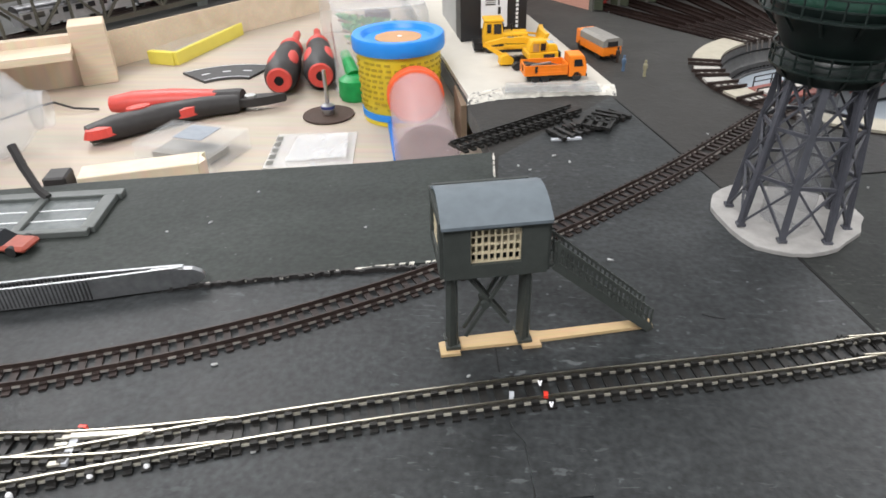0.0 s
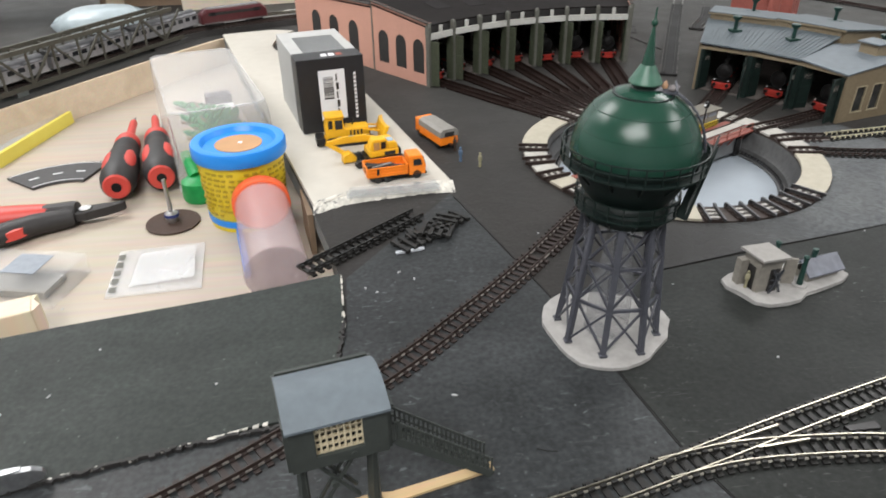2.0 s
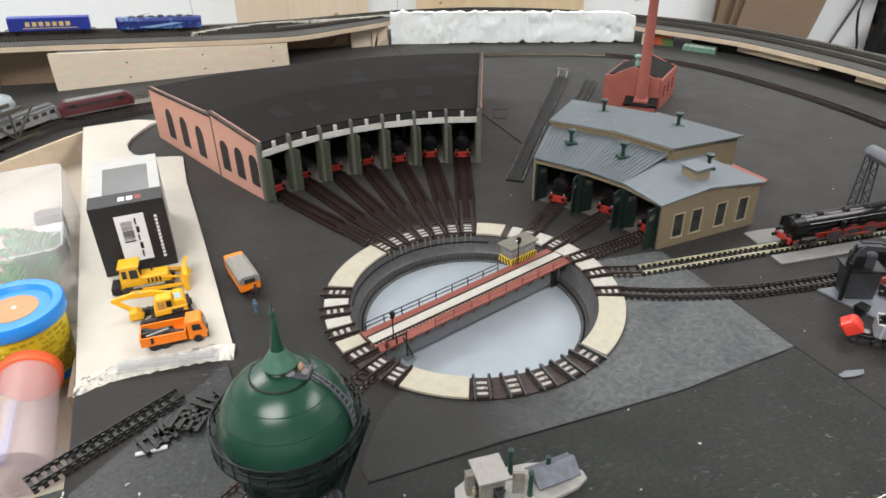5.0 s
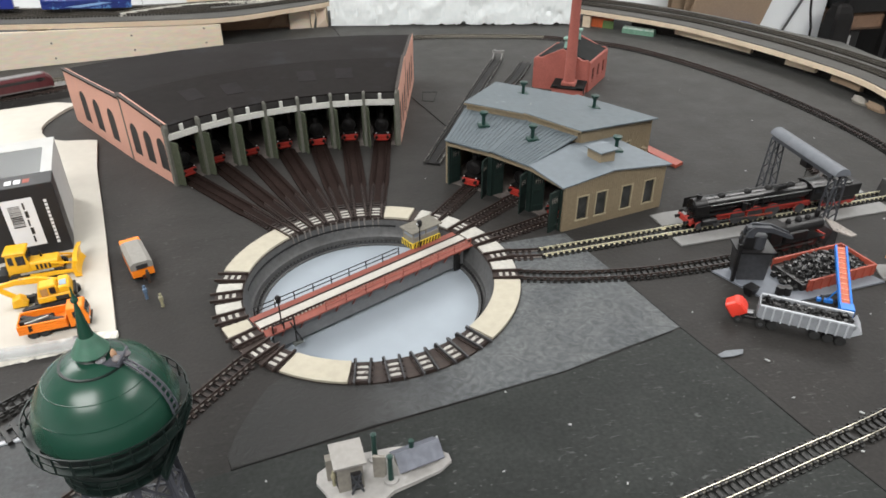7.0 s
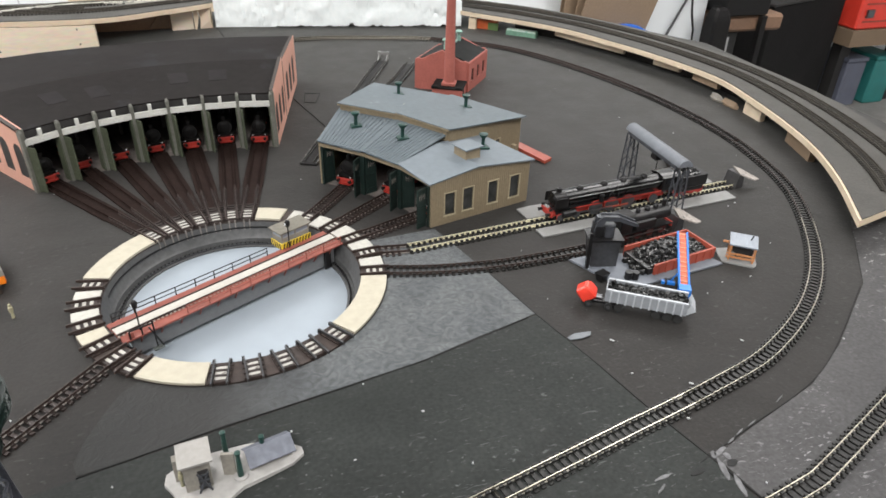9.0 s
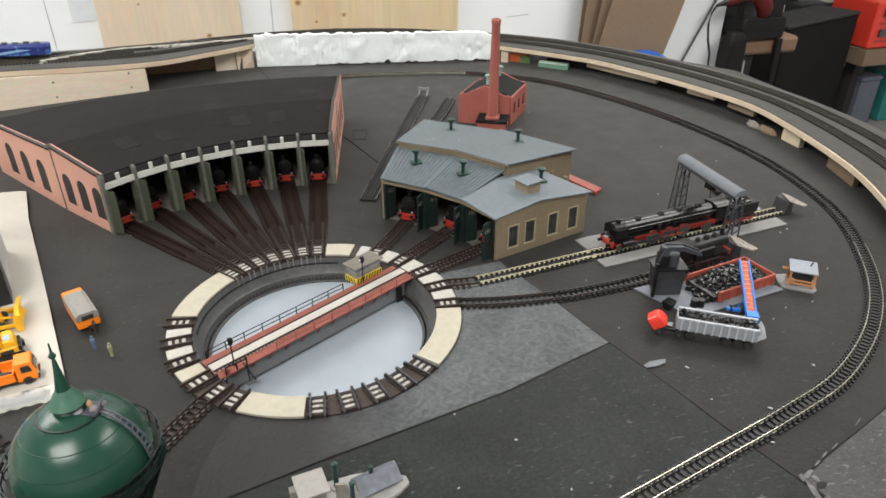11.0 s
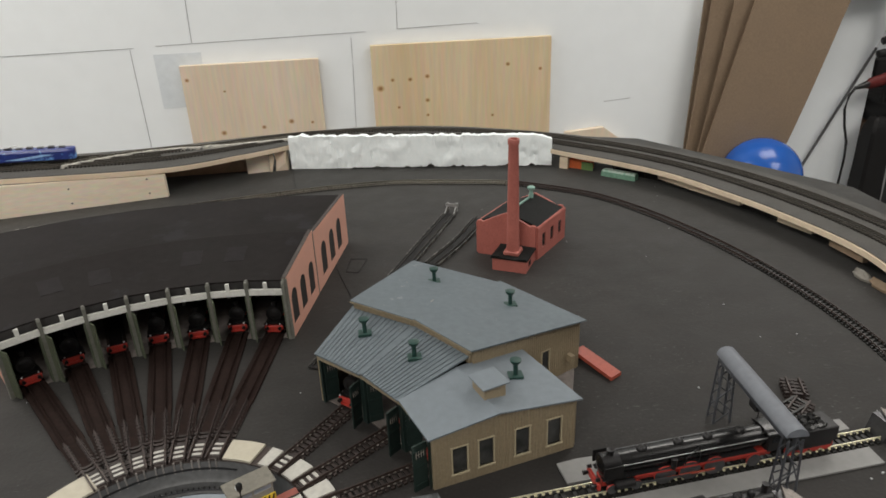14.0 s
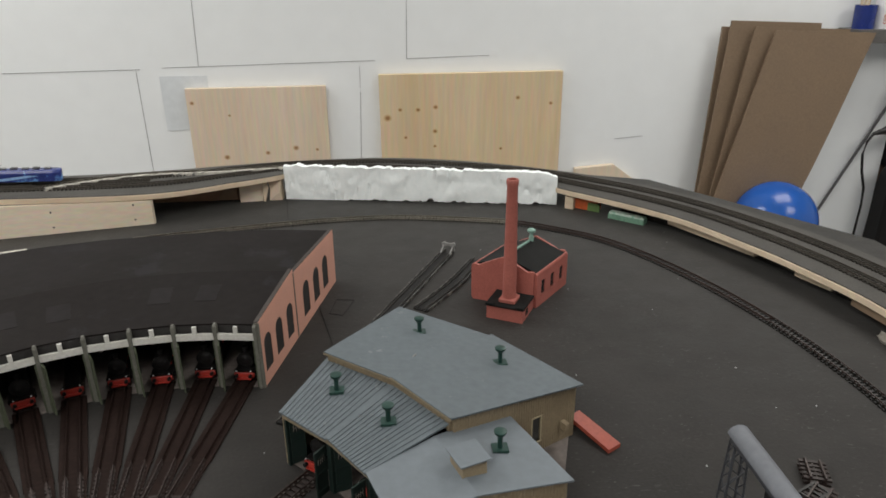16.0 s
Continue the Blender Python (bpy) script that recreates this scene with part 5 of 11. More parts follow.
for i, f in enumerate(F):
    rot = Matrix.Translation(f) @ Matrix.Rotation(radians(EDGES[i]), 4, "Z")
    part("pier", box(B(), -0.0022, 0.0022, -0.0014, 0.0014, 0, 0.0500, rot), GREY_TRIM, rh, "grey pier between the bays")
    part("pier_cap", loft(B(), [[rot @ Vector((x * k, y * k, z)) for x, y in ((-0.0026, -0.0015), (0.0026, -0.0015), (0.0026, 0.0015), (-0.0026, 0.0015))] for z, k in ((0.0500, 1), (0.0572, 1), (0.0592, 0.55))]), GREY_TRIM, rh)
    for s in (-1, 1):
        if (i == 0 and s < 0) or (i == 7 and s > 0):
            continue
        q = rot @ Matrix.Translation((-0.002, s * 0.0020, 0)) @ Matrix.Rotation(radians(196 if s < 0 else 6), 4, "Z")
        door = part("door_leaf", box(B(), 0, 0.0082, -0.0006, 0.0006, 0.0012, 0.0440, q), DOOR_OLIVE, rh, "open olive-green door leaf")
        for z in (0.008, 0.024, 0.040):
            part("door_rail", box(B(), 0.0003, 0.0079, -0.0009, 0.0009, z - 0.0008, z + 0.0008, q), DOOR_OLIVE, door)
    # partition far inside
    if 0 < i < 7:
        part("inner_post", box(B(), 0.08, 0.083, -0.0015, 0.0015, 0, 0.060, rot), SHED_FLOOR, rh)
part("shed_floor", sheet(B(), [tuple(p.xy) for p in F] + [tuple((p * 0.995).xy) for p in K[::-1]], (), 0.0007, 0.0006), SHED_FLOOR, rh)

# ---- three-bay engine shed ----
es = thing("engine_shed", "three-bay tan engine shed with grey sheet roofs and green vents", "engine shed")
EA = [14.2, 28.5, 43.5, 58.6]
RF2, RM, RN, RB2 = 0.1675, 0.2270, 0.2705, 0.3340
EF, EM, EB = [polar(RF2 + (0.004 if i == 3 else 0), a) for i, a in enumerate(EA)], [polar(RM, a) for a in EA], [polar(RB2, a) for a in EA]
EN = [polar(RN, a) for a in EA[:2]]


def siding(a, b, z0, t0, t1, holes, label="tan boarded wall", ridge=None):
    """Boarded wall with framed windows; battens are pieces of their own."""
    sub = part("wall", wall_panel(B(), a, b, z0, t0, t1, 0.0022, holes, False), TAN, es, label)
    d = (b - a).normalized()
    L = (b - a).length
    m = Matrix.Translation(a) @ Matrix.Rotation(math.atan2(d.y, d.x), 4, "Z")
    n = int(L / 0.0021)
    for i in range(n):
        x = (i + 0.5) * L / n
        top = t0 + (t1 - t0) * x / L - 0.0006
        spans = [(z0 + 0.0004, top)]
        for s, w, lo, hi in holes:
            if abs(x - s) < w / 2 + 0.0012:
                spans = [(z0 + 0.0004, lo - 0.0012), (hi + 0.001, top)]
        for lo, hi in spans:
            part("batten", box(B(), x - 0.0004, x + 0.0004, -0.0026, -0.0021, lo, hi, m), TAN, sub)
    for s, w, lo, hi in holes:
        part("window_pane", box(B(), s - w / 2, s + w / 2, -0.0012, -0.0008, lo, hi, m), SHED_PANE, sub)
        for x0, x1, z0_, z1_ in ((s - w / 2 - 0.0008, s - w / 2, lo, hi), (s + w / 2, s + w / 2 + 0.0008, lo, hi), (s - w / 2 - 0.0012, s + w / 2 + 0.0012, hi, hi + 0.001), (s - w / 2 - 0.0014, s + w / 2 + 0.0014, lo - 0.0012, lo)):
            part("window_frame", box(B(), x0, x1, -0.0032 if z1_ == lo else -0.0028, 0.0002, z0_, z1_, m), FRAME_TAN, sub)
    return sub


# the wall panel's outer face lies on the right-hand side of its direction
ZE, ZMID, ZR = 0.0412, 0.0470, 0.0405
half = EF[0].lerp(EN[0], 0.45)
siding(EF[0], half, 0, ZE, ZMID, [((half - EF[0]).length * 0.40, 0.0102, 0.0085, 0.0290), ((half - EF[0]).length * 0.93, 0.0102, 0.0085, 0.0300)][:1] + [((half - EF[0]).length * 0.80, 0.0102, 0.0085, 0.0295)])
siding(half, EN[0], 0, ZMID, ZR, [((EN[0] - half).length * 0.30, 0.0102, 0.0085, 0.0295), ((EN[0] - half).length * 0.72, 0.0102, 0.0085, 0.0295)])
siding(EN[0], EN[1], 0, ZR, ZR, [])
siding(EN[1] * 1.0, EB[1], 0, 0.0520, 0.0440, [((EB[1] - EN[1]).length * 0.42, 0.0075, 0.010, 0.030)])
siding(EB[1], EB[2], 0, 0.0440, 0.0440, [])
siding(EB[2], EB[3], 0, 0.0440, 0.0440, [])
siding(EB[3], EF[3], 0, 0.0440, 0.0440, [])
siding(EM[1], EB[1] * 0.999, 0.030, 0.0585, 0.0440, [])
part("meter_box", box(B(), -0.002, 0.002, -0.003, 0.003, 0.012, 0.018, Matrix.Translation(polar(0.322, 27.6)) @ Matrix.Rotation(radians(28), 4, "Z")), TAN, es)
for i in (1, 2):
    siding(EM[i + 1] + UP * 0, EM[i] + UP * 0, 0.0480, 0.0590, 0.0590, [], "tan clerestory wall")


def roof_slab(pts, thick, name, mat, label):
    top = [Vector(p) for p in pts]
    return part(name, loft(B(), [[p - UP * thick for p in top], top]), mat, es, label)


def at_z(p, z, grow=1.0):
    return Vector((p.x * grow, p.y * grow, z))


out_lo, out_hi = Matrix.Rotation(radians(-1.1), 3, "Z"), Matrix.Rotation(radians(0.7), 3, "Z")
mid0, mid1 = EF[0].lerp(EN[0], 0.45), EF[1].lerp(EN[1], 0.45)
roof_slab([out_lo @ at_z(EF[0], ZE + 0.0004, 0.985), at_z(EF[1], ZE + 0.003, 0.985), at_z(mid1, ZMID + 0.0026), out_lo @ at_z(mid0, ZMID + 0.0012)], 0.0012, "roof_panel", ES_ROOF_PALE, "pale grey sheet roof, front slope")
roof_slab([out_lo @ at_z(mid0, ZMID + 0.0012), at_z(mid1, ZMID + 0.0026), out_hi @ at_z(EN[1], ZR + 0.0012, 1.012), out_lo @ at_z(EN[0], ZR + 0.0014, 1.012)], 0.0012, "roof_panel", ES_ROOF_PALE, "pale grey sheet roof, rear slope")
for i in (1, 2):
    e = 0.0448 if i == 1 else 0.0452
    a, b = at_z(EF[i], 0.0440, 0.980), at_z(EF[i + 1], 0.0448, 0.985)
    c, d = at_z(EM[i + 1], 0.0550, 1.002), at_z(EM[i], 0.0545, 1.002)
    if i == 2:
        b, c = out_hi @ b, out_hi @ c
    roof_slab([a, b, c, d], 0.0012, "roof_panel", ES_ROOF, "weathered blue-grey corrugated roof")
    for k in range(1, 14):
        t = k / 14
        p, q = a.lerp(b, t), d.lerp(c, t)
        part("roof_seam", bar(B(), p + UP * 0.0002, q + UP * 0.0002, 0.0007, 0.0006), ES_ROOF, es)
    a, b = at_z(EM[i], 0.0608, 0.985), at_z(EM[i + 1], 0.0618, 0.985)
    c, d = at_z(EB[i + 1], 0.0462, 1.012), at_z(EB[i], 0.0452, 1.008)
    if i == 2:
        b, c = out_hi @ b, out_hi @ c
    else:
        a, d = out_lo @ a, out_lo @ d
    roof_slab([a, b, c, d], 0.0012, "roof_panel", ES_ROOF, "smooth blue-grey sheet roof")
    part("eave_board", bar(B(), a - UP * 0.0015, b - UP * 0.0015, 0.0008, 0.0014), TAN, es)


def roof_vent(r, deg, z, mat=GREEN_DARK):
    v = part("roof_vent", lathe(B(), [(0.0017, 0), (0.0017, 0.0080), (0.0021, 0.0090), (0.0037, 0.0108), (0.0041, 0.0120), (0.0041, 0.0126), (0.0030, 0.0130), (0, 0.0128)], 16), mat, es, "dark green chimney vent", smooth=40, at=Matrix.Translation(polar(r, deg, z)))
    part("vent_foot", box(B(), -0.0050, 0.0050, -0.0042, 0.0042, -0.0014, 0.0006), mat, v)


for r, deg, w, d, turn in ((0.288, 56.4, 0.0026, 0.0011, 30), (0.283, 55.2, 0.0018, 0.0010, 10), (0.262, 46.5, 0.0030, 0.0007, 60), (0.292, 43.0, 0.0024, 0.0008, 20)):
    z = 0.0607 - (r - 0.2236) * 0.137
    part("roof_scuff", prism(B(), [(w * math.cos(q) * rng.uniform(0.6, 1.1), d * math.sin(q) * rng.uniform(0.6, 1.1)) for q in [2 * math.pi * k / 9 for k in range(9)]], -0.0006, 0.0004, Matrix.Translation(polar(r, deg, z)) @ Matrix.Rotation(radians(turn), 4, "Z")), PLATE_GREY, es, "pale flake on the roof")
roof_vent(0.1985, 36.5, 0.0512)
roof_vent(0.2005, 51.5, 0.0515)
roof_vent(0.3045, 36.9, 0.0498)
roof_vent(0.301, 51.6, 0.0500)
roof_vent(0.2450, 21.8, 0.0458)
dormer = part("roof_box", box(B(), -0.0080, 0.0080, -0.0080, 0.0080, -0.004, 0.0092), TAN, es, "tan box with a flat grey lid on the roof", at=Matrix.Translation(polar(0.2180, 19.5, 0.0478)) @ Matrix.Rotation(radians(20), 4, "Z"))
part("lid", box(B(), -0.0102, 0.0102, -0.0102, 0.0102, 0.0092, 0.0104), ES_ROOF_PALE, dormer, bevel=0.0002)
for i in range(3):
    a, b = EF[i], EF[i + 1]
    ang = math.atan2((b - a).y, (b - a).x)
    L = (b - a).length
    m = Matrix.Translation((a + b) / 2) @ Matrix.Rotation(ang, 4, "Z")
    part("door_header", box(B(), -L / 2, L / 2, -0.001, 0.001, 0.0385, 0.0415), TAN, es, at=m)
    for s in (-1, 1):
        part("door_post", box(B(), s * (L / 2 - 0.0012) - 0.0012, s * (L / 2 - 0.0012) + 0.0012, -0.0012, 0.0012, 0, 0.0385), SHED_GREEN, es, at=m)
        q = m @ Matrix.Translation((s * (L / 2 - 0.0028), -0.0008 if s > 0 else 0.0020, 0)) @ Matrix.Rotation(radians(250 if s > 0 else 97), 4, "Z")
        door = part("door_leaf", box(B(), 0, 0.0104, -0.0006, 0.0006, 0.0012, 0.0375), SHED_GREEN, es, "open dark green shed door with panes", at=q)
        for y in (-0.0009, 0.0005):
            part("door_pane", box(B(), 0.0024, 0.0081, y, y + 0.0004, 0.0275, 0.0330), GLASS_DARK, door)
            part("door_glazing_bar", box(B(), 0.0024, 0.0082, y - 0.0001, y + 0.0005, 0.0301, 0.0304), HUT_WALL, door)
            for x in (0.0024, 0.0042, 0.0060, 0.0078):
                part("door_glazing_bar", box(B(), x, x + 0.0004, y - 0.0001, y + 0.0005, 0.0275, 0.0330), HUT_WALL, door)
        for z in (0.006, 0.020, 0.0325):
            part("door_batten", box(B(), 0.0004, 0.0100, -0.0010, 0.0010, z - 0.0007, z + 0.0007), SHED_GREEN, door)
part("shed_floor", sheet(B(), [tuple((p * 1.01).xy) for p in EF] + [tuple((p * 0.995).xy) for p in EB[:0:-1]] + [tuple((EN[0] * 0.995).xy)], (), 0.0007, 0.0006), SHED_FLOOR, es)
ramp = thing("loading_ramp", "red plastic ramp lying behind the shed", "ramp")
part("plank", loft(B(), [[Vector(p) for p in ((0.2950, 0.1700, 0.004), (0.3045, 0.1765, 0.004), (0.3045, 0.1765, 0.0075), (0.2950, 0.1700, 0.0075))], [Vector(p) for p in ((0.3140, 0.1330, 0.0004), (0.3245, 0.1395, 0.0004), (0.3245, 0.1395, 0.0035), (0.3140, 0.1330, 0.0035))]]), BIN_RED, ramp)
part("leg", box(B(), 0.2965, 0.3025, 0.169, 0.174, 0.0, 0.004), BIN_RED, ramp)

# ---- boiler house with the tall chimney ----
ph = thing("boiler_house", "red brick boiler house with a tall chimney", "building")
A, Bq, C, D = Vector((0.2535, 0.3955, 0)), Vector((0.3105, 0.3640, 0)), Vector((0.3565, 0.4190, 0)), Vector((0.2995, 0.4505, 0))
EAVE, RIDGE = 0.0365, 0.0505


def gable(p, q, nm, thick):
    """A gable wall with raised shoulders and a curved top."""
    d = (q - p)
    L = d.length
    prof = [(0, 0), (L, 0), (L, EAVE + 0.0035), (L * 0.94, EAVE + 0.0035)]
    for i in range(9):
        t = i / 8
        prof.append((L * (0.9 - 0.8 * t), EAVE + 0.0025 + (RIDGE - EAVE) * (1 - abs(2 * t - 1)) ** 0.9 * 0.92))
    prof += [(L * 0.06, EAVE + 0.0035), (0, EAVE + 0.0035)]
    dn = d.normalized()
    n = Vector((-dn.y, dn.x, 0))
    m = Matrix(((dn.x, 0, n.x, p.x), (dn.y, 0, n.y, p.y), (0, 1, 0, 0), (0, 0, 0, 1)))
    bm = B()
    sheet(bm, prof, (), 0, thick)
    for v in bm.verts:
        v.co = m @ v.co
    return part(nm, bm, BRICK, ph, "red brick gable with a curved top")


gable(A, Bq, "gable_wall", 0.003)
gable(D, C, "gable_wall", 0.003)


def brick_wall(a, b, top, nwin):
    L = (b - a).length
    holes = [(L * (i + 0.7) / (nwin + 0.4), 0.0085, 0.012, 0.027) for i in range(nwin)]
    sub = part("side_wall", wall_panel(B(), a, b, 0, top, top, 0.003, holes, False), BRICK, ph, "red brick wall with tall windows")
    d = (b - a).normalized()
    m = Matrix.Translation(a) @ Matrix.Rotation(math.atan2(d.y, d.x), 4, "Z")
    for s, w, lo, hi in holes:
        part("window_pane", box(B(), s - w / 2, s + w / 2, -0.0018, -0.0014, lo, hi, m), GLASS_DARK, sub)
        for x in (s - w / 2 + 0.0005, s, s + w / 2 - 0.0005):
            part("glazing_bar", box(B(), x - 0.0005, x + 0.0005, -0.0014, -0.0006, lo, hi, m), FRAME_TAN, sub)
        part("sill", box(B(), s - w / 2 - 0.001, s + w / 2 + 0.001, -0.0042, -0.001, lo - 0.0012, lo, m), BRICK, sub)
    part("cornice", bar(B(), a + UP * (top + 0.0004), b + UP * (top + 0.0004), 0.0042, 0.0016), BRICK, sub)


brick_wall(Bq, C, EAVE, 3)
brick_wall(D, A, EAVE, 2)
m0, m1 = (A + Bq) / 2, (D + C) / 2
for e0, e1 in ((A, D), (Bq, C)):
    i0, i1 = m0.lerp(m1, 0.04), m0.lerp(m1, 0.96)
    o0, o1 = e0.lerp(e1, 0.04), e0.lerp(e1, 0.96)
    o0, o1 = i0 + (o0 - i0) * 1.04, i1 + (o1 - i1) * 1.04
    top = [at_z(o0, EAVE + 0.001), at_z(o1, EAVE + 0.001), at_z(i1, RIDGE), at_z(i0, RIDGE)]
    part("roof_slope", loft(B(), [[p - UP * 0.0012 for p in top], top]), SLATE, ph, "dark slate roof slope")
part("ridge_vent", bar(B(), at_z(m0.lerp(m1, 0.1), RIDGE + 0.0006), at_z(m0.lerp(m1, 0.75), RIDGE + 0.0006), 0.0022, 0.0016), VERDIGRIS, ph)
for t in (0.17, 0.82):
    p = m0.lerp(m1, t)
    part("roof_vent", lathe(B(), [(0.0028, 0), (0.0028, 0.005), (0.0020, 0.006), (0.0020, 0.0095), (0.0046, 0.0108), (0.0046, 0.0128), (0.003, 0.0138), (0, 0.0138)], 14, Matrix.Translation(at_z(p, RIDGE - 0.001))), VERDIGRIS, ph, "grey-green roof ventilator", smooth=40)
fd = (Bq - A).normalized()
fn = Vector((fd.y, -fd.x, 0))
am = Matrix(((fd.x, -fn.x, 0, 0.2830), (fd.y, -fn.y, 0, 0.3525), (0, 0, 1, 0), (0, 0, 0, 1)))
annex = part("annex", box(B(), -0.0185, 0.0185, -0.0145, 0.0265, 0, 0.0140), BRICK, ph, "low brick annex", at=am)
part("annex_roof", box(B(), -0.0200, 0.0200, -0.0158, 0.0200, 0.0140, 0.0156), SLATE, annex)
part("hatch", box(B(), 0.0184, 0.0190, -0.004, 0.003, 0.004, 0.010), SLATE, annex)
part("chimney_plinth", box(B(), -0.0085, 0.0085, -0.0085, 0.0085, 0.0156, 0.0200), BRICK, annex, bevel=0.0008)
part("chimney", lathe(B(), [(0, 0.0200), (0.0070, 0.0200), (0.0064, 0.05), (0.0052, 0.134), (0.0058, 0.1355), (0.0060, 0.1392), (0.0055, 0.1405), (0.0040, 0.1405), (0.0040, 0.135), (0, 0.135)], 20), BRICK, annex, "tall tapering red chimney stack", smooth=40)
for s in (-1, 1):
    part("annex_coping", box(B(), s * 0.0150 - 0.004, s * 0.0150 + 0.004, -0.0165, -0.0125, 0.0156, 0.0172), SLATE, annex)

# ---- water tower ----
TWR = Vector((-0.1205, -0.2045, 0))
tower = thing("water_tower", "dark green spherical water tower on a lattice steel base", "water tower", Matrix.Translation(TWR) @ Matrix.Rotation(radians(1.3), 4, "Y") @ Matrix.Rotation(radians(-0.4), 4, "X"))
pad_pts = []
for i in range(28):
    a = 2 * math.pi * i / 28
    r = 0.0305 + 0.0022 * math.sin(3 * a + 1) + rng.uniform(-0.0012, 0.0012)
    pad_pts.append((r * math.cos(a), r * math.sin(a) * 1.0 + 0.001))
tagged(part("plaster_base", prism(B(), pad_pts, 0.0004, 0.0026, Matrix.Translation(TWR)), PLASTER_PAD, bevel=0.0003), "irregular whitish plaster base under the tower", "base")
BZ, TZ, BR, TR = 0.0026, 0.0660, 0.0235, 0.0168
legs = []
for i in range(8):
    a = 22.5 + 45 * i
    legs.append((polar(BR, a, BZ), polar(TR, a, TZ)))
    p0, p1 = legs[-1]
    leg = part("leg", bar(B(), p0, p1, 0.0018, 0.0026), TOWER_GREY, tower, "lilac-grey steel leg")
    part("flange", bar(B(), p0 * 1.03, p1 * 1.03 + UP * -0.001, 0.0028, 0.0006), TOWER_GREY, leg)
    part("foot", box(B(), -0.0017, 0.0017, -0.0017, 0.0017, 0, 0.0012, Matrix.Translation((p0.x, p0.y, BZ))), TOWER_GREY, leg)
for i in range(8):
    a0, a1 = legs[i]
    b0, b1 = legs[(i + 1) % 8]
    for t0, t1 in ((0.02, 0.36), (0.36, 0.68), (0.68, 0.98)):
        part("cross_brace", bar(B(), a0.lerp(a1, t0), b0.lerp(b1, t1), 0.0009, 0.0009), TOWER_GREY, tower)
        part("cross_brace", bar(B(), b0.lerp(b1, t0), a0.lerp(a1, t1), 0.0009, 0.0009), TOWER_GREY, tower)
        part("ring_beam", bar(B(), a0.lerp(a1, t1), b0.lerp(b1, t1), 0.0011, 0.0014), TOWER_GREY, tower)
part("riser_pipe", lathe(B(), [(0, 0.0026), (0.0105, 0.0026), (0.0098, 0.03), (0.0068, 0.04), (0.0062, 0.066), (0, 0.066)], 20), surface("clear_grey_shell", (0.42, 0.43, 0.46), 0.3, alpha=0.22), tower, "cloudy grey inner shell", smooth=40)
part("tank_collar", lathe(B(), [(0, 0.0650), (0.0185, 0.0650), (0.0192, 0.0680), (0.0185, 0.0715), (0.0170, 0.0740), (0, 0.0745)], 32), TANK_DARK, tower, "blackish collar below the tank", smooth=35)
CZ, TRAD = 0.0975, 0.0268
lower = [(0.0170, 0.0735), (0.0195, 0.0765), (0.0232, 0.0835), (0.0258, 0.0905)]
# the shade under the dome is painted into the bowl's blackish green
part("tank_bottom", lathe(B(), [(0, 0.0735)] + lower + [(0.0268, 0.0935), (0, 0.0935)], 40), TANK_DARK, tower, "lower bowl of the tank, its shading painted blackish green", smooth=35)
dome = [(TRAD * math.cos(radians(e)) * 1.0, 0.0935 + TRAD * 1.04 * math.sin(radians(e))) for e in range(0, 79, 6)]
tank = part("tank", lathe(B(), [(0, 0.0935)] + dome + [(0, dome[-1][1])], 48), TANK_GREEN, tower, "glossy bottle-green tank dome", smooth=35)
r, z = TRAD * math.cos(radians(63)), 0.0935 + TRAD * 1.04 * math.sin(radians(63))
part("plate_joint", lathe(B(), [(r - 0.0002, z - 0.0003), (r + 0.00022, z - 0.0003), (r + 0.0001, z + 0.0004), (r - 0.0006, z + 0.0004)], 48), TANK_DARK, tank, "dark seam round the dome")
for e in (24, 44):
    r, z = TRAD * math.cos(radians(e)), 0.0935 + TRAD * 1.04 * math.sin(radians(e))
    part("plate_joint", lathe(B(), [(r - 0.0002, z - 0.0002), (r + 0.00008, z - 0.0002), (r + 0.00004, z + 0.0002), (r - 0.0004, z + 0.0002)], 48), TANK_GREEN, tank)
top = dome[-1][1]
part("neck", lathe(B(), [(0, top - 0.003), (0.0054, top - 0.003), (0.0052, top - 0.0018), (0.0056, top - 0.0012), (0.0051, top - 0.0005), (0.0056, top + 0.0001), (0.0050, top + 0.0007), (0.0055, top + 0.0013), (0.0050, top + 0.0026), (0, top + 0.0027)], 24), TANK_DARK, tower, smooth=30)
part("cap", lathe(B(), [(0, top + 0.0022), (0.0066, top + 0.0020), (0.0067, top + 0.0025), (0.0033, top + 0.0084), (0.0028, top + 0.0092), (0, top + 0.0093)], 28), TANK_CAP, tower, "pale green conical cap", smooth=35)
part("spire", lathe(B(), [(0, top + 0.0088), (0.0028, top + 0.0088), (0.0016, top + 0.0160), (0.0007, top + 0.0231), (0.0005, top + 0.0236), (0.0013, top + 0.0244), (0.0014, top + 0.0252), (0.0009, top + 0.0260), (0.0005, top + 0.0266), (0.0003, top + 0.0306), (0, top + 0.0308)], 14), TANK_GREEN, tower, "green spire with a ball finial", smooth=40)


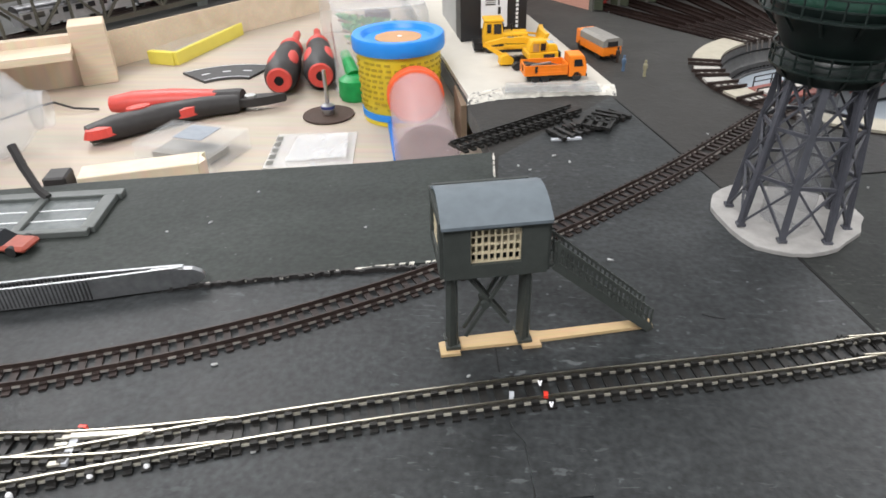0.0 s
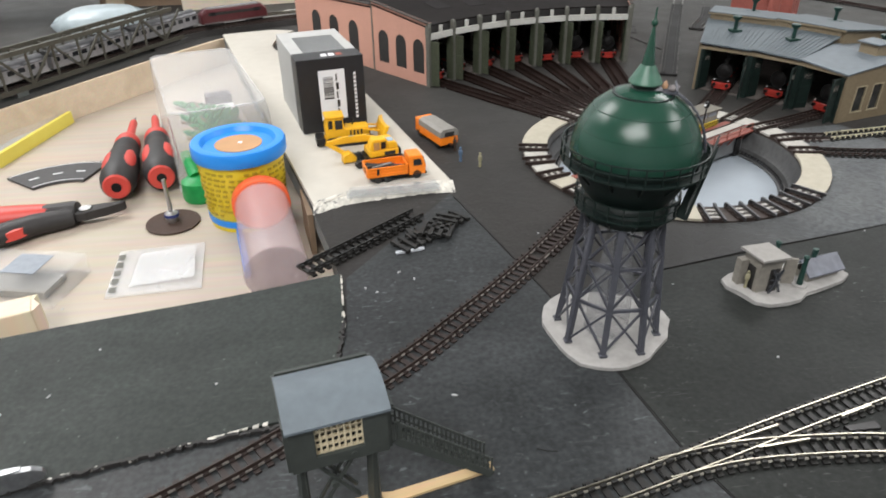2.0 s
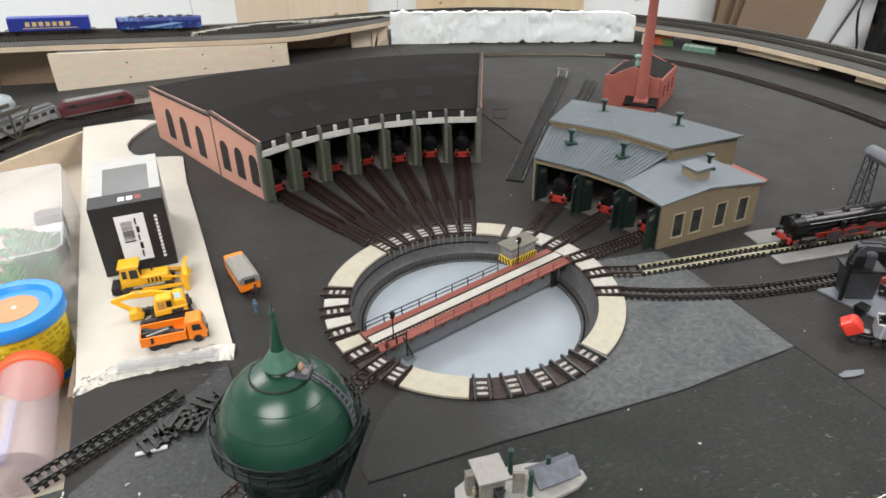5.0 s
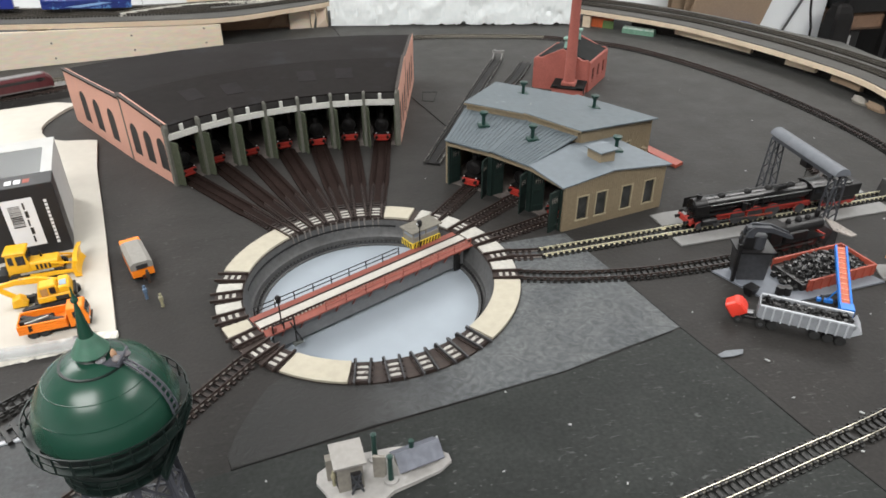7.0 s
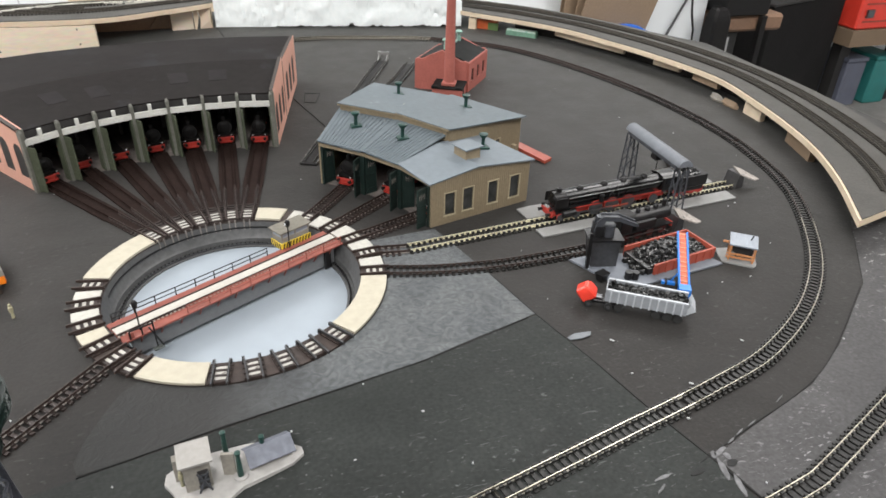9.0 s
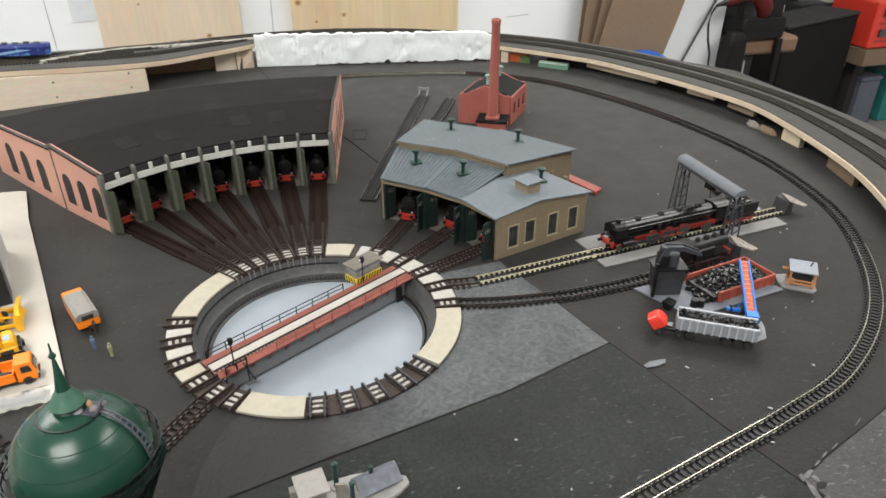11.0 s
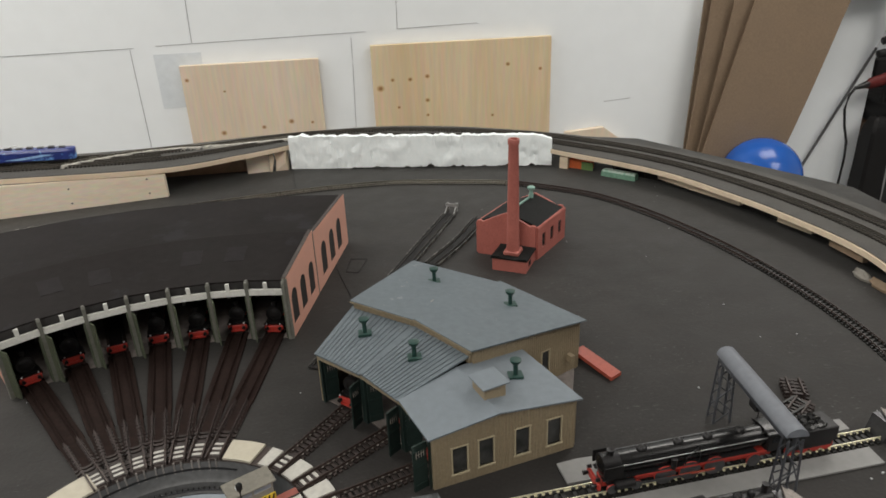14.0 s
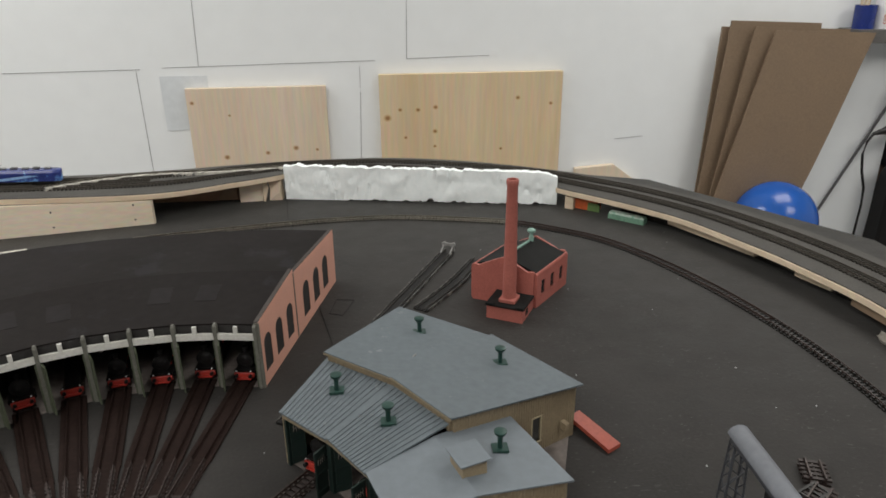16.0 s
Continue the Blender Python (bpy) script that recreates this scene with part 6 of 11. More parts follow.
def gallery(r, z, n, h, mat):
    g = part("gallery", ring_sector(B(), r - 0.0038, r, 0, 360, z - 0.0008, z, 8), mat, tower, "dark walkway ring with a railing")
    for i in range(n):
        part("rail_post", rod(B(), polar(r - 0.0004, 360 * i / n, z), polar(r - 0.0004, 360 * i / n, z + h), 0.0004, n=5), mat, g)
    for hh in (h * 0.5, h):
        part("handrail", ring_sector(B(), r - 0.0007, r - 0.0001, 0, 360, z + hh - 0.0004, z + hh + 0.0002, 10), mat, g)
    for i in range(0, n, 1):
        if i % 2 == 0:
            part("bracket", bar(B(), polar(r - 0.0005, 360 * i / n, z - 0.0005), polar(r - 0.0062, 360 * i / n, z - 0.0065), 0.0009, 0.0009), mat, g)


gallery(0.0305, 0.0905, 28, 0.0072, TANK_DARK)
gallery(0.0225, 0.0700, 22, 0.0066, TANK_DARK)
# stair from the lower to the upper gallery, and the ladder over the dome
lad = part("stair", bar(B(), polar(0.0245, -42, 0.069), polar(0.0318, -12, 0.0975), 0.0050, 0.0006), TANK_DARK, tower, "dark stair between the two galleries")
for dz in (0.0022, 0.0045):
    part("stair_rail", rod(B(), polar(0.0258, -42, 0.069 + dz), polar(0.0334, -12, 0.0975 + dz), 0.0004, n=5), TANK_DARK, lad)
bot = part("ladder", tube(B(), [polar(TRAD * math.cos(radians(e)) + 0.0012, -21, 0.0935 + TRAD * 1.04 * math.sin(radians(e)) + 0.0006) for e in range(4, 76, 9)], 0.0005, 6), TOWER_GREY, tower, "grey ladder over the dome")
part("stringer", tube(B(), [polar(TRAD * math.cos(radians(e)) + 0.0012, -14, 0.0935 + TRAD * 1.04 * math.sin(radians(e)) + 0.0006) for e in range(4, 76, 9)], 0.0005, 6), TOWER_GREY, bot)
for e in range(6, 74, 6):
    f = lambda q: polar(TRAD * math.cos(radians(e)) + 0.0012, q, 0.0935 + TRAD * 1.04 * math.sin(radians(e)) + 0.0006)
    part("rung", rod(B(), f(-21), f(-14), 0.0004, n=5), TOWER_GREY, bot)
land = part("landing", box(B(), 0.003, 0.0125, -0.004, 0.004, top - 0.0012, top - 0.0004), TOWER_GREY, tower, "small landing with plain lumps for a figure beside the neck", at=Matrix.Rotation(radians(-18), 4, "Z"))
part("landing_rail", rod(B(), (0.0122, -0.004, top), (0.0122, 0.004, top + 0.0022), 0.0005, n=5), TOWER_GREY, land)
# plain lumps added in place of the painted figure on the landing
for x, y, r, h, c, nm in ((0.0080, 0.0010, 0.0011, 0.0036, (0.45, 0.27, 0.16), "ochre"), (0.0105, -0.0012, 0.0016, 0.0026, (0.2, 0.18, 0.18), "grey"), (0.0050, -0.0028, 0.0018, 0.0018, (0.16, 0.16, 0.17), "slate"), (0.0125, 0.0022, 0.0014, 0.0022, (0.12, 0.11, 0.12), "dark")):
    part("lump", lathe(B(), [(0, 0), (r, 0.0003), (r * 1.1, h * 0.4), (r * 0.6, h * 0.75), (0, h)], 9, pose(x, y, top - 0.0004)), surface(nm + "_figure_lump", c, 0.6), land)

# ---- signal cabin on stilts ----
sb = thing("signal_cabin", "grey-green signal cabin on stilts with an outside stair", "signal box", pose(-0.2630, -0.2965, 0, 0, 0, 11.8) @ Matrix.Diagonal((1, 1, 0.965, 1)))
# local x runs along the front, y to the rear
part("base_strip", sheet(B(), [(-0.001, -0.0055), (0.0055, -0.0055), (0.0055, -0.003), (0.0265, -0.0030), (0.0265, -0.0055), (0.0330, -0.0055), (0.0330, -0.0028), (0.0735, -0.0012), (0.0735, 0.0028), (0.034, 0.0018), (0.028, 0.0035), (0.006, 0.0030), (-0.001, 0.001)], (), 0.0020, 0.0012), YELLOW_WOOD, sb, "thin yellow plywood base strip")
W0, W1, D0, D1, Z0, Z1 = 0.0008, 0.0330, -0.0040, 0.0225, 0.0322, 0.0525
for x in (W0 + 0.0025, W1 - 0.0055):
    for y in (D0 + 0.002, D0 + 0.0066):
        stilt = part("stilt", bar(B(), (x - 0.0006, y - 0.0004, 0.002), (x + 0.0002, y, Z0), 0.0018, 0.0018), HOUSE_GREEN, sb)
        part("stilt", bar(B(), (x + 0.0012, y + 0.0004, 0.002), (x + 0.0010, y, Z0), 0.0014, 0.0014), HOUSE_GREEN, sb)
        part("shoe", box(B(), x - 0.0022, x + 0.0026, y - 0.0018, y + 0.0018, 0.0020, 0.0032), HOUSE_GREEN, stilt)
for y in (D0 + 0.002, D0 + 0.0066):
    part("cross_brace", bar(B(), (W0 + 0.007, y, 0.0065), (W1 - 0.011, y, Z0), 0.0011, 0.0011), HOUSE_GREEN, sb)
    part("cross_brace", bar(B(), (W1 - 0.011, y, 0.0105), (W0 + 0.007, y, Z0), 0.0011, 0.0011), HOUSE_GREEN, sb)
    part("hub", rod(B(), (0.0142, y - 0.0009, 0.0190), (0.0142, y + 0.0009, 0.0190), 0.0014, n=10), HOUSE_GREEN, sb)
part("floor_beam", box(B(), W0, W1, D0, D1, Z0, Z0 + 0.0012), HOUSE_GREEN, sb)
bm = B()
wx0, wx1, wz0, wz1 = 0.0090, 0.0248, 0.0372, 0.0498
wall_panel(bm, (W0, D0), (W1, D0), Z0, Z1, Z1, 0.0012, [((wx0 + wx1) / 2 - W0, wx1 - wx0, wz0, wz1)], False)
front = part("front_wall", bm, HOUSE_GREEN, sb, "grey-green front wall")
wall_panel(bm := B(), (W1, D1), (W0, D1), Z0, Z1, Z1, 0.0012)
part("rear_wall", bm, HOUSE_GREEN, sb)
wall_panel(bm := B(), (W1, D0), (W1, D1), Z0, Z1, Z1, 0.0012, [(0.020, 0.0062, Z0 + 0.001, 0.049)], False)
part("side_wall", bm, HOUSE_GREEN, sb)
wall_panel(bm := B(), (W0, D1), (W0, D0), Z0, Z1, Z1, 0.0012, [(0.013, 0.017, wz0, wz1)], False)
part("side_wall", bm, HOUSE_GREEN, sb)
part("inner_lining", box(B(), W0 + 0.002, W1 - 0.002, D0 + 0.012, D1 - 0.002, Z0 + 0.0012, Z0 + 0.005), IVORY, sb)
win = part("window_frame", box(B(), wx0 - 0.0005, wx0 + 0.0005, D0 + 0.0002, D0 + 0.0018, wz0, wz1), IVORY, sb, "ivory glazing grid")
for i in range(9):
    x = wx0 + (wx1 - wx0) * i / 8
    part("glazing_bar", box(B(), x - 0.0003, x + 0.0003, D0 + 0.0002, D0 + 0.0014, wz0, wz1), IVORY, win)
for k in range(5):
    z = wz0 + (wz1 - wz0) * k / 4
    part("glazing_bar", box(B(), wx0, wx1, D0 + 0.0004, D0 + 0.0016, z - 0.0003, z + 0.0003), IVORY, win)
side = part("window_frame", box(B(), W0 - 0.0002, W0 + 0.0014, 0.003, 0.0042, wz0, wz1), IVORY, sb, "ivory glazing grid")
for i in range(8):
    y = 0.0035 + 0.017 * i / 7
    part("glazing_bar", box(B(), W0 - 0.0003, W0 + 0.0010, y - 0.00045, y + 0.00045, wz0, wz1), IVORY, side)
for k in range(5):
    z = wz0 + (wz1 - wz0) * k / 4
    part("glazing_bar", box(B(), W0 - 0.0004, W0 + 0.0012, 0.0035, 0.0205, z - 0.00045, z + 0.00045), IVORY, side)
part("knob", rod(B(), (0.0212, D0 - 0.0016, 0.0350), (0.0212, D0, 0.0350), 0.0010, n=8), HOUSE_GREEN, front)
# barrel roof
prof = []
for i in range(13):
    t = i / 12
    prof.append((D0 - 0.0025 + (D1 - D0 + 0.0015) * t, Z1 - 0.0008 + 0.0072 * math.sin(math.pi * (0.08 + 0.84 * t)) - 0.0023))
rings = []
for x in (W0 - 0.0008, W1 + 0.0010):
    rings.append([Vector((x, y, z + 0.0011)) for y, z in prof] + [Vector((x, y, z)) for y, z in prof[::-1]])
part("roof", loft(B(), rings), HOUSE_ROOF, sb, "blue-grey barrel roof", smooth=30)
for x in (W0, W1 - 0.0012):
    part("gable", loft(B(), [[Vector((q, y, z)) for y, z in [(D0, Z1 - 0.001), (D1, Z1 - 0.001)] + [(y, z + 0.0002) for y, z in prof[::-1][1:-1]]] for q in (x, x + 0.0012)]), HOUSE_GREEN, sb)
# stair down the right-hand side
sy0, sy1 = -0.0030, 0.0048
st0, st1 = Vector((W1 + 0.003, 0, Z0 + 0.001)), Vector((0.0715, 0, 0.0022))
part("landing", box(B(), W1, W1 + 0.0045, sy0, 0.020, Z0 + 0.0002, Z0 + 0.0014), HOUSE_GREEN, sb)
for y in (sy0, sy1):
    part("stringer", bar(B(), st0 + Vector((0, y, 0)), st1 + Vector((0, y, 0)), 0.0010, 0.0030), HOUSE_GREEN, sb)
    rail = part("handrail", bar(B(), st0 + Vector((0, y, 0.0088)), st1 + Vector((-0.001, y, 0.0088)), 0.0007, 0.0008), HOUSE_GREEN, sb)
    part("midrail", bar(B(), st0 + Vector((0, y, 0.0050)), st1 + Vector((-0.001, y, 0.0050)), 0.0005, 0.0006), HOUSE_GREEN, rail)
    for i in range(22):
        p = st0.lerp(st1, i / 21) + Vector((0, y, 0))
        part("baluster", box(B(), p.x - 0.0003, p.x + 0.0003, p.y - 0.0003, p.y + 0.0003, p.z + 0.0008, p.z + 0.0088), HOUSE_GREEN, rail)
for i in range(14):
    p = st0.lerp(st1, (i + 0.5) / 14)
    part("tread", box(B(), p.x - 0.0010, p.x + 0.0012, sy0, sy1, p.z - 0.0002, p.z + 0.0005), HOUSE_GREEN, sb)
for y in (sy0, 0.020):
    part("landing_post", box(B(), W1 + 0.0036, W1 + 0.0044, y - 0.0004, y + 0.0004, Z0, Z0 + 0.0102), HOUSE_GREEN, sb)
part("landing_rail", box(B(), W1 + 0.0036, W1 + 0.0044, sy1, 0.020, Z0 + 0.0095, Z0 + 0.0102), HOUSE_GREEN, sb)

# ---- platform hut group on a plaster base ----
hb = [(-0.0455, -0.1735), (-0.0462, -0.1800), (-0.0415, -0.1870), (-0.0385, -0.1960), (-0.0320, -0.1995), (-0.0225, -0.1990), (-0.0140, -0.1972), (-0.0080, -0.1920), (0.0060, -0.1880), (0.0180, -0.1840), (0.0245, -0.1790), (0.0238, -0.1740), (0.0120, -0.1655), (-0.0050, -0.1640), (-0.0250, -0.1650), (-0.0390, -0.1690)]
tagged(part("plaster_base", prism(B(), hb, 0.0006, 0.0030), PLASTER_PAD, bevel=0.0003), "irregular pale plaster base under the huts", "base")
hut = thing("lineside_hut", "small beige hut with a slanting pale roof", "hut", pose(-0.0285, -0.1810, 0.0030, 0, 0, 6) @ Matrix.Diagonal((0.86, 1.15, 1.22, 1)))
part("wall", box(B(), -0.0085, 0.0065, -0.0060, 0.0055, 0, 0.0145), HUT_WALL, hut, bevel=0.0002)
# black panel paints the shade of an open doorway on the solid wall
part("doorway", box(B(), -0.0088, -0.0080, -0.0035, 0.0015, 0, 0.0110), BLACK_MATT, hut)
part("side_lean_to", box(B(), -0.0135, -0.0085, 0.0020, 0.0058, 0, 0.0120), HUT_WALL, hut)
part("roof", loft(B(), [[Vector((x, y, (0.0150 if y > 0 else 0.0162) + dz)) for x, y in ((-0.0105, -0.0085), (0.0085, -0.0085), (0.0085, 0.0075), (-0.0105, 0.0075))] for dz in (0, 0.0010)]), HUT_ROOF_GREY, hut, "pale slanting roof")
# another black panel for an opening's shade
part("ladder_back", box(B(), -0.0010, 0.0050, -0.0066, -0.0061, 0, 0.0110), BLACK_MATT, hut, "black panel for the shade of an opening behind the trestle")
for z in (0.003, 0.006, 0.009):
    part("rung", box(B(), -0.0018 + z * 0.15, 0.0058 - z * 0.15, -0.0082, -0.0074, z, z + 0.0008), GANTRY_GREY, hut)
for s in (-1, 1):
    part("lattice_bar", bar(B(), (0.0020 - s * 0.0035, -0.0084, 0.0005), (0.0020 + s * 0.0030, -0.0084, 0.0115), 0.0009, 0.0009), GANTRY_GREY, hut)
figure = tagged(part("painted_figure", lathe(B(), [(0, 0), (0.0009, 0), (0.0007, 0.004), (0.0013, 0.0055), (0.0012, 0.0080), (0.0004, 0.0086), (0.0008, 0.0094), (0.0006, 0.0102), (0, 0.0104)], 8, pose(-0.0372, -0.1830, 0.0030)), FIG_KHAKI, smooth=50), "tiny painted figure standing beside the hut", "figurine")
store = thing("grey_roofed_bin", "low bin with a blue-grey pitched lid", "bin", pose(0.0070, -0.1752, 0.0030, 0, 0, 14))
part("body", box(B(), -0.0115, 0.0105, -0.0055, 0.0055, 0, 0.0042), HUT_WALL, store, bevel=0.0002)
for s in (-1, 1):
    part("lid", loft(B(), [[Vector((x, y, z + dz)) for x, y, z in ((-0.0130, s * 0.0078, 0.0036), (0.0120, s * 0.0078, 0.0036), (0.0120, 0, 0.0098), (-0.0130, 0, 0.0098))] for dz in (0, 0.0008)]), BIN_LID, store, "blue-grey lid half")
part("vent", rod(B(), (-0.003, 0.001, 0.009), (-0.003, 0.001, 0.0150), 0.0013, 0.0015, 8), GREEN_DARK, store)
for x, y, h in ((-0.0086, -0.1856, 0.0170), (-0.0150, -0.1700, 0.0175)):
    col = thing("water_column", "slim dark green column on the plaster base", "post", pose(x, y, 0.003), "green columns")
    part("shaft", rod(B(), (0, 0, 0), (0, 0, h), 0.0016, 0.0011, 10), GREEN_DARK, col)
    part("foot", lathe(B(), [(0, 0), (0.0038, 0), (0.0036, 0.0012), (0, 0.0013)], 14), PLASTER_PAD, col, "round plaster foot")
    part("cap", lathe(B(), [(0, h - 0.0005), (0.0016, h - 0.0005), (0.0017, h + 0.0008), (0, h + 0.0014)], 10), GREEN_DARK, col)
part_wall = thing("low_partition", "pale partition between the huts", "wall", pose(-0.0137, -0.1820, 0.003, 0, 0, -14))
part("panel", box(B(), -0.0032, 0.0030, -0.0008, 0.0008, 0, 0.0150), HUT_WALL, part_wall)

# ---- express locomotive on its grey plates ----
GA = math.degrees(math.atan(0.0945))


def on_gold(x, dy=0.0, z=0.0):
    return pose(x, GOLD(x) + dy, z, 0, 0, GA)


for c in ([(0.2463, 0.0484), (0.2600, 0.0510), (0.4560, 0.0600), (0.4560, GOLD(0.456) + 0.0095), (0.2482, GOLD(0.248) + 0.0095)], [(0.2478, GOLD(0.248) - 0.0095), (0.4566, GOLD(0.4566) - 0.0095), (0.4566, 0.0149), (0.2491, -0.0026)]):
    tagged(part("ground_plate", sheet(B(), c, (), 0.0016, 0.0013), PLATE_GREY), "light grey card plate beside the track", "plate", group="grey plates")
LOCO_BLACK = surface("oily_black_paint", (0.0055, 0.0053, 0.0056), 0.21, 0, 0.2, 300, 0.05)
loco = thing("express_locomotive", "black and red express steam locomotive with a tender", "locomotive", on_gold(0.2615, 0, 0.0036) @ Matrix.Diagonal((1.14, 1, 1.03, 1)))
# local x runs rearwards
part("frame", box(B(), 0.004, 0.108, -0.0042, 0.0042, 0.0035, 0.0080), LOCO_RED, loco, bevel=0.0003)
part("boiler", rod(B(), (0.012, 0, 0.0172), (0.1025, 0, 0.0172), 0.0068, n=24), LOCO_BLACK, loco, smooth=40)
part("smokebox", rod(B(), (0.004, 0, 0.0172), (0.014, 0, 0.0172), 0.0072, n=24), BLACK, loco, smooth=40)
part("smokebox_door", lathe(B(), [(0, 0.0016), (0.004, 0.0012), (0.0062, 0)], 20, pose(0.004, 0, 0.0172, 0, -90, 0)), LOCO_BLACK, loco, smooth=50)
for s in (-1, 1):
    part("running_board", box(B(), 0.003, 0.096, s * 0.0060 - 0.0020, s * 0.0060 + 0.0020, 0.0108, 0.0115), BLACK, loco)
    part("valance", box(B(), 0.022, 0.106, s * 0.0080 - 0.0003, s * 0.0080 + 0.0003, 0.0098, 0.0110), LOCO_RED, loco)
    part("smoke_deflector", box(B(), 0.0030, 0.0140, s * 0.0090 - 0.0003, s * 0.0090 + 0.0003, 0.0130, 0.0215), SOOT, loco)
    part("cylinder", rod(B(), (0.010, s * 0.0078, 0.0062), (0.0215, s * 0.0078, 0.0062), 0.0030, n=12), BLACK, loco)
    for k, (x, r) in enumerate(((0.009, 0.0032), (0.023, 0.0032), (0.040, 0.0062), (0.055, 0.0062), (0.070, 0.0062), (0.095, 0.0042))):
        w = part("wheel", lathe(B(), [(r * 0.55, -0.0007), (r, -0.0007), (r * 1.06, -0.0004), (r, 0.0007), (r * 0.55, 0.0007)], 20, pose(x, s * 0.0074, r + 0.0002, 90, 0, 0)), LOCO_RED, loco, "red spoked wheel", smooth=30)
        part("tyre", lathe(B(), [(r * 0.93, 0.0008), (r * 1.02, 0.0008), (r * 1.02, -0.0008), (r * 0.93, -0.0008)], 20, pose(x, s * 0.0074, r + 0.0002, 90, 0, 0)), STEEL_DARK, w)
        for q in range(5):
            part("spoke", bar(B(), (x, s * 0.0075, r), (x + r * 0.8 * math.cos(q * 1.257), s * 0.0075, r + r * 0.8 * math.sin(q * 1.257)), 0.0005, 0.0007), LOCO_RED, w)
    part("coupling_rod", bar(B(), (0.040, s * 0.0086, 0.0048), (0.070, s * 0.0086, 0.0048), 0.0006, 0.0014), BIN_RED, loco)
    part("connecting_rod", bar(B(), (0.020, s * 0.0093, 0.0062), (0.055, s * 0.0093, 0.0046), 0.0006, 0.0014), STEEL_DARK, loco)
    part("buffer", rod(B(), (0.000, s * 0.0062, 0.0075), (-0.0032, s * 0.0062, 0.0075), 0.0011, 0.0016, 10), BLACK, loco)
    part("headlamp", rod(B(), (0.0015, s * 0.0064, 0.0118), (-0.0008, s * 0.0064, 0.0118), 0.0012, n=10), BLACK, loco)
part("buffer_beam", box(B(), -0.0002, 0.0016, -0.0088, 0.0088, 0.0052, 0.0098), LOCO_RED, loco, bevel=0.0003)
part("cylinder_saddle", box(B(), 0.006, 0.018, -0.006, 0.006, 0.006, 0.0125), BLACK, loco)
part("chimney", lathe(B(), [(0.0022, 0), (0.0019, 0.002), (0.0024, 0.0042), (0.0016, 0.0042), (0, 0.003)], 14, pose(0.0095, 0, 0.0235)), BLACK, loco, smooth=50)
for x in (0.028, 0.050, 0.068, 0.088):
    part("dome", lathe(B(), [(0.0030, 0), (0.0029, 0.0016), (0.0018, 0.0028), (0, 0.0031)], 14, pose(x, 0, 0.0232)), BLACK, loco, smooth=50)
part("handrail", rod(B(), (0.012, -0.0069, 0.0195), (0.102, -0.0069, 0.0195), 0.0003, n=6), STEEL, loco)
part("boiler_pipe", rod(B(), (0.014, 0.0045, 0.0228), (0.088, 0.0045, 0.0228), 0.0005, n=6), STEEL_DARK, loco)
for x in (0.021, 0.033, 0.051, 0.067, 0.082):
    part("boiler_band", lathe(B(), [(0.0066, -0.0004), (0.00695, -0.0004), (0.00695, 0.0004), (0.0066, 0.0004)], 24, pose(x, 0, 0.0172, 0, 90, 0)), LOCO_BLACK, loco)
for s in (-1, 1):
    part("air_pump", rod(B(), (0.0445, s * 0.0078, 0.0112), (0.0445, s * 0.0078, 0.0182), 0.0018, n=10), BLACK, loco)
    part("feed_pipe", tube(B(), [(0.0520, s * 0.0072, 0.0112), (0.0520, s * 0.0074, 0.0165), (0.0600, s * 0.0062, 0.0215)], 0.0006, 6), BLACK, loco)
    part("sand_pipe", tube(B(), [(0.0600, s * 0.0055, 0.0225), (0.0605, s * 0.0076, 0.0170), (0.0600, s * 0.0078, 0.0100)], 0.0004, 6), BLACK, loco)
part("cab", box(B(), 0.1020, 0.1135, -0.0086, 0.0086, 0.0095, 0.0228), BLACK, loco, bevel=0.0005)
part("cab_roof", loft(B(), [[Vector((x, 0.0094 * math.cos(t), 0.0224 + 0.0028 * math.sin(t))) for t in [math.pi * i / 8 for i in range(9)]] for x in (0.1010, 0.1160)]), LOCO_BLACK, loco, smooth=40)
for s in (-1, 1):
    part("cab_window", box(B(), 0.1045, 0.1105, s * 0.0087 - 0.0002, s * 0.0087 + 0.0002, 0.0165, 0.0205), GLASS_DARK, loco)
tender = part("tender", box(B(), 0.1165, 0.1480, -0.0086, 0.0086, 0.0085, 0.0195), BLACK, loco, "black tender with coal", bevel=0.0006)
part("tender_frame", box(B(), 0.1175, 0.1470, -0.0060, 0.0060, 0.0035, 0.0085), BLACK, tender)
for x in (0.1205, 0.1285, 0.1365, 0.1440):
    for s in (-1, 1):
        part("wheel", rod(B(), (x, s * 0.0044, 0.0040), (x, s * 0.0058, 0.0040), 0.0040, n=16), LOCO_RED, tender)
bm = B()
for k in range(70):
    x, y = rng.uniform(0.1185, 0.140), rng.uniform(-0.0066, 0.0066)
    r = rng.uniform(0.0008, 0.0016)
    box(bm, -r, r, -r, r, -r, r, pose(x, y, 0.0195 + rng.uniform(0, 0.0025) * (1 - abs(y) / 0.008), rng.uniform(0, 90), rng.uniform(0, 90), rng.uniform(0, 90)))
tagged(part("coal_load", bm, COAL, tender), kind="stuff")


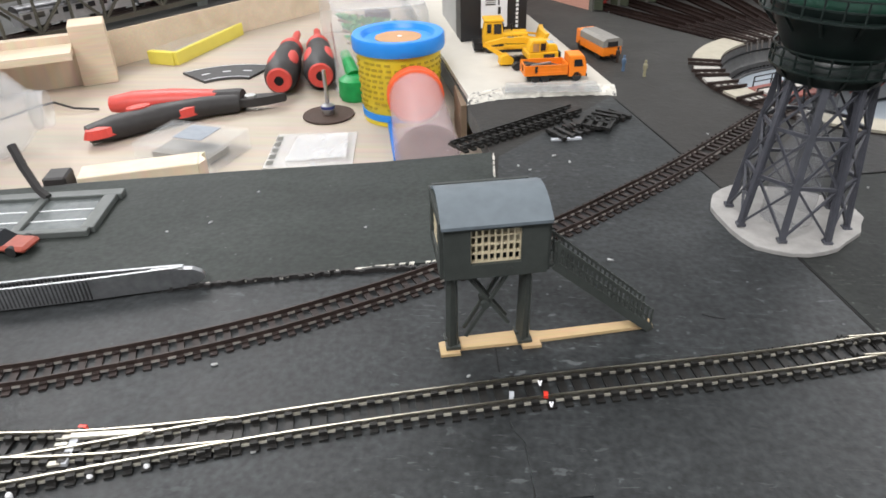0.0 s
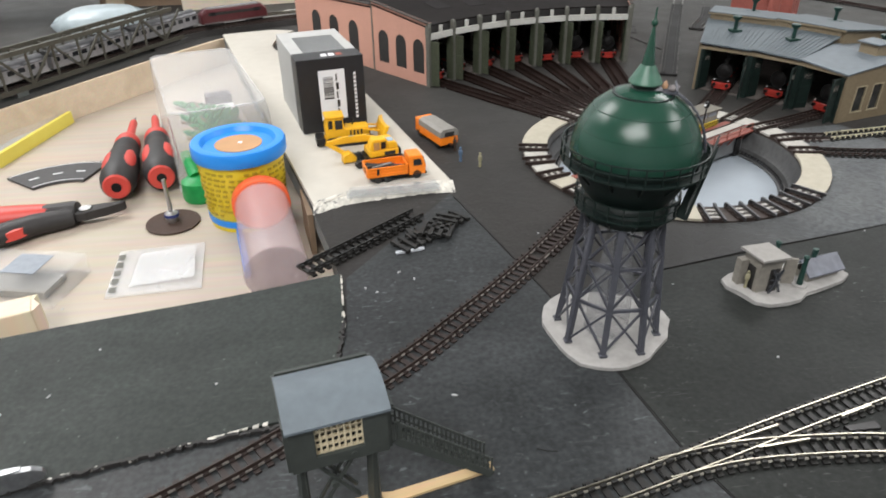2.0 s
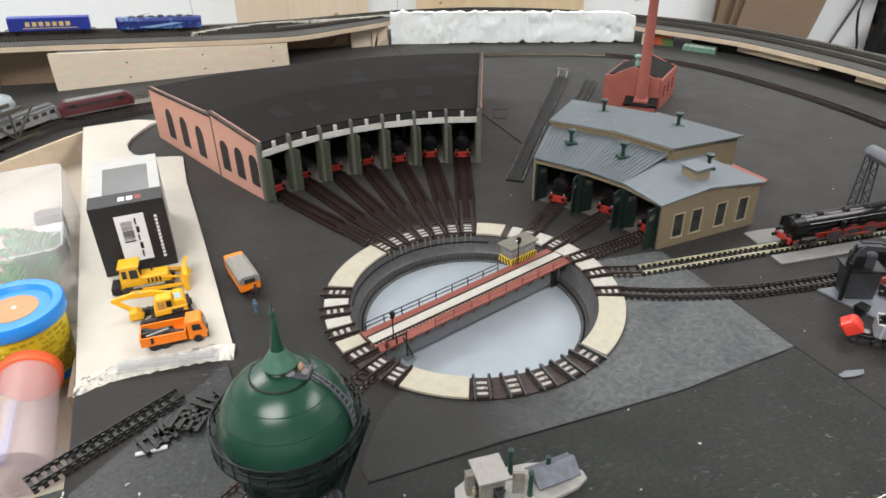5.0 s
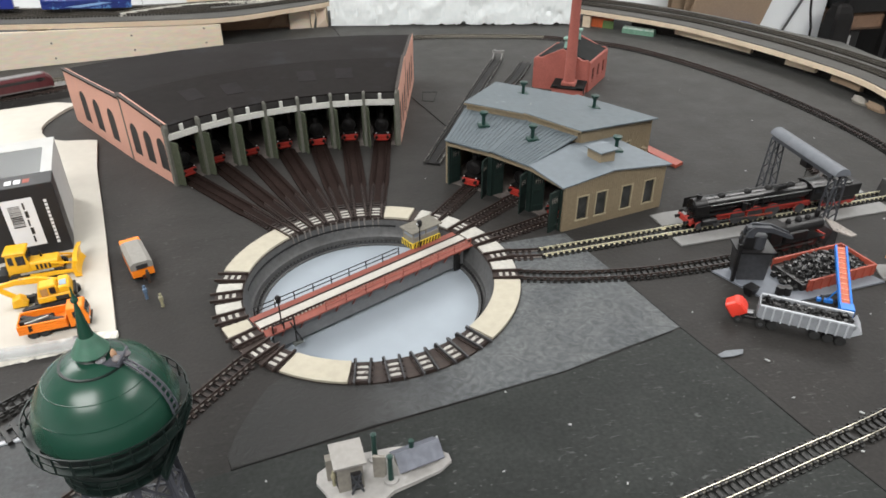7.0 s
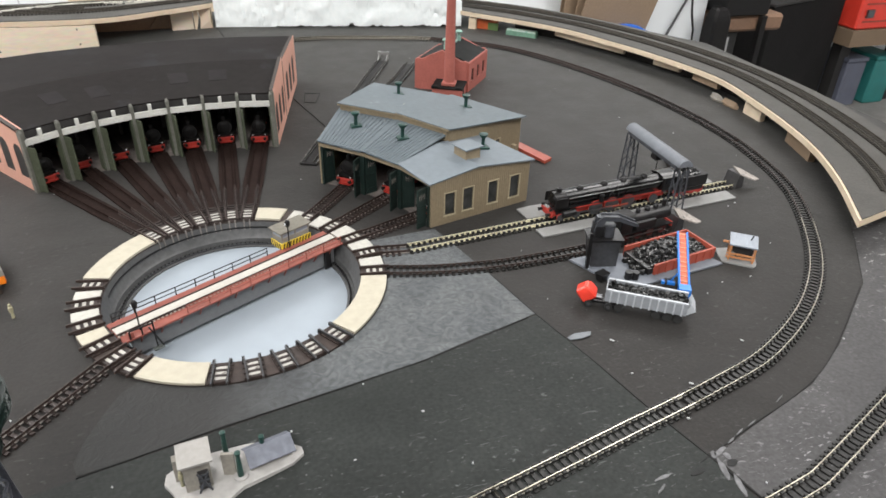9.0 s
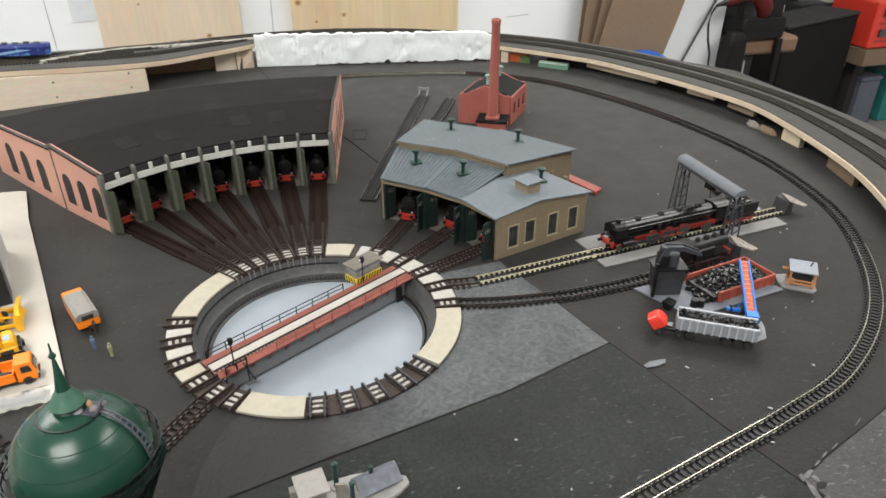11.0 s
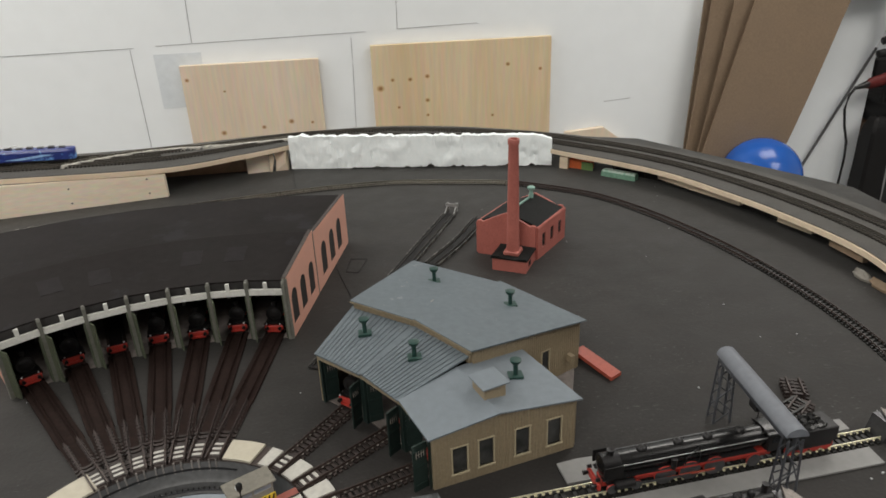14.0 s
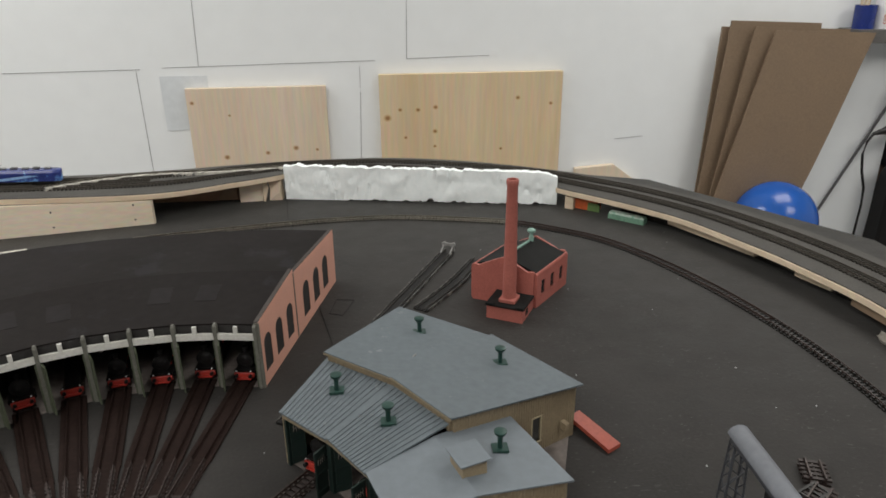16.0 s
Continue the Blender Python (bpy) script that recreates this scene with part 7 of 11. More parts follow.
def track_end(at, label):
    b = thing("buffer_stop", label, "buffer stop", at, "track end stops")
    part("block", loft(B(), [[Vector((x, y, 0)) for x, y in ((-0.004, -0.008), (0.006, -0.008), (0.006, 0.008), (-0.004, 0.008))], [Vector((x, y, 0.0135)) for x, y in ((-0.001, -0.008), (0.005, -0.008), (0.005, 0.008), (-0.001, 0.008))]]), STEEL_DARK, b, "dark wedge block")
    part("plate", loft(B(), [[Vector(p) for p in ((-0.0015, -0.0088, 0.0140), (0.006, 0.0088, 0.0145), (0.011, 0.0045, 0.0130), (0.022, -0.0110, 0.0068), (0.015, -0.0125, 0.0075))], [Vector(p) + UP * 0.0011 for p in ((-0.0015, -0.0088, 0.0140), (0.006, 0.0088, 0.0145), (0.011, 0.0045, 0.0130), (0.022, -0.0110, 0.0068), (0.015, -0.0125, 0.0075))]]), surface("chalky_card", (0.32, 0.29, 0.265), 0.8, 0, 0.25, 260, 0.4, spots=((0.16, 0.14, 0.13), 300, 0.55)), b, "pale chalky card plate on top")


track_end(pose(0.4720, GOLD(0.472), 0.0005, 0, 0, GA), "dark buffer stop with a pale card plate at the track end")
track_end(pose(0.3640, -0.0165, 0.0005, 0, 0, 5), "dark buffer stop with a pale card plate at the track end")

# ---- crane gantry over the two tracks ----
gantry = thing("loading_gantry", "grey lattice gantry with a rounded beam over the tracks", "gantry")
GL, GR = Vector((0.3740, 0.0760, 0)), Vector((0.3715, -0.0050, 0))
gd = (GR - GL).normalized()
gn = Vector((-gd.y, gd.x, 0))
rings = []
for p in (GL - gd * 0.004, GR + gd * 0.004):
    rings.append([p + gn * (0.0068 * math.cos(t)) + UP * (0.0535 + 0.0058 * math.sin(t)) for t in [math.pi * i / 10 for i in range(11)]])
part("beam_cover", loft(B(), rings), surface("zinc_grey", (0.135, 0.146, 0.165), 0.6, 0, 0.1, 200), gantry, "rounded zinc-grey beam cover", smooth=40)
for s in (-1, 1):
    part("beam_flange", bar(B(), GL + gn * s * 0.0058 + UP * 0.0518, GR + gn * s * 0.0058 + UP * 0.0518, 0.0012, 0.0034), GANTRY_GREY, gantry)
for i in range(10):
    p, q = GL.lerp(GR, i / 10), GL.lerp(GR, (i + 1) / 10)
    s = 1 if i % 2 else -1
    part("beam_lattice", bar(B(), p + gn * s * 0.0058 + UP * 0.0505, q - gn * s * 0.0058 + UP * 0.0505, 0.0009, 0.0009), GANTRY_GREY, gantry)
for c in (GL, GR):
    corners = [(gn * a * 0.0054 + gd * b * 0.0040) for a, b in ((-1, -1), (1, -1), (1, 1), (-1, 1))]
    for k in corners:
        part("tower_leg", bar(B(), c + k * 1.15, c + k * 0.8 + UP * 0.0505, 0.0013, 0.0013), GANTRY_GREY, gantry)
    for j in range(4):
        k0, k1 = corners[j], corners[(j + 1) % 4]
        for i in range(5):
            z0, z1 = 0.0505 * i / 5, 0.0505 * (i + 1) / 5
            a, b = (k0, k1) if i % 2 else (k1, k0)
            f = lambda z: 1.15 - 0.35 * z / 0.0505
            part("lattice", bar(B(), c + a * f(z0) + UP * z0, c + b * f(z1) + UP * z1, 0.0007, 0.0007), GANTRY_GREY, gantry)
trol = part("trolley", box(B(), -0.005, 0.005, -0.004, 0.004, 0.0440, 0.0500, Matrix.Translation(GL.lerp(GR, 0.55))), BLACK, gantry)
part("hook_cable", rod(B(), GL.lerp(GR, 0.55) + UP * 0.034, GL.lerp(GR, 0.55) + UP * 0.0445, 0.0004, n=5), BLACK, trol)

# ---- tank locomotive at the coaling stage ----
t2 = thing("tank_locomotive", "small black tank locomotive beside the coaling stage", "locomotive", pose(0.2980, -0.0275, 0.0036, 0, 0, 9.0))
part("frame", box(B(), 0, 0.056, -0.0050, 0.0050, 0.0030, 0.0085), BLACK, t2)
part("boiler", rod(B(), (0.016, 0, 0.0168), (0.056, 0, 0.0168), 0.0058, n=18), BLACK, t2, smooth=40)
part("cab", box(B(), 0.001, 0.0145, -0.0080, 0.0080, 0.0085, 0.0228), BLACK, t2, bevel=0.0008)
part("cab_roof", loft(B(), [[Vector((x, 0.0085 * math.cos(t), 0.0224 + 0.0028 * math.sin(t))) for t in [math.pi * i / 8 for i in range(9)]] for x in (-0.0005, 0.0160)]), SOOT, t2)
for s in (-1, 1):
    part("side_tank", box(B(), 0.017, 0.038, s * 0.0074 - 0.0014, s * 0.0074 + 0.0014, 0.0095, 0.0175), BLACK, t2, bevel=0.0004)
    part("running_board", box(B(), 0.0, 0.057, s * 0.0068 - 0.002, s * 0.0068 + 0.002, 0.0085, 0.0094), BLACK, t2)
    for x in (0.010, 0.023, 0.036, 0.049):
        part("wheel", rod(B(), (x, s * 0.0044, 0.0042), (x, s * 0.0058, 0.0042), 0.0042, n=16), surface("dark_red_wheel", (0.07, 0.014, 0.012), 0.5), t2)
    part("rod", bar(B(), (0.010, s * 0.0064, 0.0040), (0.049, s * 0.0064, 0.0040), 0.0006, 0.0012), STEEL, t2)
for x, r in ((0.024, 0.0020), (0.034, 0.0026), (0.043, 0.0022)):
    part("dome", lathe(B(), [(r, 0), (r, 0.0026), (r * 0.6, 0.0040), (0, 0.0043)], 12, pose(x, 0, 0.0218)), BLACK, t2, smooth=50)
part("chimney", rod(B(), (0.052, 0, 0.0218), (0.052, 0, 0.0282), 0.0017, 0.0021, 12), BLACK, t2)
part("buffer_beam", box(B(), 0.056, 0.0575, -0.0082, 0.0082, 0.0055, 0.0098), LOCO_RED, t2)

# ---- coaling stage ----
tagged(part("base_slab", sheet(B(), [(0.2535, -0.0405), (0.2755, -0.0900), (0.3700, -0.0790), (0.3660, -0.0700), (0.3380, -0.0400), (0.2980, -0.0440), (0.2830, -0.0390)], (), 0.0018, 0.0014), BASE_BLUE), "blue-grey slab under the coaling stage", "slab")
cb = thing("coal_bunker", "rust-red coal bunker heaped with black coal", "bunker", pose(0.3330, -0.0585, 0.0018, 0, 0, 8.8))
for nm, x0, x1, y0, y1 in (("front_wall", -0.0300, 0.0330, -0.0165, -0.0148), ("rear_wall", -0.0330, 0.0330, 0.0150, 0.0167), ("end_wall", 0.0313, 0.0330, -0.0148, 0.0150)):
    w = part(nm, box(B(), x0, x1, y0, y1, 0, 0.0092), BIN_RED, cb, "rust-red plank wall", bevel=0.0002)
    for i in range(8):
        t = (i + 0.5) / 8
        if nm != "end_wall":
            x = x0 + (x1 - x0) * t
            yo = y0 - 0.0006 if nm == "front_wall" else y1
            part("stake", box(B(), x - 0.0006, x + 0.0006, yo, yo + 0.0006, 0, 0.0088), BIN_RED, w)
bm = B()
heap = []
for k in range(900):
    x, y = rng.uniform(-0.0400, 0.0300), rng.uniform(-0.0150, 0.0145)
    if x < -0.031 and (abs(y + 0.002) > 0.011 or rng.random() < 0.4):
        continue
    if x > -0.030 or abs(y) < 0.014:
        hgt = 0.0098 * (1 - ((x - 0.002) / 0.046) ** 2) * (0.75 + 0.25 * math.cos(y * 120)) + rng.uniform(-0.001, 0.001)
        r = rng.uniform(0.0008, 0.0017)
        box(bm, -r, r, -r * 0.8, r * 0.8, -r * 0.7, r * 0.7, pose(x, y, max(hgt * rng.uniform(0.8, 1), r * 0.6), rng.uniform(0, 90), rng.uniform(0, 90), rng.uniform(0, 180)))
rings = [[Vector((x, y, z)) for x, y in ((-0.034, -0.0145), (0.031, -0.0145), (0.031, 0.0148), (-0.034, 0.0148))] for z in (0.0002, 0.0052)]
loft(bm, rings)
tagged(part("coal_load", bm, COAL, cb, "heap of glossy black coal"), kind="stuff")
cr = thing("coaling_crane", "dark slewing coal crane on a block house", "crane", pose(0.2755, -0.0515, 0.0018, 0, 0, -14))
part("block_house", loft(B(), [[Vector((x, y, 0)) for x, y in ((-0.0100, -0.0065), (0.0105, -0.0065), (0.0105, 0.0090), (-0.0100, 0.0090))], [Vector((x, y, 0.0235)) for x, y in ((-0.0125, -0.0072), (0.0112, -0.0072), (0.0112, 0.0095), (-0.0125, 0.0095))]]), STEEL_DARK, cr, "slate-coloured block house", bevel=0.0003)
part("platform", box(B(), -0.0140, 0.0130, -0.0085, 0.0110, 0.0235, 0.0248), BLACK, cr)
part("corner_post", box(B(), -0.0145, -0.0120, -0.0088, -0.0065, 0, 0.0310), BLACK, cr)
part("drum", rod(B(), (0.002, 0.001, 0.0248), (0.002, 0.001, 0.0345), 0.0050, n=20), GANTRY_GREY, cr, "grey winding drum", smooth=40)
part("crane_cab", box(B(), -0.0100, -0.0020, -0.0040, 0.0060, 0.0248, 0.0350), BLACK, cr, bevel=0.0005)
jib = [(-0.0110, 0.0300), (-0.0085, 0.0395), (-0.0045, 0.0432), (0.0080, 0.0425), (0.0225, 0.0365), (0.0240, 0.0345), (0.0215, 0.0340), (0.0080, 0.0388), (-0.0025, 0.0392), (-0.0060, 0.0300)]
for y in (-0.0030, 0.0030):
    part("jib", loft(B(), [[Vector((x, yy, z)) for x, z in jib] for yy in (y - 0.0009, y + 0.0009)]), GANTRY_GREY, cr, "bent grey jib plate")
part("jib_tie", box(B(), -0.0090, 0.0080, -0.0025, 0.0025, 0.0398, 0.0418), GANTRY_GREY, cr)
for i, (x, y) in enumerate(((0.2845, -0.0775), (0.2895, -0.0790))):
    d = thing("oil_drum", "small black drum on the base plate", "drum", pose(x, y, 0.0018), "black drums")
    part("shell", lathe(B(), [(0, 0), (0.0028, 0), (0.0030, 0.0008), (0.0028, 0.0028), (0.0030, 0.0048), (0.0028, 0.0062), (0, 0.0062)], 14), BLACK, d, smooth=40)
sk = thing("coal_skip", "small black tipping skip", "skip", pose(0.2640, -0.0735, 0.0018, 0, 0, 20))
part("bucket", loft(B(), [[Vector((x, y, 0)) for x, y in ((-0.003, -0.0025), (0.003, -0.0025), (0.003, 0.0025), (-0.003, 0.0025))], [Vector((x, y, 0.0065)) for x, y in ((-0.0046, -0.0038), (0.0046, -0.0038), (0.0046, 0.0038), (-0.0046, 0.0038))]]), BLACK, sk)

# ---- conveyor, tractor and trailer ----
cv = thing("belt_conveyor", "blue belt conveyor with an orange belt leaning on the bunker", "conveyor")
c0, c1 = Vector((0.3080, -0.1130, 0.0105)), Vector((0.3365, -0.0640, 0.0260))
cd = (c1 - c0).normalized()
cs = cd.cross(UP).normalized()
part("belt", bar(B(), c0, c1, 0.0056, 0.0012), BELT, cv, "orange belt")
for i in range(12):
    p = c0.lerp(c1, (i + 0.5) / 12)
    part("cleat", bar(B(), p + UP * 0.0009 - cs * 0.0026, p + UP * 0.0009 + cs * 0.0026, 0.0006, 0.0005), surface("pale_belt_cleat", (0.75, 0.35, 0.22), 0.6), cv)
for s in (-1, 1):
    part("side_frame", bar(B(), c0 + cs * s * 0.0034 + UP * 0.0004, c1 + cs * s * 0.0034 + UP * 0.0004, 0.0012, 0.0030), TOY_BLUE, cv)
    part("support_leg", bar(B(), c0.lerp(c1, 0.30) + cs * s * 0.0030, Vector((0.3140, -0.0935, 0.0022)) + cs * s * 0.0030, 0.0008, 0.0008), TOY_BLUE, cv)
    part("wheel", rod(B(), Vector((0.3130, -0.0930, 0.0030)) + cs * s * 0.0040, Vector((0.3130, -0.0930, 0.0030)) + cs * s * 0.0054, 0.0030, n=12), RUBBER, cv)
part("hopper", box(B(), -0.0042, 0.0042, -0.0050, 0.0025, -0.004, 0.0034, Matrix.Translation(c0) @ Matrix.Rotation(math.atan2(cd.y, cd.x) - math.pi / 2, 4, "Z")), TOY_BLUE, cv)
part("axle", box(B(), -0.0070, 0.0030, -0.0015, 0.0015, 0, 0.0022, pose(0.3120, -0.0930, 0.0018, 0, 0, -30)), TOY_BLUE, cv)
ta = math.degrees(math.atan2(-0.0308, 0.0440))
tr = thing("coal_trailer", "light grey ribbed tipping trailer loaded with coal", "trailer", pose(0.2745, -0.1213 + 0.0052, 0.0006, 0, 0, ta))
LX, LY = 0.0275, 0.0068
for nm, x0, x1, y0, y1 in (("side_wall", -LX, LX, -LY - 0.0008, -LY), ("side_wall", -LX, LX, LY, LY + 0.0008), ("front_wall", -LX - 0.0008, -LX, -LY, LY)):
    w = part(nm, box(B(), x0, x1, y0, y1, 0.0075, 0.0172), WAGON_SIDE, tr)
    if nm == "side_wall":
        for i in range(10):
            x = -LX + 0.003 + i * 0.0054
            yo = y0 - 0.0010 if y0 < 0 else y1
            part("rib", box(B(), x - 0.0005, x + 0.0005, yo, yo + 0.0010, 0.0074, 0.0168), WAGON_GREY, w)
        part("top_rail", box(B(), x0, x1, y0 - 0.0004, y1 + 0.0004, 0.0168, 0.0178), WAGON_GREY, w)
part("floor", box(B(), -LX, LX, -LY, LY, 0.0075, 0.0085), WAGON_GREY, tr)
part("tailgate", loft(B(), [[Vector(p) for p in ((LX, -LY, 0.0078), (LX, LY, 0.0078), (LX + 0.0055, LY, 0.0120), (LX + 0.0055, -LY, 0.0120))], [Vector(p) for p in ((LX - 0.001, -LY, 0.0090), (LX - 0.001, LY, 0.0090), (LX + 0.002, LY, 0.0172), (LX + 0.002, -LY, 0.0172))]]), WAGON_GREY, tr)
part("chassis", box(B(), -LX + 0.002, LX - 0.002, -0.0040, 0.0040, 0.0050, 0.0075), BLACK, tr)
for x in (-0.018, 0.008, 0.0155, 0.023):
    for s in (-1, 1):
        part("wheel", rod(B(), (x, s * 0.0042, 0.0032), (x, s * 0.0072, 0.0032), 0.0032, n=14), RUBBER, tr)
bm = B()
loft(bm, [[Vector((x, y, z)) for x, y in ((-LX, -LY), (LX, -LY), (LX, LY), (-LX, LY))] for z in (0.0086, 0.0145)])
for k in range(190):
    r = rng.uniform(0.0007, 0.0014)
    box(bm, -r, r, -r, r, -r, r, pose(rng.uniform(-LX + 0.001, LX - 0.001), rng.uniform(-LY + 0.001, LY - 0.001), 0.0150 + rng.uniform(-0.0006, 0.0012), rng.uniform(0, 90), rng.uniform(0, 90), 0))
tagged(part("coal_load", bm, COAL, tr), kind="stuff")
tc = thing("tractor_unit", "red tractor unit with its cab tilted forward", "tractor", pose(0.2455, -0.0985, 0.0006, 0, 0, ta))
tilt = pose(-0.0050, 0, 0.0062, 0, -38, 0)
cab = part("cab", loft(B(), [[tilt @ Vector((x, y, z)) for x, y in ((-0.0052, -w), (f, -w), (f, w), (-0.0052, w))] for z, f, w in ((-0.0010, 0.0058, 0.0056), (0.0030, 0.0060, 0.0060), (0.0082, 0.0050, 0.0056), (0.0102, 0.0030, 0.0044))]), TOY_RED, tc, "bright red rounded cab tilted forward", bevel=0.0010)
part("windscreen", box(B(), -0.0056, -0.0050, -0.0042, 0.0042, 0.0040, 0.0078, tilt), GLASS_DARK, cab)
part("seat_well", box(B(), -0.0030, 0.0040, -0.0040, 0.0040, -0.0016, -0.0009, tilt), BLACK, cab)
part("chassis", box(B(), -0.0075, 0.0130, -0.0030, 0.0030, 0.0030, 0.0056), BLACK, tc, bevel=0.0004)
part("engine", box(B(), -0.0010, 0.0040, -0.0022, 0.0022, 0.0056, 0.0080), STEEL_DARK, tc, bevel=0.0005)
for x in (-0.0050, 0.0090):
    for s_ in (-1, 1):
        w = part("wheel", rod(B(), (x, s_ * 0.0036, 0.0030), (x, s_ * 0.0060, 0.0030), 0.0030, n=14), RUBBER, tc)
        part("hub", rod(B(), (x, s_ * 0.0060, 0.0030), (x, s_ * 0.0063, 0.0030), 0.0014, n=10), STEEL_DARK, w)

# ---- open timber hut ----
oh = thing("timber_shelter", "open orange-brown timber shelter with a grey roof", "shelter", pose(0.3895, -0.0745, 0, 0, 0, -38) @ Matrix.Diagonal((0.84, 0.84, 0.95, 1)))
part("base_plate", prism(B(), [(-0.0200, -0.0040), (-0.0165, -0.0140), (0.0120, -0.0150), (0.0150, -0.0100), (0.0140, 0.0100), (-0.0120, 0.0130), (-0.0215, 0.0085)], 0.0002, 0.0018), PLATE_GREY, oh, "irregular grey base")
for x, y, h in ((-0.0105, -0.0085, 0.0158), (0.0110, -0.0085, 0.0158), (-0.0105, 0.0075, 0.0178), (0.0110, 0.0075, 0.0178)):
    part("post", box(B(), x - 0.0009, x + 0.0009, y - 0.0009, y + 0.0009, 0.0018, h), ORANGE_WOOD, oh)
part("roof", loft(B(), [[Vector((x, y, z + dz)) for x, y, z in ((-0.0125, -0.0105, 0.0160), (0.0125, -0.0105, 0.0160), (0.0125, 0.0095, 0.0185), (-0.0125, 0.0095, 0.0185))] for dz in (0, 0.0010)]), STEEL_BLUE, oh, "blue-grey sheet roof")
for i in range(7):
    x = -0.0110 + i * 0.0037
    part("roof_seam", bar(B(), (x, -0.0105, 0.0172), (x, 0.0095, 0.0197), 0.0003, 0.0002), STEEL_BLUE, oh)
part("rear_wall", box(B(), -0.0105, 0.0110, 0.0070, 0.0080, 0.0018, 0.0170), MDF_DARK, oh)
# black block put in for the shade inside the shelter
part("dark_interior", box(B(), -0.0095, 0.0105, -0.0010, 0.0062, 0.0018, 0.0105), BLACK_MATT, oh)
for z in (0.0042, 0.0072):
    part("fence_rail", box(B(), -0.0135, 0.0125, -0.0100, -0.0090, z, z + 0.0014), ORANGE_WOOD, oh)
part("plank", box(B(), -0.0175, -0.0105, 0.0020, 0.0040, 0.0120, 0.0135), ORANGE_WOOD, oh)
part("barrel", lathe(B(), [(0, 0.0018), (0.0018, 0.0018), (0.0022, 0.0045), (0.0018, 0.0072), (0, 0.0072)], 12, pose(-0.0075, -0.0055, 0)), HUT_WALL, oh)
part("flue", rod(B(), (0.0060, 0.002, 0.0180), (0.0075, 0.002, 0.0225), 0.0006, n=8), BLACK, oh)
wg = thing("wagon_chassis", "dark open wagon frame lying behind the gantry", "wagon", pose(0.4270, 0.0735, 0, 0, 0, 25))
for s in (-1, 1):
    part("sole_bar", box(B(), -0.013, 0.013, s * 0.0055 - 0.0008, s * 0.0055 + 0.0008, 0.0045, 0.0068), TIE_BLACK, wg)
    for x in (-0.008, 0.008):
        part("wheel", rod(B(), (x, s * 0.0036, 0.0034), (x, s * 0.0050, 0.0034), 0.0034, n=12), BLACK, wg)
for x in (-0.0115, -0.004, 0.004, 0.0115):
    part("cross_member", box(B(), x - 0.0008, x + 0.0008, -0.0055, 0.0055, 0.0048, 0.0064), TIE_BLACK, wg)

# ---- short lengths of spare track stacked behind the locomotive ----
for x, y, turn, n in ((0.4440, 0.0960, 70, 2), (0.4330, 0.0735, 40, 2)):
    spare = thing("spare_track", "short dark lengths of spare track stacked on the board", "track pieces", pose(x, y, 0.0002, 0, 0, turn), "spare track stacks")
    for k in range(n):
        z = k * 0.0036
        lay = part("section", box(B(), -0.0095, 0.0095, -0.0006, 0.0006, z + 0.0002, z + 0.0012), TIE_BROWN, spare)
        for i in range(5):
            part("sleeper", box(B(), -0.0095 + i * 0.0043, -0.0070 + i * 0.0043, -0.0085, 0.0085, z, z + 0.0016), TIE_BROWN, lay)
        for s in (-1, 1):
            part("rail", box(B(), -0.0100, 0.0100, s * 0.0046 - 0.0006, s * 0.0046 + 0.0006, z + 0.0016, z + 0.0036), RAIL_BROWN, lay)

# ---- raised track bed round the back ----
INNER = glide([(-0.95, 0.47, 0.086), (-0.70, 0.551, 0.076), (-0.478, 0.612, 0.062), (-0.3416, 0.6400, 0.0520), (-0.1538, 0.6770, 0.0410), (-0.05, 0.722, 0.0402), (0.002, 0.752, 0.0395), (0.035, 0.773, 0.0388), (0.12, 0.766, 0.036), (0.2, 0.752, 0.0340), (0.33, 0.724, 0.030), (0.395, 0.706, 0.028), (0.4225, 0.6720, 0.0270), (0.485, 0.606, 0.0260), (0.536, 0.539, 0.0255),
               (0.571, 0.461, 0.025), (0.598, 0.383, 0.025), (0.620, 0.281, 0.025), (0.612, 0.200, 0.025), (0.583, 0.080, 0.025), (0.545, -0.005, 0.025), (0.49, -0.09, 0.025)], 0.012)
WIDE = 0.108
bed_top, bed_low, outer = [], [], []
for i, p in enumerate(INNER):
    a = heading(INNER, i)
    s = Vector((-math.sin(a), math.cos(a), 0))
    near = INNER[max(0, i - 13) : i + 14]
    outer.append(sum(near, Vector()) / len(near) + s * WIDE)
outer = [sum(outer[max(0, i - 9) : i + 10], Vector()) / len(outer[max(0, i - 9) : i + 10]) for i in range(len(outer))]
bed = thing("raised_track_bed", "raised dark track bed with a pale plywood edge round the layout", "track bed")
part("deck", loft(B(), [[p - UP * 0.0062, q - UP * 0.0062, q, p] for p, q in zip(INNER, outer)]), PLY, bed, "pale plywood deck")
part("deck_paint", loft(B(), [[p.lerp(q, 0.02) + UP * 0.0003, q.lerp(p, 0.005) + UP * 0.0003, q.lerp(p, 0.005) + UP * 0.0012, p.lerp(q, 0.02) + UP * 0.0012] for p, q in zip(INNER, outer)]), DECK_GREY, bed, "dark grey painted deck surface")
for i in range(6, len(INNER) - 2, 14):
    if -0.17 < INNER[i].x < 0.44 and INNER[i].y > 0.5:
        continue
    p, q = INNER[i], outer[i]
    c = p.lerp(q, 0.70)
    part("post", box(B(), -0.012, 0.012, -0.020, 0.020, 0.0, p.z - 0.0064, Matrix.Translation((c.x, c.y, 0)) @ Matrix.Rotation(heading(INNER, i), 4, "Z")), PLY, bed)


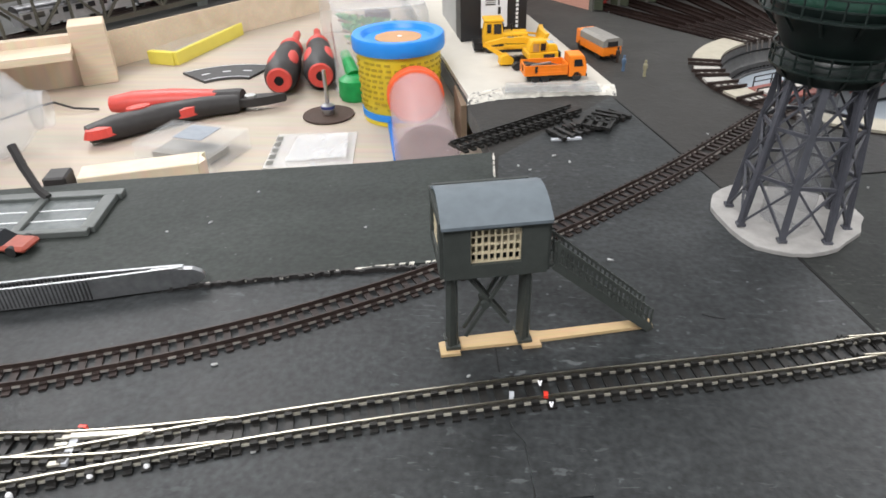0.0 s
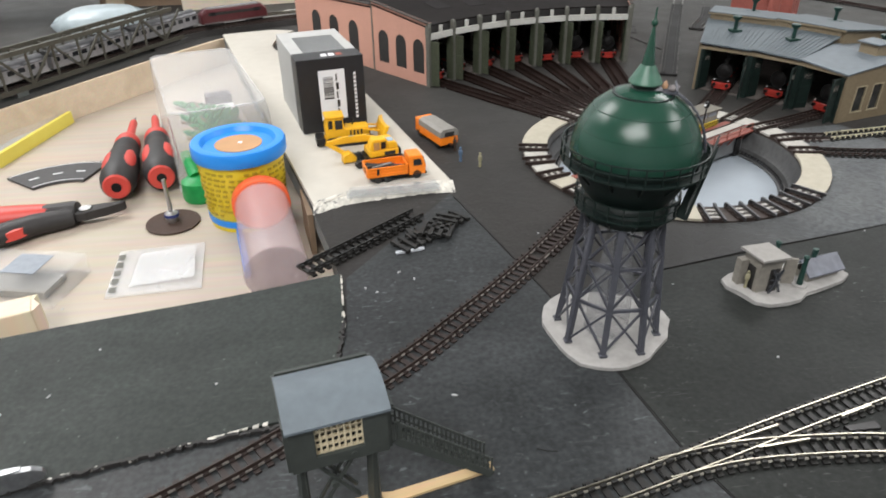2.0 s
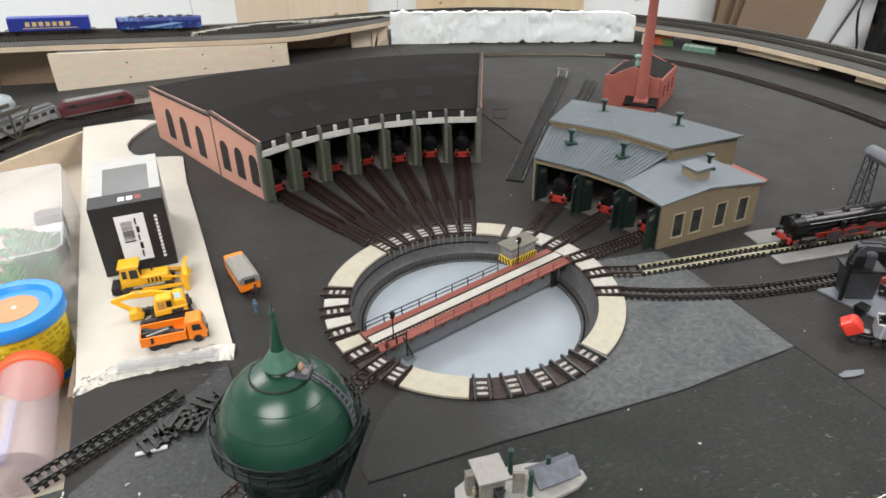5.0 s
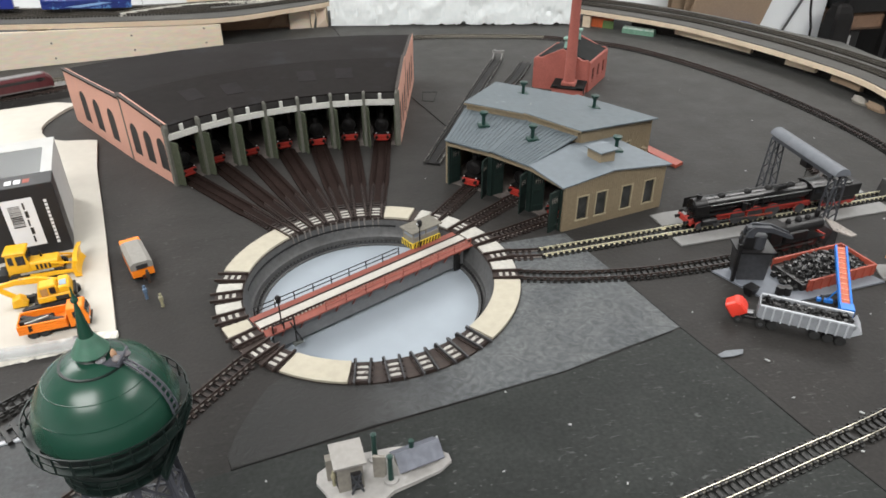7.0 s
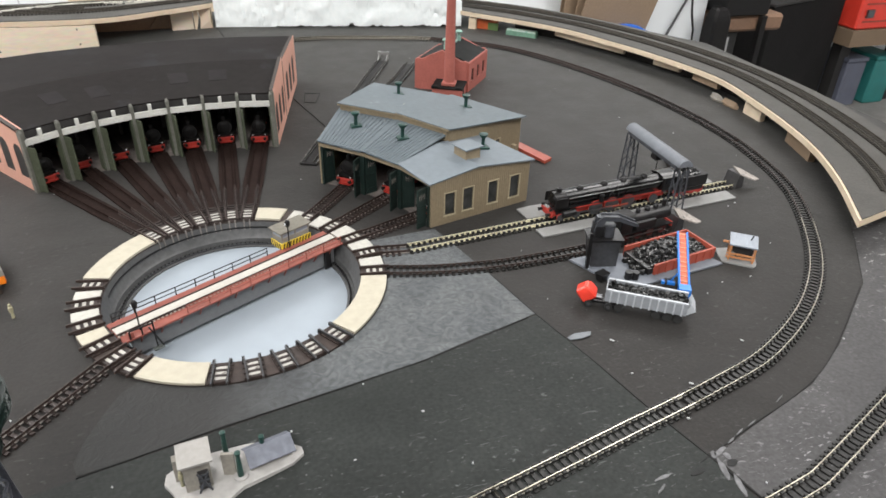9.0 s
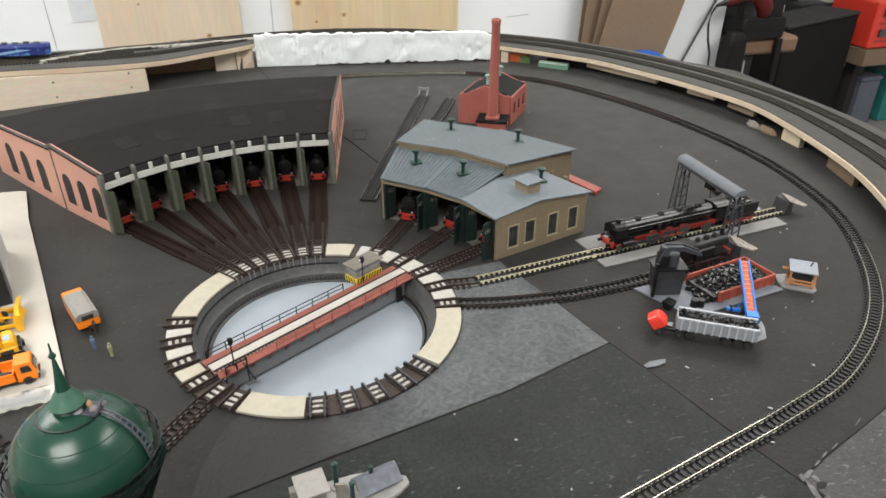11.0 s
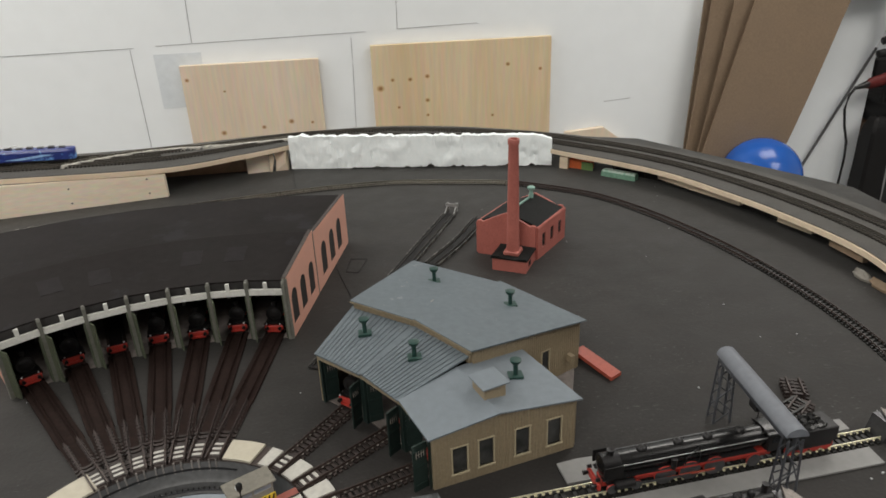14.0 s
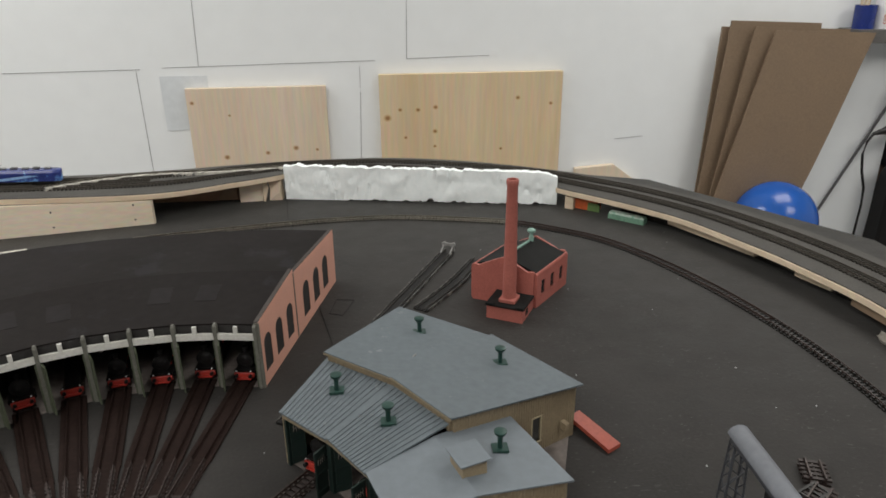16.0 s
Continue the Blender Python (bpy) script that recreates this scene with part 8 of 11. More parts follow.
def bed_line(t):
    return [p.lerp(q, t) + UP * 0.0012 for p, q in zip(INNER, outer)]


for t, m in ((0.38, RAIL_DUSTY), (0.72, RAIL_DUSTY)):
    track(bed_line(t)[::3], m, None, "dark double-line track on the raised bed", parts=False, tie_mat=TIE_DUSTY)
OLD = [(-0.297, 0.692, 0.0506), (-0.250, 0.733, 0.0476), (-0.191, 0.766, 0.0446), (-0.124, 0.779, 0.0424), (-0.057, 0.786, 0.0414), (0.020, 0.800, 0.0408)]
track(OLD, RAIL_MID, None, "old track with a pale torn edge on the raised bed", parts=False, tie_mat=TIE_DARKBROWN)
torn = glide(OLD, 0.006)
bm = B()
for p, q in zip(torn, torn[1:]):
    d = q - p
    side = Vector((d.y, -d.x, 0)).normalized()
    a = math.atan2(d.y, d.x)
    for k in range(2):
        w = 0.0014 + 0.0022 * abs(noise.noise(Vector((p.x * 90, k * 3.1, 2))))
        box(bm, -0.0026, 0.0026, -w, w, -0.004, 0.0010 + 0.0014 * abs(noise.noise(Vector((p.x * 70, k * 2.0, 5)))), Matrix.Translation(p + side * 0.0100 + UP * 0.0022 + d * (k / 2)) @ Matrix.Rotation(a + 0.3 * noise.noise(Vector((p.x * 50, k, 9))), 4, "Z"))
part("torn_strip", bm, PLASTER, bed, "pale torn strip of plaster on the deck")
# plywood fascia and the things in the openings
fas = thing("plywood_board", "pale plywood fascia below the raised bed", "panel", group="plywood fascia")
f0, f1 = Vector((-0.4730, 0.6085, 0)), Vector((-0.1538, 0.6740, 0))
part("board", loft(B(), [[f0, f0 + Vector((0.001, 0.006, 0)), f0 + Vector((0.001, 0.006, 0.0520)), f0 + UP * 0.0520], [f1, f1 + Vector((0.001, 0.006, 0)), f1 + Vector((0.001, 0.006, 0.0330)), f1 + UP * 0.0330]]), PLY_LIT, fas)
for t in (0.3, 0.62, 0.93):
    p = f0.lerp(f1, t)
    part("screw", rod(B(), p + Vector((0, -0.0006, 0.009)), p + Vector((0, 0.001, 0.009)), 0.0013, n=8), STEEL_DARK, fas)
    part("screw", rod(B(), p + Vector((0, -0.0006, 0.030)), p + Vector((0, 0.001, 0.030)), 0.0013, n=8), STEEL_DARK, fas)
fas = thing("plywood_block", "short split plywood block below the raised bed", "panel", group="plywood fascia")
part("board", box(B(), -0.018, 0.0155, -0.002, 0.006, 0, 0.0325, pose(-0.0340, 0.7620, 0, 0, 0, 6)), PLY_LIT, fas)
part("split_edge", prism(B(), [(-0.022, -0.0024), (-0.020, -0.0024), (-0.014, 0.020), (-0.016, 0.033), (-0.022, 0.033)], 0, 0.006, pose(0.0045, 0.7655, 0, 0, 0, 6) @ Matrix.Rotation(radians(90), 4, "X")), PLY, fas)
part("block", loft(B(), [[Vector(p) for p in ((0.0, -0.006, 0), (0.019, -0.004, 0), (0.020, 0.008, 0), (0.001, 0.008, 0))], [Vector(p) for p in ((0.002, -0.004, 0.016), (0.017, -0.007, 0.014), (0.020, 0.008, 0.016), (0.001, 0.008, 0.016))], [Vector(p) for p in ((-0.001, -0.005, 0.0325), (0.019, -0.005, 0.0325), (0.020, 0.008, 0.0325), (0.0, 0.008, 0.0325))]]), PINE, fas, "chipped wooden end block", at=pose(-0.0085, 0.7680, 0, 0, 0, -4))
fas = thing("fibreboard", "dark recessed fibreboard behind the opening", "panel", group="plywood fascia")
part("board", box(B(), -0.240, -0.035, 0.772, 0.778, 0, 0.0330), MDF_DARK, fas)
part("brace", prism(B(), [(-0.016, 0.006), (0.014, 0.006), (0.014, 0.030), (0.004, 0.030)], 0, 0.004, pose(-0.0700, 0.7640, 0, 0, 0, 6) @ Matrix.Rotation(radians(90), 4, "X")), MDF, fas, "slanting brown offcut")
part("board", box(B(), -0.60, -0.478, 0.655, 0.662, 0, 0.050), MDF_DARK, fas)
for a, b, h, lab in (((0.5330, 0.5670), (0.5870, 0.4460), 0.0186, "pale plywood strip below the raised bed"), ((0.6030, 0.3900), (0.6180, 0.3480), 0.0186, "short pale block below the raised bed"), ((0.6180, 0.3180), (0.6230, 0.2720), 0.0186, "brown shaded wood block below the raised bed"), ((0.6175, 0.2105), (0.6150, 0.1780), 0.0140, "worn pale block below the raised bed"), ((0.6035, 0.122), (0.5860, 0.068), 0.0150, "brownish wood block below the raised bed"), ((0.4230, 0.6700), (0.4330, 0.6620), 0.018, "pale plywood end block")):
    a, b = Vector((*a, 0)), Vector((*b, 0))
    d = (b - a).normalized()
    n_ = Vector((-d.y, d.x, 0))
    low = 0.0085 if h > 0.0180 else 0.0
    fas = thing("fascia_strip", lab, "panel", group="plywood fascia")
    part("board", loft(B(), [[p + UP * low, p + n_ * 0.007 + UP * low, p + n_ * 0.007 + UP * h, p + UP * h] for p in (a, b)]), MDF if "brown" in lab else PLY, fas, at=Matrix.Translation(n_ * 0.003))
back = [p + (q - p).normalized() * 0.028 for p, q in zip(INNER, outer) if p.x > 0.44 and p.y > -0.04 and p.y < 0.62]
tagged(part("closing_strip", loft(B(), [[Vector((p.x, p.y, 0.0004)), Vector((p.x, p.y, 0.0004)) + (p - Vector((0.2, 0.2, 0))).normalized() * 0.002, Vector((p.x, p.y, 0.0160)) + (p - Vector((0.2, 0.2, 0))).normalized() * 0.002, Vector((p.x, p.y, 0.0160))] for p in back]), BOARD), "dark card strip closing the space under the raised bed", "card")
for x, y, s, m in ((0.6165, 0.2560, 1.0, HUT_WALL), (0.6190, 0.2330, 1.2, MDF)):
    bm = lathe(B(), [(0, 0), (0.0062, 0.0002), (0.0070, 0.003), (0.0045, 0.0062), (0, 0.0078)], 14)
    for v in bm.verts:
        v.co = Vector((v.co.x * 0.8, v.co.y * 1.7 * s, v.co.z)) * (1 + 0.45 * noise.noise(v.co * 420 + Vector((x * 90, 0, 0))))
        v.co.z = max(v.co.z, 0.0003)
    tagged(part("packing_scrap", bm, m, at=pose(x, y, 0)), "crumpled pale packing scrap under the raised bed", "scrap")
box1 = thing("toy_carton", "small orange and green carton under the raised bed", "box", pose(0.4580, 0.6620, 0, 0, 0, -40))
part("carton", box(B(), -0.020, 0.014, -0.004, 0.010, 0, 0.0150), surface("orange_card", (0.6, 0.13, 0.04), 0.5), box1)
part("panel", box(B(), 0.0, 0.018, -0.0055, -0.0042, 0, 0.0120), surface("moss_card", (0.12, 0.2, 0.07), 0.5), box1)
box2 = thing("circuit_strip", "pale green printed strip lying under the raised bed", "strip", pose(0.4960, 0.6090, 0, 0, 0, -44))
part("tray", box(B(), -0.026, 0.026, -0.006, 0.006, 0, 0.0070), surface("green_board", (0.16, 0.3, 0.22), 0.5), box2)
part("top", box(B(), -0.025, 0.025, -0.005, 0.005, 0.0070, 0.0095), surface("mint_white", (0.55, 0.66, 0.58), 0.5, spots=((0.2, 0.4, 0.3), 90, 0.5)), box2)
# rough polystyrene block
bm = B()
f0, f1 = Vector((0.0157, 0.7640, 0)), Vector((0.4156, 0.6840, 0))
d = (f1 - f0).normalized()
n_ = Vector((-d.y, d.x, 0))
def crumb(t, v):
    """How far the broken face stands out at t along and v up."""
    p = Vector((t * 26, v * 3.4, 0.7))
    d = noise.voronoi(p, distance_metric="DISTANCE", exponent=2.5)[0]
    crack = 0.0020 * max(0.0, 1 - (d[1] - d[0]) / 0.10) if noise.noise(Vector((t * 9, v * 1.5, 11))) > 0.02 else 0.0
    return 0.0016 * (d[1] - d[0]) + 0.0030 * noise.noise(Vector((t * 11, v * 2, 3))) + 0.0007 * noise.noise(Vector((t * 90, v * 9, 5))) - crack


rings = []
for i in range(221):
    t = i / 220
    p = f0.lerp(f1, t)
    ragged = 0.0024 * noise.noise(Vector((t * 30, 4, 1))) + 0.0014 * noise.noise(Vector((t * 95, 2, 8)))
    lo = 0.0008 if t < 0.24 else 0.0014 + 0.0070 * max(0, noise.noise(Vector((t * 34, 9, 2)))) + 0.0034 * abs(noise.noise(Vector((t * 70, 3, 2))))
    hi = 0.0530 - 0.0035 * t + ragged - (0.007 * max(0, (t - 0.93) / 0.07) ** 2)
    rings.append([p - n_ * (crumb(t, v / 9) * (0.35 if v in (0, 9) else 1)) + UP * (lo + (hi - lo) * v / 9) for v in range(10)] + [p + n_ * 0.015 + UP * (hi - 0.001 + 0.5 * ragged), p + n_ * 0.015 + UP * 0.0006])
loft(bm, rings)
tagged(part("polystyrene_block", bm, FOAM, smooth=38), "long rough white polystyrene block against the raised bed", "foam block")
# light cut edge where the board meets the raised bed
tagged(part("cut_edge", prism(B(), [(0.0, 0.0), (0.030, 0.006), (0.06, 0.012), (0.058, 0.020), (0.02, 0.017)], 0.0003, 0.0016, pose(-0.338, 0.5600, 0, 0, 0, 14)), PLASTER), "torn pale paper edge on the board", "scrap")

tagged(part("torn_card", sheet(B(), [(-0.430, 0.470), (-0.412, 0.515), (-0.402, 0.540), (-0.372, 0.541), (-0.362, 0.552), (-0.330, 0.556), (-0.300, 0.566), (-0.262, 0.566), (-0.228, 0.578), (-0.205, 0.575), (-0.215, 0.550), (-0.262, 0.536), (-0.320, 0.512), (-0.370, 0.494)], (), 0.0014, 0.0012), surface("pale_grey_torn_card", (0.14, 0.135, 0.125), 0.8, 0, 0.2, 120, 0.3)), "grey torn card lying behind the roundhouse", "card")

# ---- trains on the raised bed ----
OUT2 = bed_line(0.55)


def place_on(line, x):
    k = min(range(len(line)), key=lambda j: abs(line[j].x - x))
    p = line[k]
    d = line[min(k + 2, len(line) - 1)] - line[max(k - 2, 0)]
    return Matrix.Translation(p + UP * 0.0036) @ Matrix.Rotation(math.atan2(d.y, d.x), 4, "Z") @ Matrix.Rotation(-math.atan2(d.z, d.xy.length), 4, "Y")


track(OUT2[:70:3], RAIL_DUSTY, None, "dark middle track on the raised bed", parts=False, tie_mat=TIE_DUSTY)
el = thing("electric_locomotive", "blue and violet electric locomotive on the raised track", "locomotive", place_on(OUT2, -0.338))
prof = [(-0.0085, 0.0045), (0.0085, 0.0045), (0.0088, 0.016), (0.0066, 0.0205), (-0.0066, 0.0205), (-0.0088, 0.016)]
part("body", loft(B(), [[Vector((x, y * s, z)) for y, z in prof] for x, s in ((-0.0600, 0.42), (-0.0585, 0.74), (-0.0545, 0.95), (-0.050, 1), (0.050, 1), (0.0545, 0.95), (0.0585, 0.74), (0.0600, 0.42))]), LOCO_BLUE, el, "blue body with a pale sweep", bevel=0.0006)
for s in (-1, 1):
    part("windscreen", box(B(), s * 0.0565 - 0.0006, s * 0.0565 + 0.0006, -0.0058, 0.0058, 0.0135, 0.0180), GLASS_DARK, el)
    for x in (-0.036, 0.036):
        part("bogie", box(B(), x - 0.013, x + 0.013, s * 0.0062 - 0.0016, s * 0.0062 + 0.0016, 0.0008, 0.0060), BLACK, el)
for i in range(7):
    part("roof_gear", box(B(), -0.042 + i * 0.0135, -0.034 + i * 0.0135, -0.0036, 0.0036, 0.0200, 0.0222 + 0.0008 * (i % 2)), STEEL_DARK, el)
part("pantograph", bar(B(), (-0.03, 0, 0.0225), (-0.012, 0, 0.0262), 0.006, 0.0006), STEEL, el)
for s in (-1, 1):
    part("livery_sweep", prism(B(), [(-0.030, 0.0075), (0.020, 0.0135), (0.034, 0.0125), (-0.010, 0.0065)], s * 0.0089 - 0.0002, s * 0.0089 + 0.0002, Matrix(((1, 0, 0, 0), (0, 0, 1, 0), (0, 1, 0, 0), (0, 0, 0, 1)))), surface("pale_blue_sweep", (0.3, 0.5, 0.8), 0.4), el)
for x in (-0.478, -0.605):
    cw = thing("container_wagon", "flat wagon with a dark blue container and yellow marks", "wagon", place_on(OUT2, x), "container wagons")
    part("flat", box(B(), -0.058, 0.058, -0.0075, 0.0075, 0.0045, 0.0062), BLACK, cw)
    ct = part("container", box(B(), -0.052, 0.052, -0.0082, 0.0082, 0.0062, 0.0240), CONTAINER_BLUE, cw, "dark blue container", bevel=0.0004)
    for k in range(7):
        part("mark", box(B(), -0.030 + k * 0.0085, -0.0245 + k * 0.0085, -0.0086, -0.0083, 0.0125, 0.0185), CONTAINER_YELLOW, ct)
    part("mark", box(B(), -0.034, 0.036, -0.0086, -0.0083, 0.0095, 0.0105), CONTAINER_YELLOW, ct)
    for q in (-0.042, 0.042):
        for s in (-1, 1):
            part("wheel", rod(B(), (q, s * 0.0044, 0.0036), (q, s * 0.0058, 0.0036), 0.0036, n=12), BLACK, cw)

# ---- truss bridge with a train at the back of the table ----
T0, T1 = Vector((-0.665, 0.035, 0)), Vector((-0.437, 0.423, 0))
td = (T1 - T0).normalized()
tn = Vector((-td.y, td.x, 0))
ta_ = math.degrees(math.atan2(td.y, td.x))
truss = thing("truss_bridge", "long olive-grey girder truss bridge carrying a train", "bridge")
N = 15
for s in (0, 1):
    off = tn * (0.0215 * s - 0.001)
    face = part("bottom_chord", bar(B(), T0 + off + UP * 0.0065, T1 + off + UP * 0.0065, 0.0018, 0.0042), TRUSS_OLIVE, truss)
    part("top_chord", bar(B(), T0 + off + td * 0.012 + UP * 0.0395, T1 + off - td * 0.012 + UP * 0.0405, 0.0028, 0.0042), TRUSS_OLIVE, truss)
    for i in range(N):
        p, q = T0.lerp(T1, i / N) + off, T0.lerp(T1, (i + 1) / N) + off
        if i:
            part("upright", bar(B(), p + UP * 0.007, p + UP * 0.039, 0.0020, 0.0020), TRUSS_OLIVE, face)
        lo, hi = (p, q) if i % 2 == 0 else (q, p)
        part("diagonal", bar(B(), lo + UP * 0.008, hi + UP * 0.0385, 0.0016, 0.0022), TRUSS_OLIVE, face)
        if 0 < i and s == 0:
            part("cross_tie", bar(B(), p + UP * 0.0395, p + tn * 0.0215 + UP * 0.0395, 0.0012, 0.0012), TRUSS_OLIVE, truss)
for t in (0.0, 0.5, 1.0):
    part("bearing", box(B(), -0.006, 0.006, -0.002, 0.0235, 0.0, 0.0045, Matrix.Translation(T0.lerp(T1, t)) @ Matrix.Rotation(radians(ta_), 4, "Z")), PARTS_GREY, truss)
part("bridge_deck", bar(B(), T0 + tn * 0.0105 + UP * 0.0055, T1 + tn * 0.0105 + UP * 0.0055, 0.0190, 0.0014), TIE_DARKBROWN, truss)
TL = glide([tuple((T0 + tn * 0.0105).xy), tuple((T0.lerp(T1, 0.5) + tn * 0.0105).xy), tuple((T1 + tn * 0.0105).xy), (-0.396, 0.4640), (-0.340, 0.4900), (-0.266, 0.516), (-0.20, 0.536)], 0.01)
track(TL[::4], RAIL_BROWN, None, "dark track over the bridge and behind the roundhouse", z=0.0062, parts=False, tie_mat=TIE_DARKBROWN)
tagged(part("track_ballast", ribbon(B(), TL[40:], 0, 0.030, 0.020, 0.0002, 0.0062), BOARD), "dark ballast under the track", "ballast")


def coach(at, body, roof, length, label):
    c = thing("railway_coach", label, "coach", at, "coaches")
    h = length / 2
    prof = [(-0.0085, 0.0045), (0.0085, 0.0045), (0.0088, 0.0165), (-0.0088, 0.0165)]
    part("body", loft(B(), [[Vector((x, y, z)) for y, z in prof] for x in (-h, h)]), body, c)
    part("roof", loft(B(), [[Vector((x, 0.0089 * math.cos(t), 0.0163 + 0.0052 * math.sin(t))) for t in [math.pi * i / 10 for i in range(11)]] for x in (-h, h)]), roof, c, smooth=40)
    n = int(length / 0.011) if body is COACH_GREY else 3
    for i in range(n):
        x = -h + (i + 0.5) * length / n
        for s in (-1, 1):
            part("window", box(B(), x - 0.0034, x + 0.0034, s * 0.0088 - 0.0003, s * 0.0088 + 0.0003, 0.0108, 0.0152), GLASS_DARK, c)
    for x in (-h + 0.016, h - 0.016):
        part("bogie", box(B(), x - 0.009, x + 0.009, -0.0058, 0.0058, 0.0004, 0.0046), BLACK, c)


def along(line, i, z):
    return Matrix.Translation(line[i] + UP * z) @ Matrix.Rotation(heading(line, i), 4, "Z")


for i in (10, 21, 32, 43):
    coach(along(TL, i, 0.0098), COACH_GREY, STEEL_DARK, 0.104, "silver-grey passenger coach on the truss bridge")
dl = thing("diesel_locomotive", "burgundy diesel locomotive with a dark window band", "locomotive", along(TL, 53, 0.0098))
prof = [(-0.0086, 0.0040), (0.0086, 0.0040), (0.0090, 0.0120), (0.0082, 0.0178), (0.0056, 0.0208), (-0.0056, 0.0208), (-0.0082, 0.0178), (-0.0090, 0.0120)]
part("body", loft(B(), [[Vector((x, y * k, 0.0040 + (z - 0.0040) * h)) for y, z in prof] for x, k, h in ((-0.043, 0.72, 0.62), (-0.0415, 0.88, 0.74), (-0.036, 1, 1), (0.036, 1, 1), (0.0415, 0.88, 0.74), (0.043, 0.72, 0.62))]), COACH_RED, dl, "burgundy body with sloping noses", smooth=30)
part("roof", loft(B(), [[Vector((x, y, z)) for y, z in ((-0.0060, 0.0204), (0.0060, 0.0204), (0.0050, 0.0216), (-0.0050, 0.0216))] for x in (-0.033, 0.033)]), surface("grey_loco_roof", (0.16, 0.15, 0.15), 0.5), dl)
for s in (-1, 1):
    part("window_band", box(B(), -0.034, 0.034, s * 0.0089 - 0.0004, s * 0.0089 + 0.0004, 0.0135, 0.0165), BLACK_MATT, dl)
    for x in (-0.028, 0.028):
        part("cab_window", box(B(), x - 0.0035, x + 0.0035, s * 0.0090 - 0.0003, s * 0.0090 + 0.0005, 0.0130, 0.0170), GLASS_DARK, dl)
    part("windscreen", loft(B(), [[Vector((s * x, y, z)) for x, z in ((0.0402, 0.0150), (0.0412, 0.0142), (0.0372, 0.0196), (0.0362, 0.0196))] for y in (-0.0060, 0.0060)]), GLASS_DARK, dl)
    part("bogie", box(B(), s * 0.026 - 0.010, s * 0.026 + 0.010, -0.0060, 0.0060, 0.0002, 0.0042), BLACK, dl)
part("lower_band", box(B(), -0.040, 0.040, -0.0088, 0.0088, 0.0036, 0.0052), surface("grey_skirt", (0.12, 0.11, 0.11), 0.5), dl)

# ---- white card with vehicles ----
card = thing("foam_card", "white foam card with a crumbly torn front edge", "card")
part("sheet", sheet(B(), [(-0.2650, -0.0545), (-0.2400, -0.0390), (-0.1850, -0.0270), (-0.1712, -0.0310), (-0.2076, 0.1125), (-0.2430, 0.2470), (-0.2575, 0.3170), (-0.2640, 0.3194), (-0.2923, 0.3223), (-0.3117, 0.3336), (-0.3215, 0.3505), (-0.3264, 0.3683), (-0.3259, 0.3882), (-0.3209, 0.4081), (-0.3141, 0.4286), (-0.3060, 0.4420), (-0.3330, 0.4520), (-0.3925, 0.4368)], (), 0.0034, 0.0031), CARD_WHITE, card)
bm = B()
edge = glide([(-0.2655, -0.0590), (-0.2450, -0.0480), (-0.2150, -0.0420), (-0.1850, -0.0385), (-0.1700, -0.0400)], 0.0022)
rings = []
for i, p in enumerate(edge):
    w = lambda k: 0.0022 * noise.noise(Vector((i * 0.55, k, 3)))
    rings.append([p + Vector((0, w(0) - 0.003, 0.0003)), p + Vector((0, w(1) + 0.002, 0.0026 + abs(w(2)))), p + Vector((0, 0.010 + w(3), 0.0036)), p + Vector((0, 0.0105, 0.0004))])
loft(bm, rings)
part("torn_edge", bm, PLASTER, card, "crumbly plaster edge")
part("side_wood", loft(B(), [[Vector((x, y, z)) for x, y in ((-0.2695, -0.0600), (-0.2660, -0.0590), (-0.2725, -0.0200), (-0.2765, -0.0200))] for z in (-0.030, -0.0005)]), MDF, card, "brown cut wood edge")


def wheels(parent, xs, y, r, w, hub=None):
    for x in xs:
        for s in (-1, 1):
            t = part("wheel", rod(B(), (x, s * (y - w), r), (x, s * y, r), r, n=14), RUBBER, parent)
            if hub:
                part("rim", rod(B(), (x, s * y, r), (x, s * (y + 0.0003), r), r * 0.55, n=10), hub, t)


lorry = thing("tipper_lorry", "orange open-backed lorry with black scrap in its bed", "truck", pose(-0.2095, -0.0180, 0.0036, 0, 0, 10))
part("chassis", box(B(), -0.019, 0.019, -0.0045, 0.0045, 0.0024, 0.0046), BLACK, lorry)
cab = part("cab", loft(B(), [[Vector((x, y, z)) for x, y in ((0.0085, -w), (f, -w), (f, w), (0.0085, w))] for z, f, w in ((0.0030, 0.0202, 0.0074), (0.0088, 0.0206, 0.0074), (0.0162, 0.0186, 0.0066), (0.0168, 0.0178, 0.0060))]), TOY_ORANGE, lorry, "orange cab", bevel=0.0005)
part("side_window", loft(B(), [[Vector((x, y, z)) for x, z in ((0.0118, 0.0098), (0.0180, 0.0098), (0.0168, 0.0142), (0.0118, 0.0142))] for y in (-0.0076, -0.0064)]), GLASS_DARK, cab)
part("windscreen", loft(B(), [[Vector((x, y, z)) for x, z in ((0.0200, 0.0096), (0.0208, 0.0096), (0.0196, 0.0145), (0.0186, 0.0145))] for y in (-0.0056, 0.0056)]), GLASS_DARK, cab)
part("bumper", box(B(), 0.0198, 0.0212, -0.0074, 0.0074, 0.0026, 0.0048), BLACK, cab, bevel=0.0004)
for y in (-0.0052, 0.0052):
    part("headlight", rod(B(), (0.0204, y, 0.0066), (0.0210, y, 0.0066), 0.0011, n=10), LABEL_WHITE, cab)
part("bed_floor", box(B(), -0.0210, 0.0072, -0.0080, 0.0080, 0.0050, 0.0062), TOY_ORANGE, lorry)
